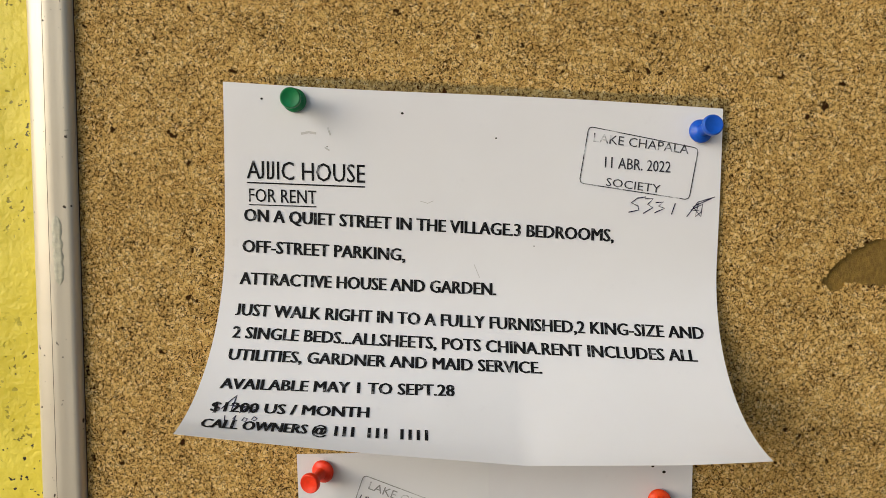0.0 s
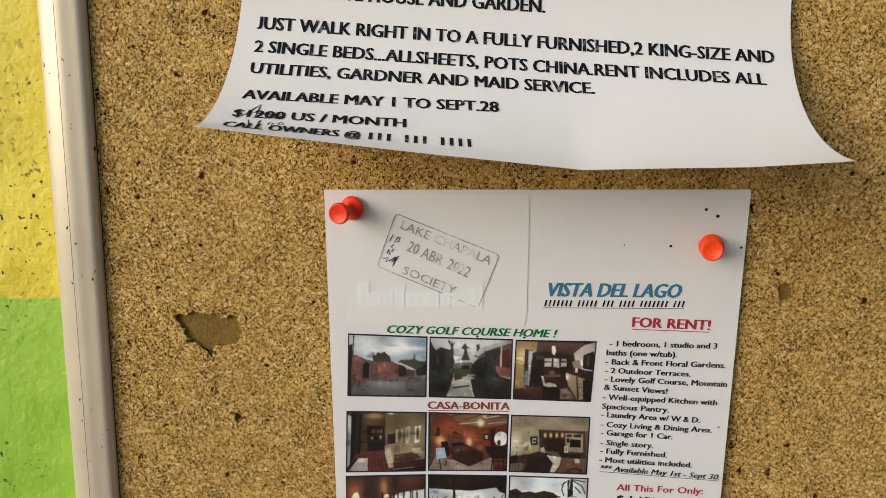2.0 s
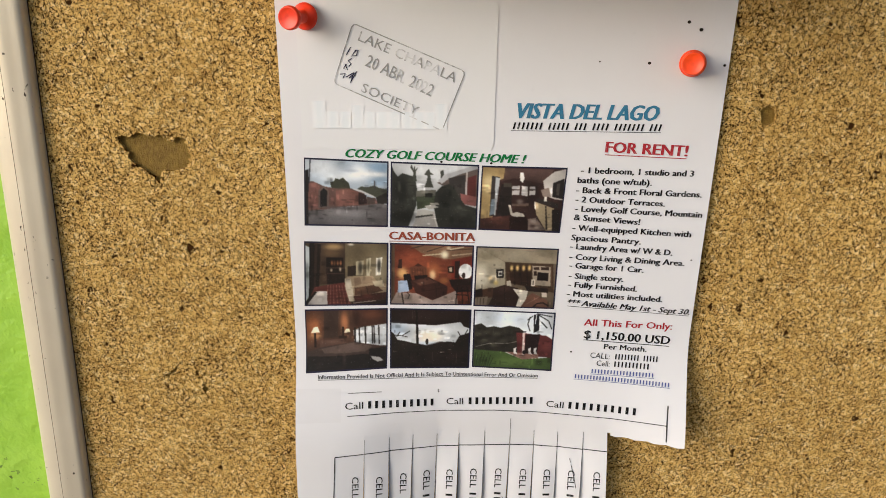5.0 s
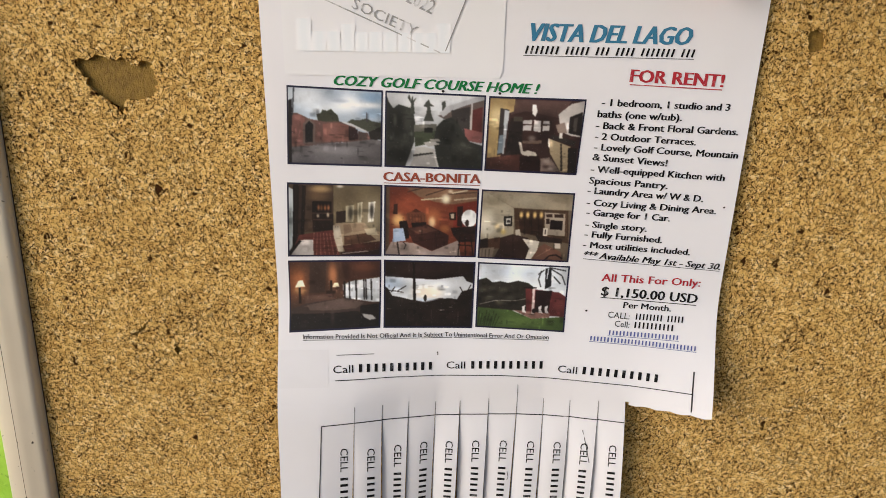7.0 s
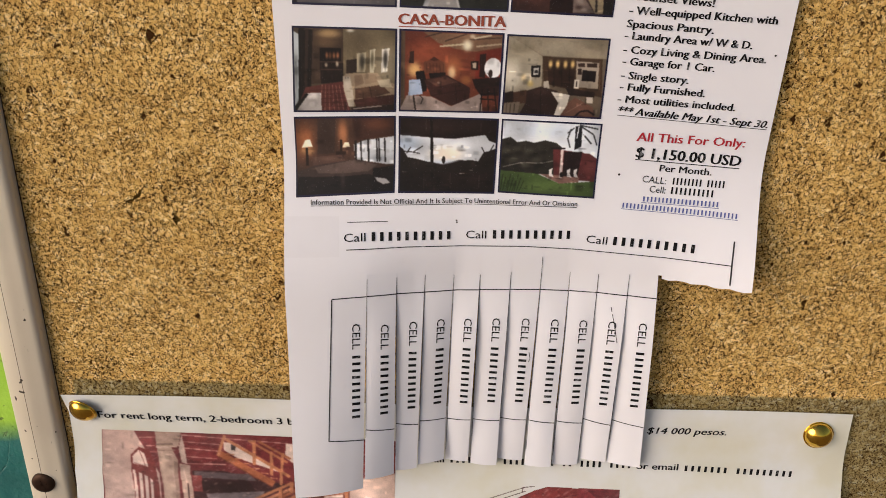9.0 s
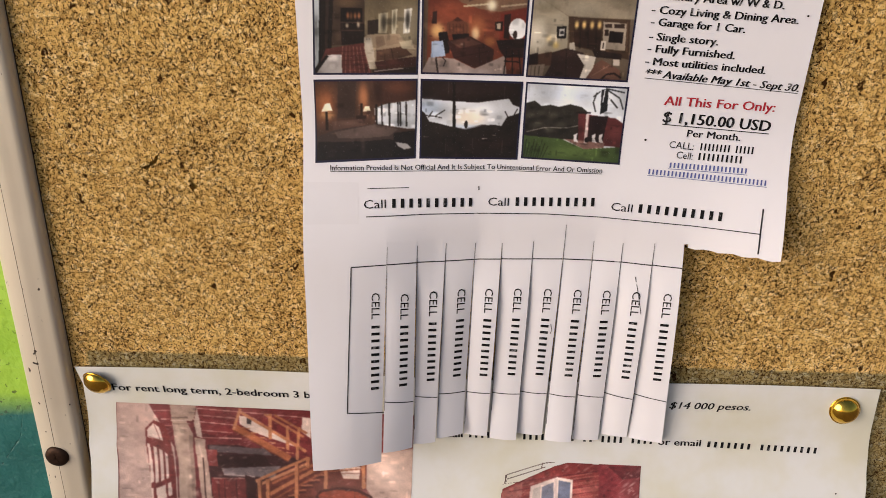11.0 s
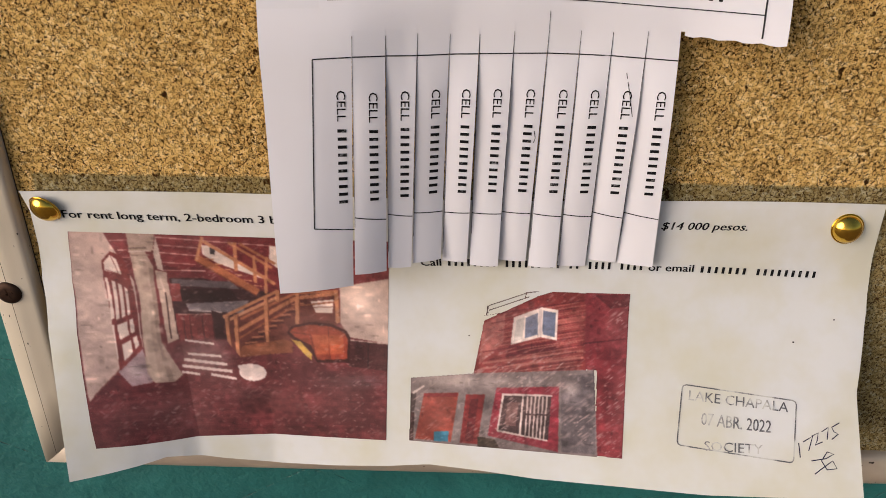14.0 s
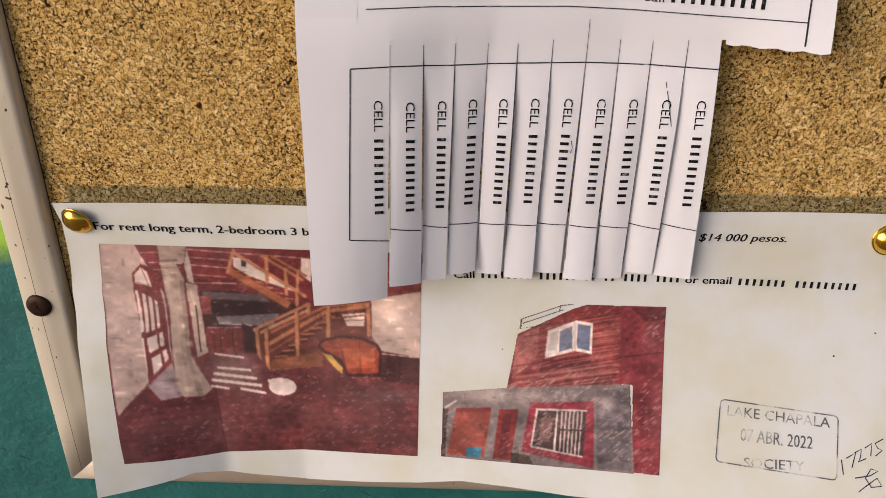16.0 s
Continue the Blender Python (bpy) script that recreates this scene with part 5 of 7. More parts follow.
pic.soft((255, 236, 190), (0.513, 0.498), 0.037, 0.074, 0.95)
pic.soft((230, 150, 80), (0.526, 0.429), 0.085, 0.135, 0.4)
pic.soft((220, 150, 70), (0.654, 0.589), 0.053, 0.054, 0.5)
pic.fill((70, 40, 34), (0.104, 0.267), (0.141, 0.252), (0.141, 0.401), (0.097, 0.402))
pic.fill((36, 25, 25), (0.16, 0.502), (0.241, 0.486), (0.275, 0.641), (0.273, 0.736), (0.219, 0.758), (0.175, 0.617))
pic.fill((40, 26, 26), (0.291, 0.518), (0.454, 0.5), (0.447, 0.582), (0.306, 0.599))
pic.fill((76, 42, 36), (0.246, 0.601), (0.466, 0.533), (0.698, 0.684), (0.691, 0.842), (0.518, 0.914), (0.314, 0.796))
pic.fill((100, 62, 50), (0.262, 0.601), (0.456, 0.554), (0.58, 0.619), (0.375, 0.679))
pic.line((52, 30, 28), 0.008, (0.554, 0.647), (0.572, 0.893))
pic.line((54, 30, 28), 0.0074, (0.314, 0.796), (0.682, 0.698))
pic.soft((150, 120, 104), (0.389, 0.631), 0.016, 0.014, 0.9)
pic.fill((176, 154, 144), (0.077, 0.795), (0.314, 0.803), (0.518, 0.921), (0.806, 0.75), (0.833, 0.99), (0.0, 1.0))
pic.soft((212, 192, 184), (0.542, 0.962), 0.181, 0.041, 0.6)
pic.fill((170, 190, 220), (0.098, 0.605), (0.207, 0.595), (0.236, 0.778), (0.094, 0.802))
pic.soft((196, 210, 232), (0.139, 0.672), 0.032, 0.054, 0.6)
pic.line((60, 44, 40), 0.0159, (0.143, 0.801), (0.166, 0.983))
pic.line((50, 36, 34), 0.0085, (0.203, 0.792), (0.238, 0.832), (0.218, 0.901))
pic.fill((48, 30, 27), (0.714, 0.574), (0.989, 0.538), (0.992, 0.655), (0.747, 0.683))
pic.fill((60, 34, 30), (0.747, 0.683), (0.986, 0.649), (0.984, 0.773), (0.808, 0.777))
pic.line((34, 24, 24), 0.0106, (0.819, 0.695), (0.805, 0.983))
pic.line((34, 24, 24), 0.0106, (0.873, 0.679), (0.888, 0.982))
pic.line((34, 24, 24), 0.0106, (0.933, 0.678), (0.971, 0.98))
pic.line((34, 24, 24), 0.0106, (0.8, 0.819), (0.96, 0.829))
pic.line((34, 24, 24), 0.0106, (0.802, 0.764), (0.943, 0.746))
pic.fill((44, 28, 24), (0.69, 0.355), (0.765, 0.346), (0.766, 0.456), (0.701, 0.458))
pic.fill((196, 176, 150), (0.707, 0.375), (0.75, 0.367), (0.749, 0.436), (0.716, 0.437))
pic.lay(notice_b, "photograph of an orange bedroom with a ceiling fan", [(51.96, 117.92), (95.47, 118.94), (95.06, 151.44), (51.47, 151.37)], 0, True)
pic = Photo(200, 156, (120, 102, 82))
pic.fill((158, 144, 120), (0.017, 0.006), (0.995, 0.007), (0.993, 0.247), (0.358, 0.242))
pic.soft((182, 170, 146), (0.492, 0.16), 0.183, 0.098, 0.6)
pic.soft((120, 106, 84), (0.916, 0.072), 0.129, 0.084, 0.5)
pic.fill((168, 156, 132), (0.001, 0.014), (0.073, 0.046), (0.359, 0.249), (0.374, 0.623), (-0.001, 0.909))
pic.soft((120, 108, 84), (0.141, 0.161), 0.129, 0.07, 0.5)
pic.soft((228, 218, 198), (0.074, 0.5), 0.107, 0.181, 0.85)
pic.soft((206, 194, 170), (0.27, 0.42), 0.075, 0.139, 0.5)
pic.fill((84, 60, 42), (0.359, 0.249), (0.945, 0.256), (0.982, 0.727), (0.392, 0.58))
pic.fill((62, 40, 30), (0.408, 0.316), (0.68, 0.317), (0.698, 0.633), (0.442, 0.591))
pic.soft((255, 214, 128), (0.443, 0.342), 0.021, 0.049, 0.95)
pic.soft((255, 214, 128), (0.513, 0.338), 0.021, 0.049, 0.95)
pic.soft((255, 214, 128), (0.589, 0.335), 0.021, 0.049, 0.95)
pic.soft((255, 214, 128), (0.659, 0.331), 0.021, 0.049, 0.95)
pic.line((46, 30, 25), 0.0107, (0.48, 0.395), (0.499, 0.616))
pic.line((46, 30, 25), 0.0107, (0.556, 0.392), (0.576, 0.612))
pic.line((46, 30, 25), 0.0107, (0.632, 0.388), (0.652, 0.608))
pic.fill((174, 158, 138), (0.693, 0.288), (0.917, 0.298), (0.933, 0.62), (0.713, 0.611))
pic.fill((66, 44, 36), (0.712, 0.315), (0.777, 0.312), (0.781, 0.353), (0.716, 0.356))
pic.fill((66, 44, 36), (0.799, 0.311), (0.896, 0.306), (0.901, 0.354), (0.803, 0.359))
pic.fill((66, 44, 36), (0.713, 0.384), (0.751, 0.382), (0.758, 0.451), (0.72, 0.452))
pic.fill((38, 25, 24), (0.763, 0.395), (0.895, 0.402), (0.897, 0.533), (0.765, 0.526))
pic.line((110, 80, 58), 0.0107, (0.92, 0.278), (0.951, 0.633))
pic.fill((226, 214, 196), (0.693, 0.516), (0.742, 0.513), (0.741, 0.624), (0.692, 0.626))
pic.line((60, 44, 38), 0.0107, (0.716, 0.535), (0.717, 0.604))
pic.fill((30, 24, 24), (0.255, 0.372), (0.346, 0.36), (0.353, 0.506), (0.266, 0.51))
pic.fill((206, 200, 190), (0.279, 0.399), (0.332, 0.389), (0.334, 0.479), (0.285, 0.482))
pic.fill((60, 56, 56), (0.292, 0.426), (0.324, 0.417), (0.327, 0.459), (0.295, 0.46))
pic.soft((248, 222, 168), (0.19, 0.521), 0.027, 0.042, 0.95)
pic.soft((206, 176, 96), (0.262, 0.594), 0.032, 0.042, 0.8)
pic.fill((98, 64, 46), (0.014, 0.74), (0.235, 0.672), (0.232, 0.839), (0.014, 0.88))
pic.fill((52, 34, 30), (0.013, 0.727), (0.099, 0.694), (0.11, 0.833), (0.012, 0.852))
pic.fill((152, 132, 112), (0.023, 0.852), (0.176, 0.829), (0.156, 1.011), (0.0, 1.0))
pic.line((96, 78, 64), 0.0075, (0.045, 0.857), (0.044, 0.99))
pic.line((96, 78, 64), 0.0075, (0.084, 0.855), (0.082, 0.988))
pic.line((96, 78, 64), 0.0075, (0.122, 0.853), (0.121, 0.985))
pic.fill((64, 42, 37), (0.23, 0.686), (0.368, 0.623), (0.537, 0.669), (0.594, 0.873), (0.545, 1.008), (0.167, 1.01), (0.232, 0.839))
pic.soft((94, 62, 52), (0.374, 0.692), 0.086, 0.042, 0.6)
pic.line((44, 30, 28), 0.0075, (0.369, 0.637), (0.389, 0.997))
pic.fill((190, 178, 160), (0.39, 0.553), (0.439, 0.55), (0.458, 0.646), (0.397, 0.635))
pic.fill((132, 88, 70), (0.593, 0.86), (0.72, 0.742), (0.907, 0.855), (0.944, 0.997), (0.567, 1.006))
pic.line((160, 120, 100), 0.0075, (0.644, 0.939), (0.798, 0.806))
pic.fill((230, 220, 204), (0.472, 0.68), (0.662, 0.711), (0.646, 0.843), (0.578, 0.999), (0.522, 0.995), (0.556, 0.82))
pic.fill((52, 36, 32), (0.615, 0.623), (0.91, 0.662), (0.906, 0.731), (0.651, 0.711))
pic.fill((206, 192, 176), (0.828, 0.729), (0.894, 0.725), (0.897, 0.807), (0.836, 0.804))
pic.line((36, 26, 26), 0.0161, (0.732, 0.989), (0.781, 0.917), (0.856, 0.899), (0.928, 0.95))
pic.lay(notice_b, "photograph of a sitting room with lit shelves", [(96.68, 119.24), (139.55, 120.27), (139.23, 153.11), (95.99, 151.76)], 0, True)
pic = Photo(180, 140, (92, 62, 48))
pic.soft((170, 98, 56), (0.073, 0.304), 0.124, 0.24, 0.9)
pic.soft((208, 128, 74), (0.101, 0.267), 0.069, 0.095, 0.5)
pic.fill((76, 56, 48), (0.232, 0.007), (0.412, 0.012), (0.39, 0.468), (0.221, 0.479))
pic.soft((62, 46, 40), (0.309, 0.256), 0.07, 0.19, 0.6)
pic.soft((188, 120, 74), (0.478, 0.224), 0.049, 0.172, 0.9)
pic.fill((84, 52, 42), (0.566, 0.007), (1.0, 0.01), (0.993, 0.242), (0.619, 0.306))
pic.soft((124, 72, 48), (0.835, 0.101), 0.144, 0.077, 0.6)
pic.soft((60, 40, 34), (0.62, 0.152), 0.043, 0.154, 0.7)
pic.fill((210, 214, 220), (0.583, 0.363), (0.69, 0.309), (0.986, 0.261), (0.988, 0.629), (0.907, 0.624), (0.596, 0.552))
pic.soft((240, 242, 244), (0.762, 0.37), 0.057, 0.058, 0.7)
pic.soft((150, 158, 168), (0.834, 0.545), 0.073, 0.047, 0.6)
pic.fill((44, 36, 36), (0.59, 0.309), (0.612, 0.309), (0.617, 0.581), (0.596, 0.58))
pic.fill((44, 36, 36), (0.647, 0.303), (0.661, 0.304), (0.668, 0.584), (0.653, 0.583))
pic.fill((44, 36, 36), (0.719, 0.296), (0.736, 0.297), (0.743, 0.587), (0.725, 0.587))
pic.fill((44, 36, 36), (0.805, 0.288), (0.819, 0.288), (0.827, 0.592), (0.812, 0.591))
pic.fill((44, 36, 36), (0.827, 0.286), (0.841, 0.286), (0.849, 0.593), (0.834, 0.592))
pic.fill((44, 36, 36), (0.885, 0.28), (0.899, 0.281), (0.907, 0.596), (0.892, 0.595))
pic.fill((254, 244, 214), (0.1, 0.295), (0.149, 0.288), (0.174, 0.384), (0.064, 0.388))
pic.soft((236, 180, 110), (0.118, 0.437), 0.069, 0.055, 0.6)
pic.fill((254, 240, 204), (0.491, 0.33), (0.533, 0.332), (0.547, 0.39), (0.469, 0.396))
pic.fill((50, 32, 26), (0.105, 0.39), (0.126, 0.391), (0.13, 0.62), (0.102, 0.618))
pic.fill((50, 34, 28), (0.449, 0.299), (0.47, 0.3), (0.468, 0.49), (0.447, 0.489))
pic.fill((58, 40, 34), (0.404, 0.45), (0.504, 0.445), (0.503, 0.492), (0.404, 0.487))
pic.fill((106, 74, 62), (0.165, 0.513), (0.461, 0.49), (0.503, 0.566), (0.474, 0.62), (0.179, 0.64))
pic.soft((134, 98, 82), (0.333, 0.539), 0.085, 0.028, 0.6)
pic.fill((84, 64, 56), (-0.002, 0.7), (0.179, 0.622), (0.589, 0.552), (0.834, 0.62), (0.864, 0.678), (0.836, 0.769), (0.735, 0.907), (0.194, 0.973), (-0.0, 0.992))
pic.fill((110, 88, 80), (0.192, 0.641), (0.589, 0.561), (0.82, 0.629), (0.733, 0.707), (0.475, 0.729), (0.22, 0.714))
pic.fill((46, 34, 32), (0.026, 0.754), (0.475, 0.765), (0.733, 0.744), (0.836, 0.787), (0.765, 0.981), (-0.0, 0.992))
pic.soft((36, 26, 26), (0.476, 0.871), 0.215, 0.071, 0.6)
pic.fill((40, 30, 30), (0.777, 0.673), (0.996, 0.648), (1.0, 1.0), (0.765, 0.981))
pic.fill((200, 196, 194), (0.792, 0.784), (0.909, 0.81), (0.954, 0.868), (0.881, 0.881), (0.822, 0.841))
pic.soft((96, 78, 70), (0.475, 0.827), 0.022, 0.106, 0.4)
pic.lay(notice_b, "photograph of a bedroom with two lamps", [(5.71, 154.52), (50.2, 153.3), (49.55, 186.49), (5.28, 188.88)], 0, True)
pic = Photo(200, 150, (44, 31, 29))
pic.soft((66, 46, 42), (0.49, 0.119), 0.447, 0.101, 0.6)
pic.soft((58, 42, 38), (0.516, 0.813), 0.391, 0.118, 0.5)
pic.fill((206, 210, 216), (-0.003, 0.244), (0.326, 0.268), (0.564, 0.278), (0.867, 0.218), (0.985, 0.308), (0.99, 0.479), (0.91, 0.583), (0.621, 0.556), (0.451, 0.611), (0.162, 0.568), (0.001, 0.605))
pic.soft((174, 196, 224), (0.078, 0.351), 0.145, 0.101, 0.7)
pic.soft((238, 222, 198), (0.492, 0.475), 0.168, 0.101, 0.8)
pic.soft((228, 232, 238), (0.726, 0.35), 0.168, 0.067, 0.6)
pic.soft((184, 200, 220), (0.485, 0.594), 0.145, 0.034, 0.6)
pic.fill((34, 25, 24), (0.313, -0.011), (0.34, -0.012), (0.364, 0.799), (0.335, 0.8))
pic.fill((46, 36, 32), (-0.001, 0.387), (0.045, 0.427), (0.092, 0.536), (0.173, 0.55), (0.277, 0.582), (0.451, 0.628), (0.622, 0.573), (0.736, 0.554), (0.817, 0.569), (0.868, 0.448), (0.93, 0.429), (0.985, 0.394), (0.999, 0.718), (0.003, 0.739))
pic.line((42, 33, 30), 0.0089, (0.011, 0.453), (0.148, 0.467), (0.249, 0.38))
pic.line((42, 33, 30), 0.0089, (0.08, 0.485), (0.124, 0.4))
pic.line((42, 33, 30), 0.0089, (0.148, 0.467), (0.217, 0.482))
pic.line((42, 33, 30), 0.0089, (0.881, 0.465), (0.842, 0.38))
pic.line((42, 33, 30), 0.0089, (0.925, 0.446), (0.965, 0.343))
pic.fill((50, 40, 34), (0.878, 0.226), (0.992, 0.24), (0.986, 0.325), (0.916, 0.293))
pic.oval((48, 38, 34), (0.461, 0.56), 0.017, 0.05)
pic.line((176, 166, 156), 0.0089, (0.629, 0.735), (0.681, 0.733))
pic.line((120, 108, 98), 0.0067, (0.731, 0.69), (0.766, 0.689))
pic.line((120, 108, 98), 0.0067, (0.037, 0.722), (0.084, 0.729))
pic.line((92, 76, 66), 0.0045, (0.264, 0.734), (0.263, 0.936))
pic.line((84, 66, 58), 0.0039, (0.274, 0.025), (0.273, 0.193))
pic.line((92, 76, 66), 0.0045, (0.536, 0.728), (0.538, 0.932))
pic.line((84, 66, 58), 0.0039, (0.537, 0.016), (0.538, 0.185))
pic.line((92, 76, 66), 0.0045, (0.832, 0.722), (0.837, 0.926))
pic.line((84, 66, 58), 0.0039, (0.822, 0.006), (0.825, 0.176))
pic.lay(notice_b, "photograph of a view from a dark terrace", [(51.44, 153.29), (95.11, 153.69), (94.58, 186.46), (51.14, 186.51)], 0, True)
pic = Photo(200, 150, (214, 220, 228))
pic.soft((190, 206, 226), (0.405, 0.129), 0.279, 0.086, 0.5)
pic.fill((56, 52, 45), (0.008, 0.275), (0.097, 0.236), (0.168, 0.301), (0.257, 0.278), (0.337, 0.299), (0.448, 0.258), (0.563, 0.286), (0.623, 0.344), (0.652, 0.712), (0.009, 0.724))
pic.soft((92, 88, 74), (0.062, 0.428), 0.05, 0.046, 0.6)
pic.soft((36, 33, 29), (0.093, 0.487), 0.05, 0.039, 0.6)
pic.soft((92, 88, 74), (0.162, 0.388), 0.045, 0.041, 0.6)
pic.soft((36, 33, 29), (0.193, 0.447), 0.045, 0.034, 0.6)
pic.soft((92, 88, 74), (0.299, 0.415), 0.056, 0.052, 0.6)
pic.soft((36, 33, 29), (0.332, 0.474), 0.056, 0.043, 0.6)
pic.soft((92, 88, 74), (0.42, 0.355), 0.045, 0.041, 0.6)
pic.soft((36, 33, 29), (0.453, 0.415), 0.045, 0.034, 0.6)
pic.soft((92, 88, 74), (0.136, 0.545), 0.05, 0.046, 0.6)
pic.soft((36, 33, 29), (0.168, 0.604), 0.05, 0.039, 0.6)
pic.soft((92, 88, 74), (0.375, 0.533), 0.056, 0.052, 0.6)
pic.soft((36, 33, 29), (0.408, 0.592), 0.056, 0.043, 0.6)
pic.soft((92, 88, 74), (0.266, 0.608), 0.045, 0.041, 0.6)
pic.soft((36, 33, 29), (0.298, 0.667), 0.045, 0.034, 0.6)
pic.line((138, 130, 122), 0.0089, (0.039, 0.645), (0.218, 0.575), (0.435, 0.565), (0.557, 0.523))
pic.fill((86, 112, 54), (-0.005, 0.69), (0.399, 0.715), (0.626, 0.828), (1.013, 0.767), (1.001, 1.009), (0.0, 1.009))
pic.soft((118, 146, 72), (0.514, 0.877), 0.279, 0.086, 0.6)
pic.soft((70, 94, 46), (0.112, 0.927), 0.112, 0.086, 0.5)
pic.line((44, 56, 32), 0.0056, (0.023, 0.999), (0.044, 0.739))
pic.line((44, 56, 32), 0.0056, (0.046, 0.998), (0.073, 0.781))
pic.line((44, 56, 32), 0.0056, (0.07, 0.998), (0.102, 0.823))
pic.line((44, 56, 32), 0.0056, (0.093, 0.997), (0.123, 0.736))
pic.line((44, 56, 32), 0.0056, (0.116, 0.996), (0.152, 0.778))
pic.line((44, 56, 32), 0.0056, (0.139, 0.995), (0.181, 0.82))
pic.line((44, 56, 32), 0.0056, (0.162, 0.994), (0.202, 0.733))
pic.line((44, 56, 32), 0.0056, (0.186, 0.994), (0.231, 0.775))
pic.line((44, 56, 32), 0.0056, (0.209, 0.993), (0.261, 0.817))
pic.fill((112, 50, 50), (0.534, 0.366), (0.649, 0.378), (0.912, 0.407), (1.023, 0.499), (1.002, 0.777), (0.736, 0.762), (0.563, 0.752))
pic.fill((48, 30, 32), (0.65, 0.395), (0.831, 0.385), (0.804, 0.741), (0.654, 0.748))
pic.line((44, 32, 34), 0.0167, (0.511, 0.359), (0.658, 0.351))
pic.soft((164, 84, 80), (0.928, 0.593), 0.067, 0.086, 0.5)
pic.fill((152, 110, 98), (0.41, 0.706), (0.826, 0.731), (0.82, 0.793), (0.626, 0.828))
pic.fill((206, 186, 180), (0.614, 0.371), (0.642, 0.369), (0.649, 0.757), (0.62, 0.749))
pic.fill((228, 222, 220), (0.692, 0.64), (0.73, 0.612), (0.724, 0.683), (0.746, 0.735), (0.699, 0.728))
pic.fill((228, 222, 220), (0.76, 0.637), (0.798, 0.608), (0.793, 0.679), (0.814, 0.732), (0.768, 0.725))
pic.fill((228, 222, 220), (0.509, 0.649), (0.547, 0.621), (0.541, 0.691), (0.562, 0.743), (0.516, 0.736))
pic.oval((40, 28, 30), (0.645, 0.704), 0.022, 0.034)
pic.fill((36, 36, 42), (0.736, 0.054), (0.801, 0.032), (0.814, 0.315), (0.75, 0.363))
pic.line((56, 58, 60), 0.012, (0.694, 0.092), (0.67, 0.217), (0.702, 0.339))
pic.line((56, 58, 60), 0.012, (0.792, 0.05), (0.923, 0.148), (0.969, 0.288))
pic.line((56, 58, 60), 0.012, (0.823, 0.155), (0.912, 0.273))
pic.line((56, 58, 60), 0.012, (0.779, 0.033), (0.962, 0.074))
pic.line((56, 58, 60), 0.012, (0.726, 0.072), (0.665, 0.147))
pic.line((220, 224, 230), 0.0112, (0.77, 0.052), (0.76, 0.212))
pic.line((220, 224, 230), 0.0112, (0.841, 0.1), (0.817, 0.226))
pic.line((220, 224, 230), 0.0112, (0.917, 0.202), (0.853, 0.117))
pic.lay(notice_b, "photograph of a lawn before a red house", [(96.35, 153.68), (140.28, 155.03), (139.93, 187.76), (96.15, 185.82)], 0, True)
pic = Photo(440, 300, (110, 48, 52))
pic.fill((198, 180, 172), (0.0, -0.003), (0.107, -0.006), (0.194, 0.237), (0.197, 0.547), (0.109, 0.652), (0.007, 0.791))
pic.soft((216, 204, 196), (0.026, 0.17), 0.046, 0.152, 0.5)
pic.soft((176, 158, 152), (0.055, 0.682), 0.046, 0.085, 0.5)
pic.fill((120, 46, 50), (0.103, -0.011), (1.002, -0.025), (1.005, 0.21), (0.641, 0.294), (0.412, 0.13), (0.305, 0.222), (0.269, 0.011), (0.181, 0.116))
pic.line((206, 160, 156), 0.0034, (0.268, 0.014), (0.635, 0.041))
pic.line((190, 138, 134), 0.0034, (0.268, 0.052), (0.406, 0.063))
pic.line((206, 160, 156), 0.0034, (0.271, 0.09), (0.4, 0.102))
pic.line((190, 138, 134), 0.0034, (0.277, 0.139), (0.391, 0.147))
pic.line((206, 160, 156), 0.0034, (0.289, 0.18), (0.422, 0.178))
pic.line((190, 138, 134), 0.0034, (0.127, 0.038), (0.182, 0.033))
pic.line((206, 160, 156), 0.0034, (0.149, 0.086), (0.181, 0.083))
pic.line((190, 138, 134), 0.0034, (0.162, 0.12), (0.187, 0.12))
pic.line((206, 160, 156), 0.0034, (0.646, 0.055), (0.992, 0.102))
pic.line((190, 138, 134), 0.0034, (0.644, 0.126), (0.993, 0.156))
pic.fill((62, 37, 40), (0.305, 0.218), (0.409, 0.214), (0.547, 0.259), (0.641, 0.285), (0.483, 0.406), (0.466, 0.523), (0.305, 0.517))
pic.fill((90, 84, 90), (0.312, 0.222), (0.501, 0.23), (0.524, 0.265), (0.313, 0.256))
pic.fill((52, 32, 34), (0.324, 0.27), (0.5, 0.269), (0.521, 0.339), (0.344, 0.339))
pic.fill((142, 62, 62), (0.306, 0.244), (0.337, 0.246), (0.335, 0.331), (0.306, 0.333))
pic.fill((122, 118, 126), (0.346, 0.343), (0.551, 0.321), (0.525, 0.385), (0.356, 0.379))
pic.line((196, 190, 192), 0.0046, (0.354, 0.374), (0.46, 0.381))
pic.soft((200, 196, 198), (0.383, 0.374), 0.018, 0.01, 0.7)
pic.fill((122, 50, 50), (0.31, 0.392), (0.467, 0.388), (0.463, 0.479), (0.442, 0.523), (0.312, 0.531))
pic.fill((56, 30, 32), (0.427, 0.374), (0.469, 0.392), (0.457, 0.514), (0.428, 0.517))
pic.line((80, 34, 36), 0.0034, (0.334, 0.399), (0.333, 0.522))
pic.line((80, 34, 36), 0.0034, (0.355, 0.399), (0.353, 0.522))
pic.line((80, 34, 36), 0.0034, (0.395, 0.399), (0.394, 0.522))
pic.line((80, 34, 36), 0.0034, (0.428, 0.399), (0.428, 0.523))
pic.line((170, 130, 126), 0.0034, (0.317, 0.395), (0.424, 0.392))
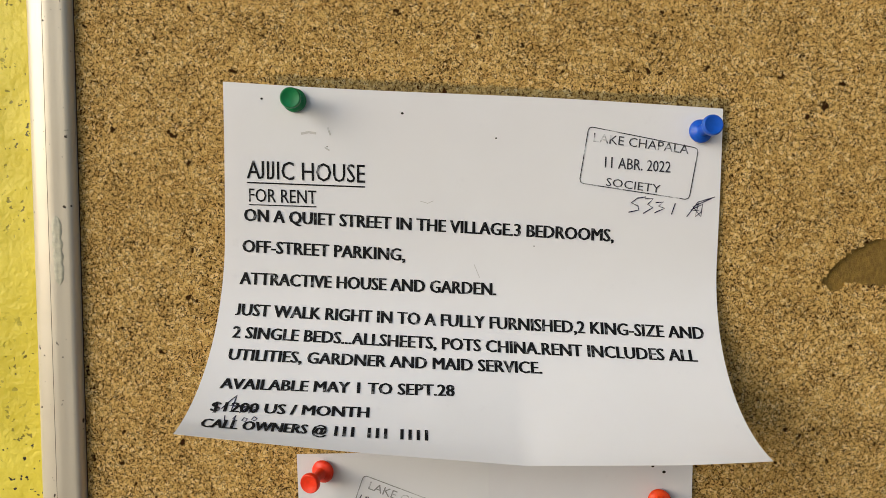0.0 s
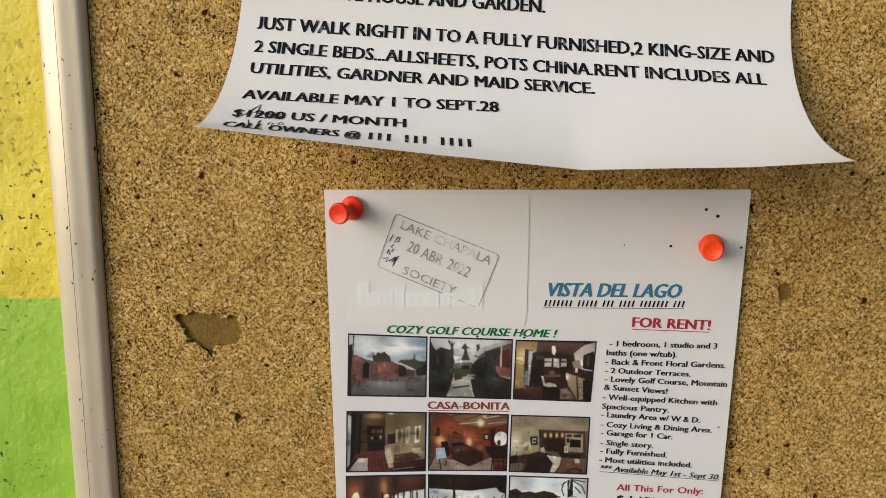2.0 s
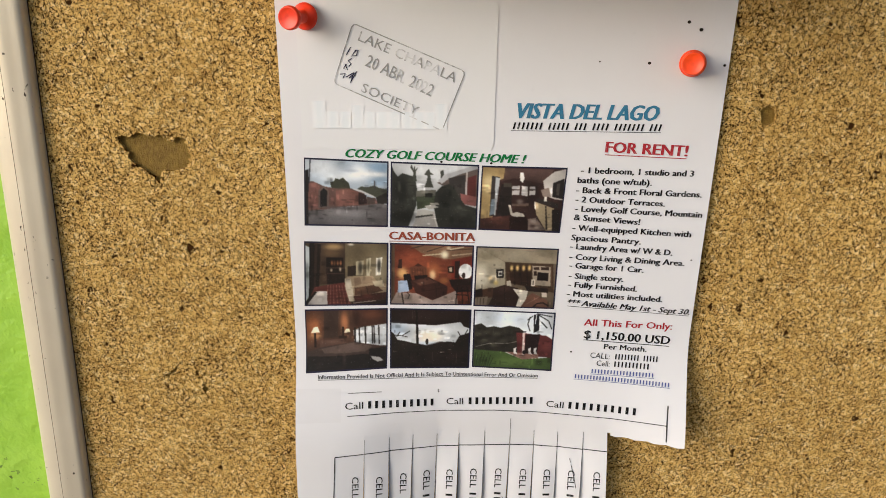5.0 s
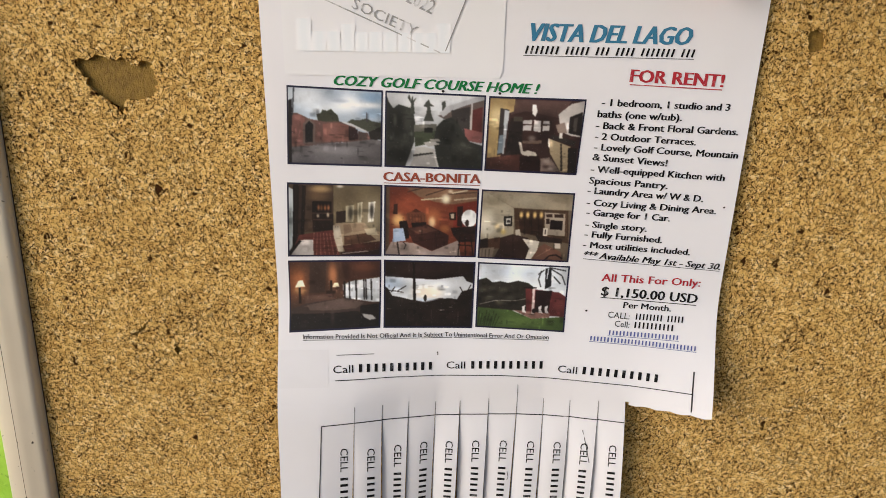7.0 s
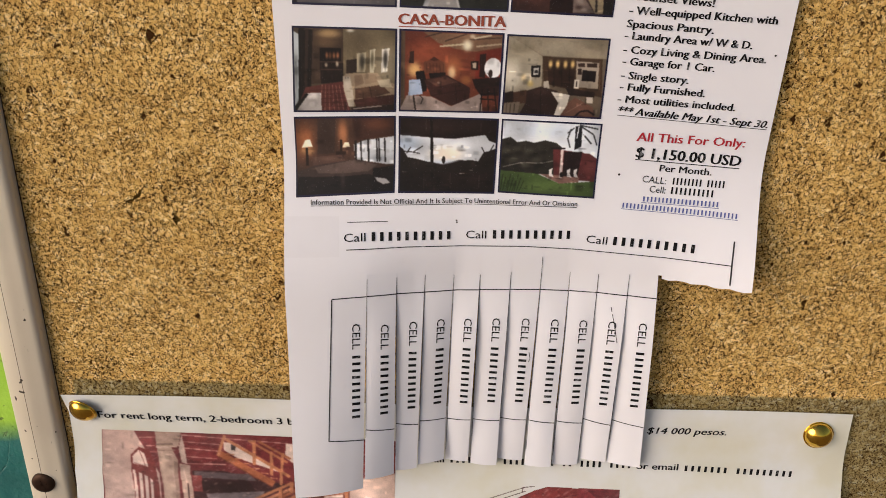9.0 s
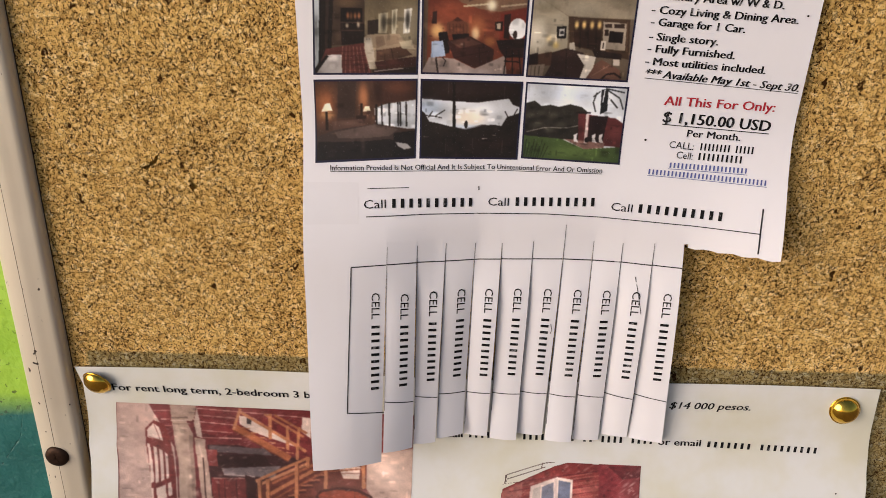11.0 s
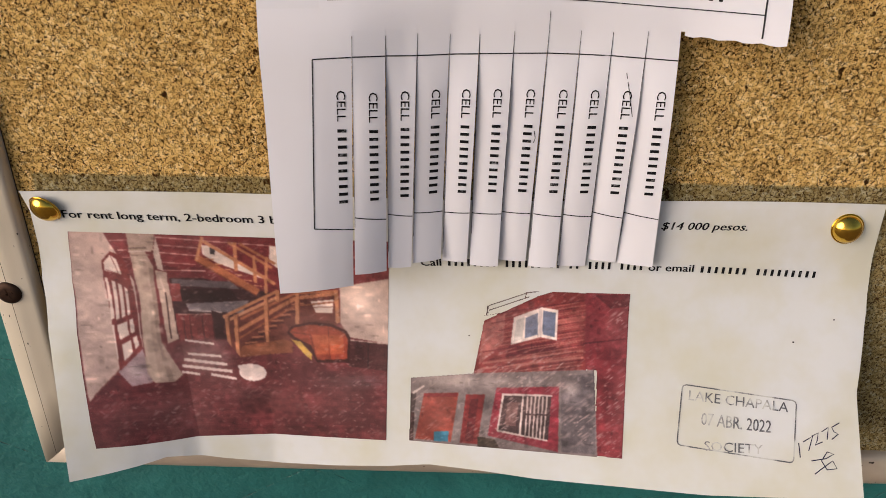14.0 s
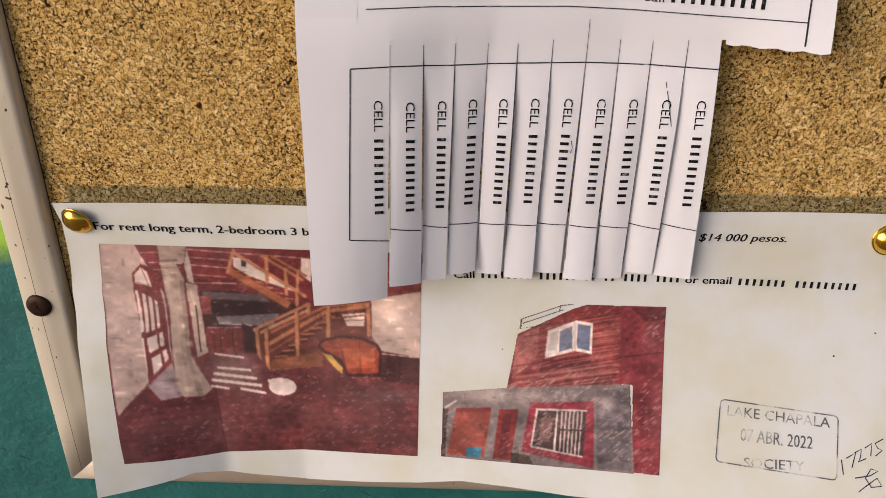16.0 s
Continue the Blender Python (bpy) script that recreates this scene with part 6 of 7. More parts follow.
pic.fill((232, 224, 216), (0.414, 0.046), (0.462, 0.055), (0.529, 0.121), (0.612, 0.215), (0.515, 0.167), (0.458, 0.136), (0.416, 0.095))
pic.fill((232, 224, 216), (0.626, 0.041), (0.66, 0.044), (0.655, 0.161), (0.624, 0.126))
pic.fill((60, 58, 66), (0.439, 0.056), (0.457, 0.066), (0.453, 0.094), (0.44, 0.091))
pic.fill((104, 54, 46), (0.458, 0.567), (0.483, 0.413), (0.641, 0.294), (0.841, 0.266), (0.838, 0.424), (0.683, 0.534), (0.682, 0.573), (0.511, 0.606))
pic.line((176, 116, 84), 0.0046, (0.524, 0.532), (0.565, 0.526))
pic.line((66, 36, 34), 0.0046, (0.523, 0.545), (0.565, 0.538))
pic.line((176, 116, 84), 0.0046, (0.548, 0.504), (0.589, 0.497))
pic.line((66, 36, 34), 0.0046, (0.547, 0.517), (0.588, 0.51))
pic.line((176, 116, 84), 0.0046, (0.571, 0.476), (0.612, 0.469))
pic.line((66, 36, 34), 0.0046, (0.571, 0.489), (0.612, 0.482))
pic.line((176, 116, 84), 0.0046, (0.595, 0.448), (0.636, 0.441))
pic.line((66, 36, 34), 0.0046, (0.595, 0.46), (0.636, 0.453))
pic.line((176, 116, 84), 0.0046, (0.618, 0.42), (0.659, 0.413))
pic.line((66, 36, 34), 0.0046, (0.618, 0.432), (0.659, 0.425))
pic.line((176, 116, 84), 0.0046, (0.642, 0.391), (0.682, 0.384))
pic.line((66, 36, 34), 0.0046, (0.641, 0.404), (0.682, 0.397))
pic.line((176, 116, 84), 0.0046, (0.665, 0.363), (0.705, 0.356))
pic.line((66, 36, 34), 0.0046, (0.665, 0.376), (0.705, 0.368))
pic.line((176, 116, 84), 0.0046, (0.688, 0.335), (0.728, 0.327))
pic.line((66, 36, 34), 0.0046, (0.688, 0.347), (0.728, 0.34))
pic.fill((226, 216, 206), (0.749, 0.317), (0.824, 0.305), (0.819, 0.373), (0.765, 0.372))
pic.line((120, 60, 50), 0.0023, (0.746, 0.347), (0.824, 0.341))
pic.fill((136, 80, 54), (0.497, 0.604), (0.514, 0.546), (0.655, 0.508), (0.683, 0.519), (0.68, 0.573), (0.585, 0.589))
pic.soft((176, 118, 84), (0.586, 0.559), 0.046, 0.014, 0.5)
pic.line((170, 102, 66), 0.0229, (0.395, 0.109), (0.584, 0.279))
pic.line((116, 64, 46), 0.0046, (0.394, 0.133), (0.577, 0.296))
pic.line((198, 134, 92), 0.0115, (0.421, 0.028), (0.64, 0.236))
pic.line((186, 122, 84), 0.0092, (0.497, 0.03), (0.632, 0.154))
pic.line((176, 112, 76), 0.0092, (0.532, 0.033), (0.642, 0.133))
pic.line((198, 134, 92), 0.0103, (0.518, 0.029), (0.518, 0.174))
pic.line((198, 134, 92), 0.0103, (0.616, 0.098), (0.608, 0.285))
pic.line((198, 134, 92), 0.0103, (0.418, 0.007), (0.394, 0.13))
pic.line((198, 134, 92), 0.0103, (0.576, 0.092), (0.578, 0.233))
pic.line((206, 150, 108), 0.0034, (0.425, 0.115), (0.45, 0.119))
pic.line((206, 150, 108), 0.0034, (0.454, 0.141), (0.479, 0.144))
pic.line((206, 150, 108), 0.0034, (0.483, 0.167), (0.508, 0.17))
pic.line((206, 150, 108), 0.0034, (0.512, 0.193), (0.538, 0.196))
pic.line((206, 150, 108), 0.0034, (0.542, 0.219), (0.567, 0.222))
pic.line((206, 150, 108), 0.0034, (0.571, 0.245), (0.597, 0.248))
pic.line((198, 134, 92), 0.0103, (0.462, 0.406), (0.646, 0.271))
pic.line((214, 152, 110), 0.0103, (0.473, 0.423), (0.647, 0.299))
pic.line((186, 122, 84), 0.0126, (0.499, 0.479), (0.702, 0.303), (0.839, 0.273))
pic.line((170, 104, 70), 0.0092, (0.518, 0.413), (0.64, 0.324))
pic.line((176, 110, 74), 0.0092, (0.64, 0.324), (0.702, 0.278), (0.839, 0.262))
pic.line((150, 88, 60), 0.0057, (0.505, 0.511), (0.699, 0.342), (0.829, 0.316))
pic.line((198, 134, 92), 0.0126, (0.474, 0.399), (0.472, 0.563))
pic.line((120, 68, 48), 0.0029, (0.481, 0.399), (0.479, 0.563))
pic.line((198, 134, 92), 0.0126, (0.504, 0.392), (0.497, 0.604))
pic.line((120, 68, 48), 0.0029, (0.511, 0.392), (0.504, 0.604))
pic.line((198, 134, 92), 0.0126, (0.605, 0.303), (0.6, 0.526))
pic.line((120, 68, 48), 0.0029, (0.612, 0.303), (0.607, 0.526))
pic.line((198, 134, 92), 0.0126, (0.707, 0.278), (0.703, 0.431))
pic.line((120, 68, 48), 0.0029, (0.714, 0.278), (0.71, 0.431))
pic.line((198, 134, 92), 0.0126, (0.832, 0.262), (0.836, 0.42))
pic.line((120, 68, 48), 0.0029, (0.839, 0.262), (0.843, 0.42))
pic.line((198, 134, 92), 0.0126, (0.646, 0.264), (0.642, 0.321))
pic.line((120, 68, 48), 0.0029, (0.653, 0.264), (0.649, 0.321))
pic.fill((206, 190, 178), (0.843, 0.239), (1.002, 0.192), (1.004, 0.515), (0.876, 0.488), (0.845, 0.42))
pic.soft((224, 212, 202), (0.935, 0.337), 0.057, 0.085, 0.6)
pic.soft((182, 164, 154), (0.864, 0.445), 0.023, 0.034, 0.5)
pic.fill((104, 46, 50), (0.007, 0.791), (0.119, 0.649), (0.212, 0.72), (0.31, 0.522), (0.462, 0.514), (0.505, 0.606), (0.682, 0.573), (0.754, 0.616), (1.004, 0.649), (1.0, 1.007), (-0.003, 1.005))
pic.fill((70, 36, 37), (0.874, 0.503), (1.003, 0.515), (1.001, 0.649), (0.869, 0.632))
pic.line((206, 186, 178), 0.0034, (0.876, 0.501), (1.001, 0.515))
pic.line((46, 26, 28), 0.0034, (0.936, 0.51), (0.935, 0.637))
pic.fill((58, 28, 26), (0.667, 0.473), (0.685, 0.441), (0.745, 0.418), (0.816, 0.424), (0.864, 0.456), (0.876, 0.488), (0.872, 0.614), (0.762, 0.62), (0.736, 0.552), (0.679, 0.498))
pic.fill((146, 60, 40), (0.677, 0.47), (0.692, 0.448), (0.747, 0.431), (0.814, 0.438), (0.857, 0.467), (0.868, 0.496), (0.864, 0.596), (0.764, 0.606), (0.746, 0.534), (0.696, 0.498))
pic.fill((170, 82, 50), (0.749, 0.481), (0.852, 0.478), (0.854, 0.571), (0.76, 0.579))
pic.line((96, 42, 32), 0.0029, (0.684, 0.473), (0.744, 0.481), (0.759, 0.598))
pic.line((92, 40, 32), 0.0023, (0.804, 0.445), (0.806, 0.599))
pic.soft((196, 110, 72), (0.81, 0.513), 0.034, 0.02, 0.5)
pic.fill((216, 180, 70), (0.681, 0.509), (0.71, 0.516), (0.746, 0.577), (0.744, 0.609), (0.721, 0.58))
pic.soft((156, 124, 126), (0.39, 0.604), 0.086, 0.078, 0.75)
pic.soft((140, 104, 108), (0.418, 0.531), 0.057, 0.024, 0.6)
pic.soft((84, 52, 56), (0.778, 0.713), 0.103, 0.044, 0.5)
pic.soft((134, 112, 122), (0.925, 0.705), 0.069, 0.034, 0.45)
pic.soft((128, 76, 76), (0.677, 0.835), 0.137, 0.061, 0.3)
pic.soft((86, 34, 38), (0.163, 0.891), 0.126, 0.057, 0.5)
pic.soft((136, 92, 94), (0.53, 0.779), 0.103, 0.041, 0.3)
pic.line((232, 222, 218), 0.0069, (0.328, 0.52), (0.422, 0.537))
pic.line((232, 222, 218), 0.008, (0.33, 0.586), (0.439, 0.598))
pic.line((232, 222, 218), 0.0103, (0.314, 0.614), (0.455, 0.639))
pic.line((232, 222, 218), 0.0103, (0.305, 0.645), (0.47, 0.674))
pic.line((232, 222, 218), 0.008, (0.301, 0.674), (0.359, 0.688))
pic.line((232, 222, 218), 0.0092, (0.396, 0.688), (0.48, 0.711))
pic.line((97, 43, 47), 0.0023, (0.036, 0.767), (0.992, 0.663))
pic.line((116, 56, 60), 0.0023, (0.038, 0.781), (0.992, 0.684))
pic.line((97, 43, 47), 0.0023, (0.041, 0.795), (0.993, 0.705))
pic.line((116, 56, 60), 0.0023, (0.043, 0.809), (0.993, 0.725))
pic.line((97, 43, 47), 0.0023, (0.046, 0.822), (0.993, 0.746))
pic.line((116, 56, 60), 0.0023, (0.048, 0.836), (0.993, 0.767))
pic.line((97, 43, 47), 0.0023, (0.051, 0.85), (0.994, 0.788))
pic.line((116, 56, 60), 0.0023, (0.054, 0.863), (0.994, 0.809))
pic.line((97, 43, 47), 0.0023, (0.056, 0.877), (0.994, 0.83))
pic.line((116, 56, 60), 0.0023, (0.059, 0.891), (0.994, 0.85))
pic.line((97, 43, 47), 0.0023, (0.061, 0.905), (0.995, 0.871))
pic.line((116, 56, 60), 0.0023, (0.064, 0.919), (0.995, 0.892))
pic.line((97, 43, 47), 0.0023, (0.067, 0.932), (0.995, 0.913))
pic.line((116, 56, 60), 0.0023, (0.069, 0.946), (0.995, 0.934))
pic.line((97, 43, 47), 0.0023, (0.072, 0.96), (0.996, 0.955))
pic.line((116, 56, 60), 0.0023, (0.074, 0.974), (0.996, 0.975))
pic.oval((232, 224, 220), (0.538, 0.68), 0.047, 0.044)
pic.fill((226, 216, 212), (0.488, 0.644), (0.535, 0.634), (0.527, 0.726), (0.507, 0.711))
pic.fill((160, 142, 150), (0.109, 0.656), (0.194, 0.555), (0.208, 0.713), (0.144, 0.727))
pic.soft((206, 198, 202), (0.161, 0.658), 0.027, 0.034, 0.6)
pic.fill((180, 164, 150), (0.18, -0.008), (0.269, -0.003), (0.262, 0.08), (0.236, 0.091), (0.259, 0.167), (0.258, 0.305), (0.256, 0.53), (0.303, 0.687), (0.276, 0.717), (0.215, 0.72), (0.196, 0.671), (0.204, 0.305), (0.187, 0.099))
pic.fill((196, 182, 166), (0.198, 0.116), (0.225, 0.115), (0.234, 0.305), (0.227, 0.53), (0.232, 0.713), (0.21, 0.713), (0.2, 0.65), (0.206, 0.305))
pic.fill((150, 134, 122), (0.245, 0.167), (0.257, 0.175), (0.258, 0.305), (0.255, 0.547), (0.274, 0.714), (0.257, 0.717), (0.244, 0.53))
pic.line((128, 112, 102), 0.0057, (0.182, 0.075), (0.242, 0.07))
pic.line((210, 198, 184), 0.0046, (0.183, 0.092), (0.255, 0.084))
pic.line((140, 124, 112), 0.0034, (0.189, 0.109), (0.249, 0.105))
pic.soft((212, 202, 188), (0.216, 0.15), 0.01, 0.017, 0.5)
pic.soft((138, 122, 112), (0.226, 0.19), 0.01, 0.017, 0.5)
pic.soft((212, 202, 188), (0.237, 0.229), 0.01, 0.017, 0.5)
pic.soft((138, 122, 112), (0.226, 0.269), 0.01, 0.017, 0.5)
pic.soft((212, 202, 188), (0.237, 0.309), 0.01, 0.017, 0.5)
pic.soft((138, 122, 112), (0.247, 0.348), 0.01, 0.017, 0.5)
pic.soft((212, 202, 188), (0.236, 0.388), 0.01, 0.017, 0.5)
pic.soft((138, 122, 112), (0.247, 0.428), 0.01, 0.017, 0.5)
pic.soft((212, 202, 188), (0.258, 0.468), 0.01, 0.017, 0.5)
pic.soft((138, 122, 112), (0.247, 0.508), 0.01, 0.017, 0.5)
pic.soft((212, 202, 188), (0.257, 0.547), 0.01, 0.017, 0.5)
pic.soft((138, 122, 112), (0.268, 0.587), 0.01, 0.017, 0.5)
pic.soft((212, 202, 188), (0.257, 0.627), 0.01, 0.017, 0.5)
pic.soft((138, 122, 112), (0.268, 0.667), 0.01, 0.017, 0.5)
pic.fill((188, 172, 158), (0.263, 0.181), (0.298, 0.19), (0.31, 0.513), (0.275, 0.534), (0.267, 0.305))
pic.line((70, 46, 46), 0.0046, (0.287, 0.288), (0.288, 0.513))
pic.line((210, 196, 184), 0.0057, (0.275, 0.201), (0.285, 0.288))
pic.fill((206, 194, 184), (0.271, 0.011), (0.279, 0.063), (0.289, 0.184), (0.27, 0.175), (0.261, 0.098))
pic.fill((122, 50, 50), (0.096, 0.142), (0.125, 0.093), (0.161, 0.113), (0.182, 0.202), (0.19, 0.306), (0.194, 0.555), (0.116, 0.653), (0.113, 0.478), (0.1, 0.238))
pic.fill((232, 222, 214), (0.102, 0.148), (0.124, 0.11), (0.143, 0.131), (0.157, 0.206), (0.104, 0.189))
pic.fill((232, 222, 214), (0.104, 0.22), (0.113, 0.225), (0.12, 0.412), (0.109, 0.419))
pic.fill((232, 222, 214), (0.123, 0.234), (0.135, 0.242), (0.135, 0.412), (0.125, 0.419))
pic.fill((232, 222, 214), (0.143, 0.249), (0.154, 0.258), (0.153, 0.402), (0.142, 0.411))
pic.fill((232, 222, 214), (0.161, 0.264), (0.169, 0.275), (0.169, 0.392), (0.161, 0.399))
pic.fill((232, 222, 214), (0.125, 0.443), (0.157, 0.426), (0.16, 0.488), (0.13, 0.512))
pic.fill((232, 222, 214), (0.165, 0.419), (0.176, 0.412), (0.179, 0.474), (0.166, 0.485))
pic.fill((232, 222, 214), (0.133, 0.533), (0.162, 0.512), (0.163, 0.571), (0.134, 0.608))
pic.fill((232, 222, 214), (0.17, 0.502), (0.182, 0.492), (0.186, 0.536), (0.171, 0.557))
pic.fill((232, 222, 214), (0.111, 0.443), (0.118, 0.443), (0.118, 0.598), (0.113, 0.601))
pic.line((150, 80, 78), 0.0023, (0.126, 0.114), (0.147, 0.203))
pic.line((150, 80, 78), 0.0023, (0.107, 0.183), (0.159, 0.209))
pic.line((120, 60, 58), 0.0029, (0.023, 0.767), (0.114, 0.649))
pic.lay(notice_c, "faded photograph of a hall with a wooden stair", [(14.7, 20.22), (166.7, 22.92), (158.06, 127.22), (11.02, 128.34)], 0.22, False, .55, ((20, 28, 46, 71, 93, 118, 128), (0, -2, -5.6, -6, -4.2, -1.6, 0)))
pic = Photo(380, 290, None)
pic.fill((140, 56, 56), (0.296, 0.53), (0.337, 0.193), (0.578, 0.028), (0.644, -0.003), (0.803, 0.001), (0.819, 0.513), (0.297, 0.565))
pic.fill((138, 50, 58), (0.793, -0.002), (1.0, -0.0), (1.0, 1.0), (0.876, 0.994), (0.863, 0.475), (0.813, 0.472))
pic.fill((96, 34, 40), (0.839, 0.014), (1.0, -0.0), (0.998, 0.077), (0.914, 0.095))
pic.fill((166, 98, 92), (0.332, 0.214), (0.434, 0.146), (0.429, 0.329), (0.319, 0.478))
pic.fill((160, 84, 78), (0.666, 0.177), (0.8, 0.121), (0.802, 0.17), (0.673, 0.232))
pic.fill((176, 108, 100), (0.339, 0.455), (0.799, 0.349), (0.799, 0.363), (0.334, 0.47))
pic.fill((176, 108, 100), (0.33, 0.492), (0.8, 0.391), (0.8, 0.404), (0.325, 0.506))
pic.fill((112, 36, 44), (0.453, 0.349), (0.67, 0.309), (0.673, 0.371), (0.442, 0.413))
pic.fill((96, 32, 38), (0.797, 0.308), (0.991, 0.27), (0.991, 0.277), (0.797, 0.318))
for k in range(34):
    y0 = .05 + k * .0152
    left = .335 + .035 * ((k * 7) % 5)
    pic.line((176, 104, 94) if k % 3 else (104, 38, 44), .0045, (left, y0 + .115), (.56, y0 + .055), (.80 - .03 * (k % 2), y0 - .004))
pic.fill((130, 126, 127), (0.003, 0.581), (0.302, 0.529), (0.853, 0.469), (0.886, 1.003), (0.006, 1.01))
pic.fill((108, 106, 112), (0.703, 0.521), (0.854, 0.49), (0.876, 0.984), (0.72, 0.989))
pic.fill((70, 64, 64), (0.004, 0.684), (0.034, 0.681), (0.025, 0.793), (0.003, 0.817))
pic.fill((70, 50, 50), (0.006, 0.81), (0.025, 0.808), (0.022, 1.008), (0.0, 1.004))
pic.fill((232, 228, 222), (0.473, 0.168), (0.599, 0.099), (0.676, 0.113), (0.675, 0.301), (0.598, 0.285), (0.463, 0.341))
pic.fill((196, 200, 196), (0.487, 0.185), (0.522, 0.162), (0.516, 0.303), (0.476, 0.32))
pic.fill((112, 130, 158), (0.527, 0.169), (0.582, 0.135), (0.587, 0.268), (0.527, 0.296))
pic.fill((96, 116, 146), (0.607, 0.12), (0.664, 0.131), (0.664, 0.281), (0.608, 0.267))
pic.fill((206, 202, 200), (0.586, 0.11), (0.602, 0.106), (0.603, 0.284), (0.593, 0.282))
pic.fill((158, 52, 68), (0.407, 0.614), (0.695, 0.584), (0.705, 0.991), (0.374, 0.923))
pic.fill((72, 58, 60), (0.442, 0.657), (0.662, 0.646), (0.656, 0.92), (0.42, 0.889))
pic.fill((120, 92, 90), (0.462, 0.701), (0.514, 0.696), (0.503, 0.852), (0.451, 0.844))
pic.fill((226, 220, 216), (0.434, 0.647), (0.667, 0.638), (0.667, 0.649), (0.434, 0.661))
pic.fill((226, 220, 216), (0.434, 0.654), (0.445, 0.653), (0.423, 0.889), (0.415, 0.886))
pic.fill((226, 220, 216), (0.528, 0.653), (0.536, 0.653), (0.529, 0.906), (0.518, 0.904))
pic.fill((226, 220, 216), (0.417, 0.879), (0.526, 0.899), (0.653, 0.921), (0.654, 0.931), (0.418, 0.893))
pic.fill((214, 206, 202), (0.549, 0.658), (0.557, 0.658), (0.552, 0.914), (0.546, 0.915))
pic.fill((214, 206, 202), (0.567, 0.657), (0.575, 0.656), (0.569, 0.916), (0.563, 0.916))
pic.fill((214, 206, 202), (0.585, 0.655), (0.593, 0.655), (0.587, 0.917), (0.58, 0.918))
pic.fill((214, 206, 202), (0.603, 0.654), (0.611, 0.653), (0.604, 0.919), (0.597, 0.92))
pic.fill((214, 206, 202), (0.621, 0.653), (0.629, 0.652), (0.621, 0.921), (0.614, 0.921))
pic.fill((214, 206, 202), (0.639, 0.651), (0.647, 0.65), (0.638, 0.922), (0.632, 0.923))
pic.fill((60, 46, 48), (0.542, 0.764), (0.661, 0.76), (0.661, 0.771), (0.542, 0.775))
pic.fill((164, 72, 58), (0.069, 0.678), (0.231, 0.66), (0.201, 0.986), (0.03, 0.985))
pic.fill((132, 42, 44), (0.069, 0.678), (0.231, 0.66), (0.226, 0.686), (0.067, 0.704))
pic.fill((140, 52, 52), (0.266, 0.668), (0.355, 0.661), (0.327, 0.985), (0.244, 0.985))
pic.fill((112, 44, 48), (0.288, 0.695), (0.325, 0.692), (0.305, 0.967), (0.268, 0.971))
pic.fill((44, 130, 166), (0.12, 0.926), (0.191, 0.914), (0.187, 0.984), (0.121, 0.989))
pic.fill((60, 54, 44), (0.326, 0.935), (0.406, 0.941), (0.434, 1.001), (0.328, 1.0))
for way in (((.345, .165), (.355, .10), (.53, .01), (.60, -.005)), ((.355, .13), (.54, .035)), ((.52, .05), (.525, .005)), ((.352, .15), (.35, .10))):
    pic.line((120, 108, 104), .0075, *way)
pic.soft((196, 192, 186), (0.183, 0.589), 0.133, 0.043, 0.6)
pic.soft((190, 186, 182), (0.447, 0.568), 0.155, 0.025, 0.5)
pic.soft((190, 188, 186), (0.756, 0.586), 0.036, 0.048, 0.6)
pic.soft((112, 110, 116), (0.789, 0.789), 0.04, 0.103, 0.4)
pic.soft((180, 176, 172), (0.37, 0.602), 0.026, 0.022, 0.5)
pic.soft((176, 92, 88), (0.767, 0.172), 0.04, 0.082, 0.4)
pic.soft((172, 96, 92), (0.387, 0.296), 0.046, 0.085, 0.4)
pic.soft((110, 40, 46), (0.934, 0.64), 0.034, 0.202, 0.4)
pic.soft((178, 106, 104), (0.919, 0.199), 0.034, 0.068, 0.3)
pic.soft((150, 58, 48), (0.107, 0.785), 0.038, 0.073, 0.4)
pic.soft((120, 100, 96), (0.453, 0.751), 0.026, 0.05, 0.4)
pic.fill((232, 230, 226), (0.012, 0.676), (0.066, 0.627), (0.071, 0.634), (0.018, 0.69))
pic.lay(notice_c, "faded photograph of a red brick house", [(176.03, 47.59), (285.38, 48.77), (280.98, 130.15), (170.14, 126.49)], 0.2, False)
# cut strips: number, rule and the cut that runs above each
for k, strip in enumerate([notice_b] + tabs):
    if k == 0:
        x0, x1, v0, v1 = 30.0, 28.9, 244.4, 292.6
    else:
        j = k - 1
        v0, v1 = 245.2, 292.0
        x0, x1 = ((tab_side(j, 0, v) + tab_side(j, 1, v)) / 2 for v in (v0, v1))
        stroke(strip, .45, ink_rule, (tab_side(j, 0, TAB_RULE[j]) + .1, TAB_RULE[j]), (tab_side(j, 1, TAB_RULE_END[j]) - .1, TAB_RULE_END[j]), name="rule")
        stroke(strip, .5, ink_rule, (tab_side(j, 0, 231) + .05, HEAD_RULE[j]), (tab_side(j, 1, 231) - .05, HEAD_RULE[j + 1]), name="rule")
        if k == 7:
            stroke(notice_b, .2, ink_rule, (TAB_TOP[j] + .2, 214.5), (TAB_TOP[j] + .2, CUT * 1000 - .1), name="cut")
        foot = TAB_LONG[j] - 2 - dice.uniform(0, 20)
        stroke(strip, .2, ink_rule, (TAB_TOP[j] + .2, CUT * 1000 + .2 + (dice.uniform(0, 2) if k != 7 else 0)), (tab_side(j, 0, foot) + .2, foot), name="cut_edge")
    along = lambda f: (x0 + (x1 - x0) * f, v0 + (v1 - v0) * f)
    words(strip, "CELL", along(0), along(.257), 3.8, ink_black, weight=.006)
    bars(strip, "xxxxxxxxxx", along(.303), along(1), 3.8, ink_black)

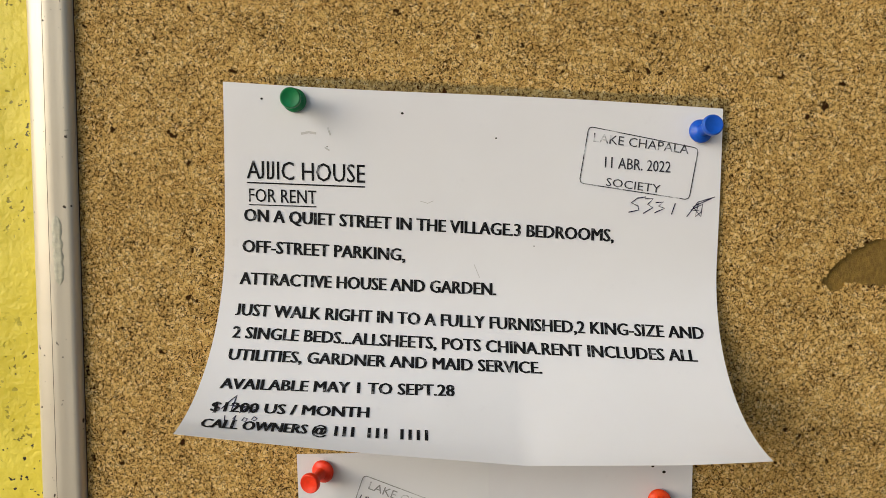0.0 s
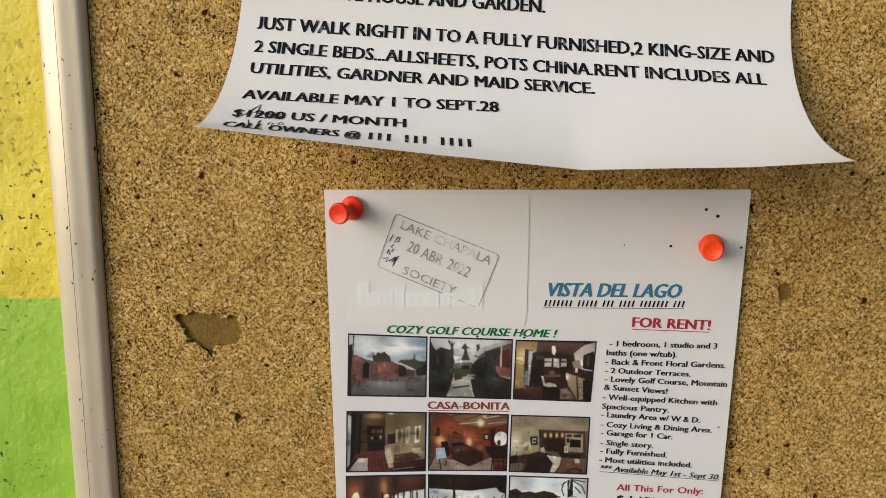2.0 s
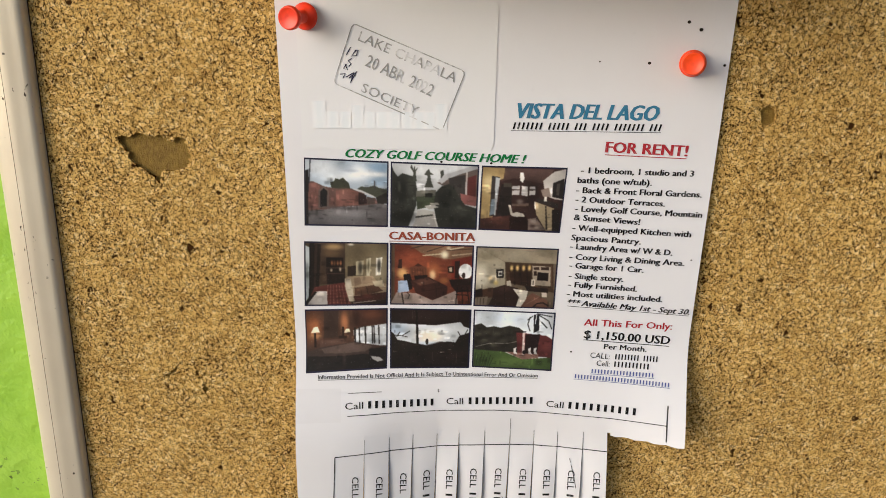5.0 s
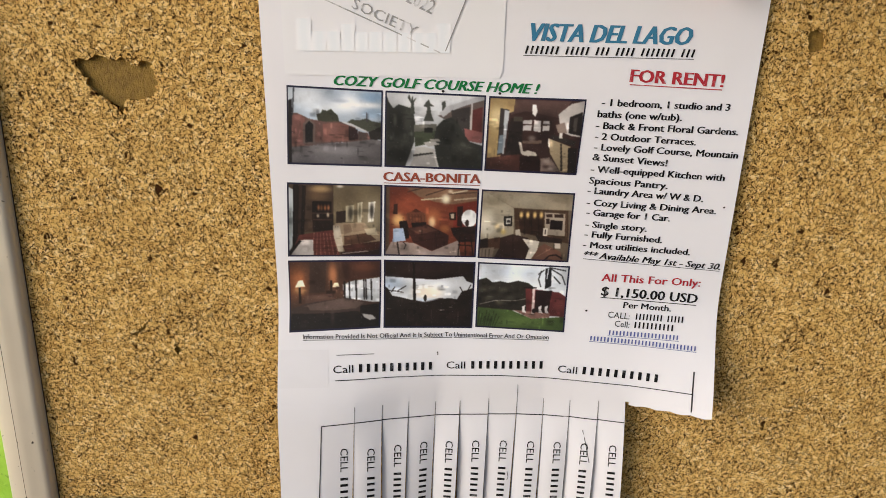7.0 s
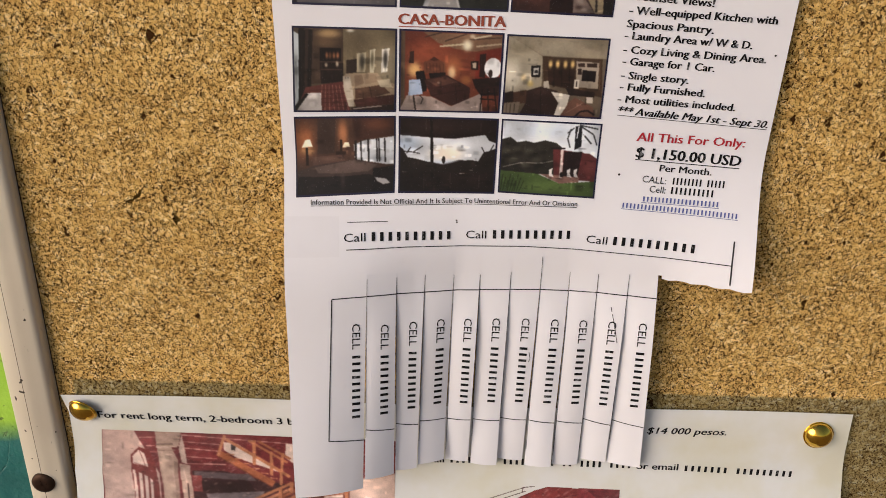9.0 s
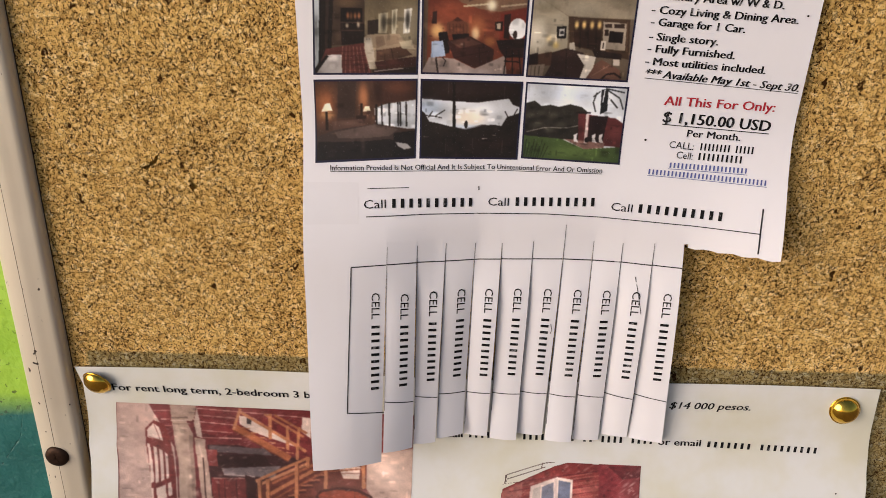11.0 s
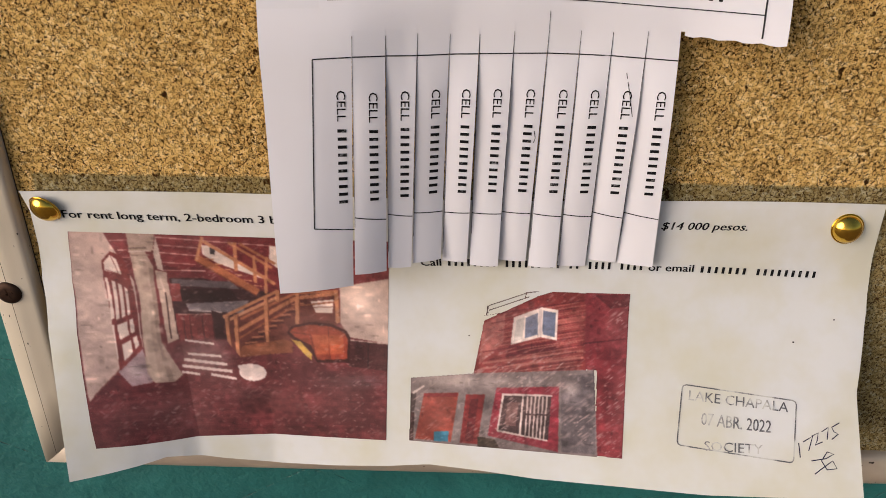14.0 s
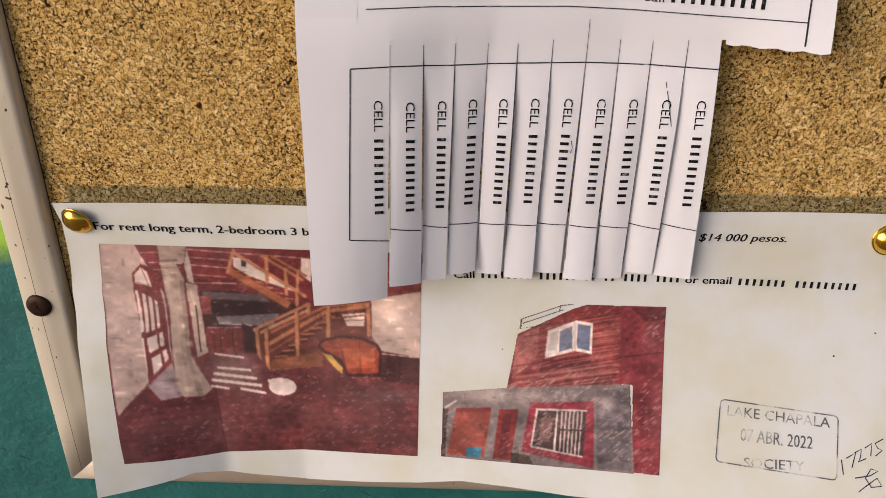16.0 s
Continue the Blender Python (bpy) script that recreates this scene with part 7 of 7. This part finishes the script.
# stray pen marks on two of the strips
stroke(tabs[8], .3, ink_rule, (152.6, 238.0), (153.2, 240.4), name="pen_mark")
stroke(tabs[8], .3, ink_rule, (153.6, 241.6), (155.0, 246.5), (157.4, 256.0), name="pen_mark")
stroke(tabs[5], .3, ink_rule, (115.4, 263.0), (116.1, 266.2), (115.5, 268.2), name="pen_mark")

# clear tape over the flyer's edge


def tape_form(u, v):
    return tuple(lifted(sheet_b, u, v, .00009))


paper("tape", tape_form, .0004, .0245, .1965, .2135, 14, 6, tape_mat, notice_b.top, "strip of dull clear tape", thick=.00003)

# print on the card's back that shows through, mirrored and blurred
GHOST = [((x, 60.5 - h), (x, 60.5)) for x, h in ((18.5, 13), (25, 8), (31, 8), (37, 11), (43, 8), (48.5, 8), (55, 8), (61, 8), (67, 8), (72.5, 8), (77.5, 12))]
for pts in GHOST:
    for k in (4, 3, 2, 1, 0):
        verts, faces = ribbon(notice_b, 2.0 + k * 1.1, list(pts), INK + .00031 + (4 - k) * .000003)
        flat_part("show_through", verts, faces, ghost_mats[k], notice_b.top)


# ---------- pins ----------
def push_pin(label, colour, base, head):
    """A plastic push pin whose foot stands at base and whose grip points to head."""
    way = (Vector(head) - Vector(base)).normalized()
    top = empty("push_pin", label, "push pin", base, "push pins on the board")
    turn = way.to_track_quat("Z", "Y").to_matrix().to_4x4()
    m = make_plastic("pin plastic", colour)
    flange = part("flange", lathe([(0, -.0012), (.0050, -.0012), (.0058, -.0008), (.0062, .0002), (.0060, .0012), (.0050, .0020), (.0034, .0026), (.0030, .0032)]), m, top)
    grip = part("grip", lathe([(.0030, .0030), (.0026, .0055), (.0026, .0090), (.0030, .0112), (.0044, .0127), (.0052, .0138), (.0053, .0152), (.0050, .0163), (.0046, .0167), (.0043, .0165), (0, .0166)]), m, top)
    needle = part("needle", lathe([(.0005, -.001), (.0005, -.0050), (0, -.0075)], 10), steel_mat, top, "thin steel needle")
    for o in (flange, grip, needle):
        o.data.transform(turn)
    return top


push_pin("green plastic push pin through the notice's upper edge", srgb(10, 125, 70), (-.0830, -.0036, 1.6688), (-.0816, -.022, 1.6677))
push_pin("blue plastic push pin, leaning, at the notice's corner", srgb(15, 85, 195), (.1290, -.0036, 1.6530), (.1300, -.022, 1.6550))
push_pin("red plastic push pin, leaning, at the flyer's corner", srgb(240, 58, 22), (-.0697, -.0036, 1.4710), (-.0752, -.022, 1.4698))
push_pin("orange-red plastic push pin, standing straight, in the flyer", srgb(252, 74, 10), (.1117, -.0036, 1.4557), (.1059, -.022, 1.4563))


def thumbtack(label, at, tip):
    top = empty("thumbtack", label, "thumbtack", at, "brass tacks on the poster")
    turn = Vector(tip).to_track_quat("Z", "Y").to_matrix().to_4x4()
    dome = part("dome", lathe([(.0062, 0), (.0063, .0004), (.0058, .0014), (.0046, .0027), (.0030, .0036), (.0014, .0041), (0, .0042)], 36), brass_mat, top)
    rim = part("rim", lathe([(.0066, -.0003), (.0067, .0002), (.0062, .0004), (.0058, -.0003)], 36), brass_mat, top)
    spike = part("spike", lathe([(.0006, .0002), (.0006, -.006), (0, -.008)], 10), steel_mat, top, "steel spike")
    for o in (dome, rim, spike):
        o.data.transform(turn @ Matrix.Diagonal((1.12, 1.12, 1.12, 1)))
    return top


thumbtack("domed brass thumbtack in the poster, beside the frame", (-.1866, -.0030, 1.1708), (-.25, -1, -.4))
thumbtack("domed brass thumbtack in the poster's far corner", (.1865, -.0034, 1.1735), (-.05, -1, .1))
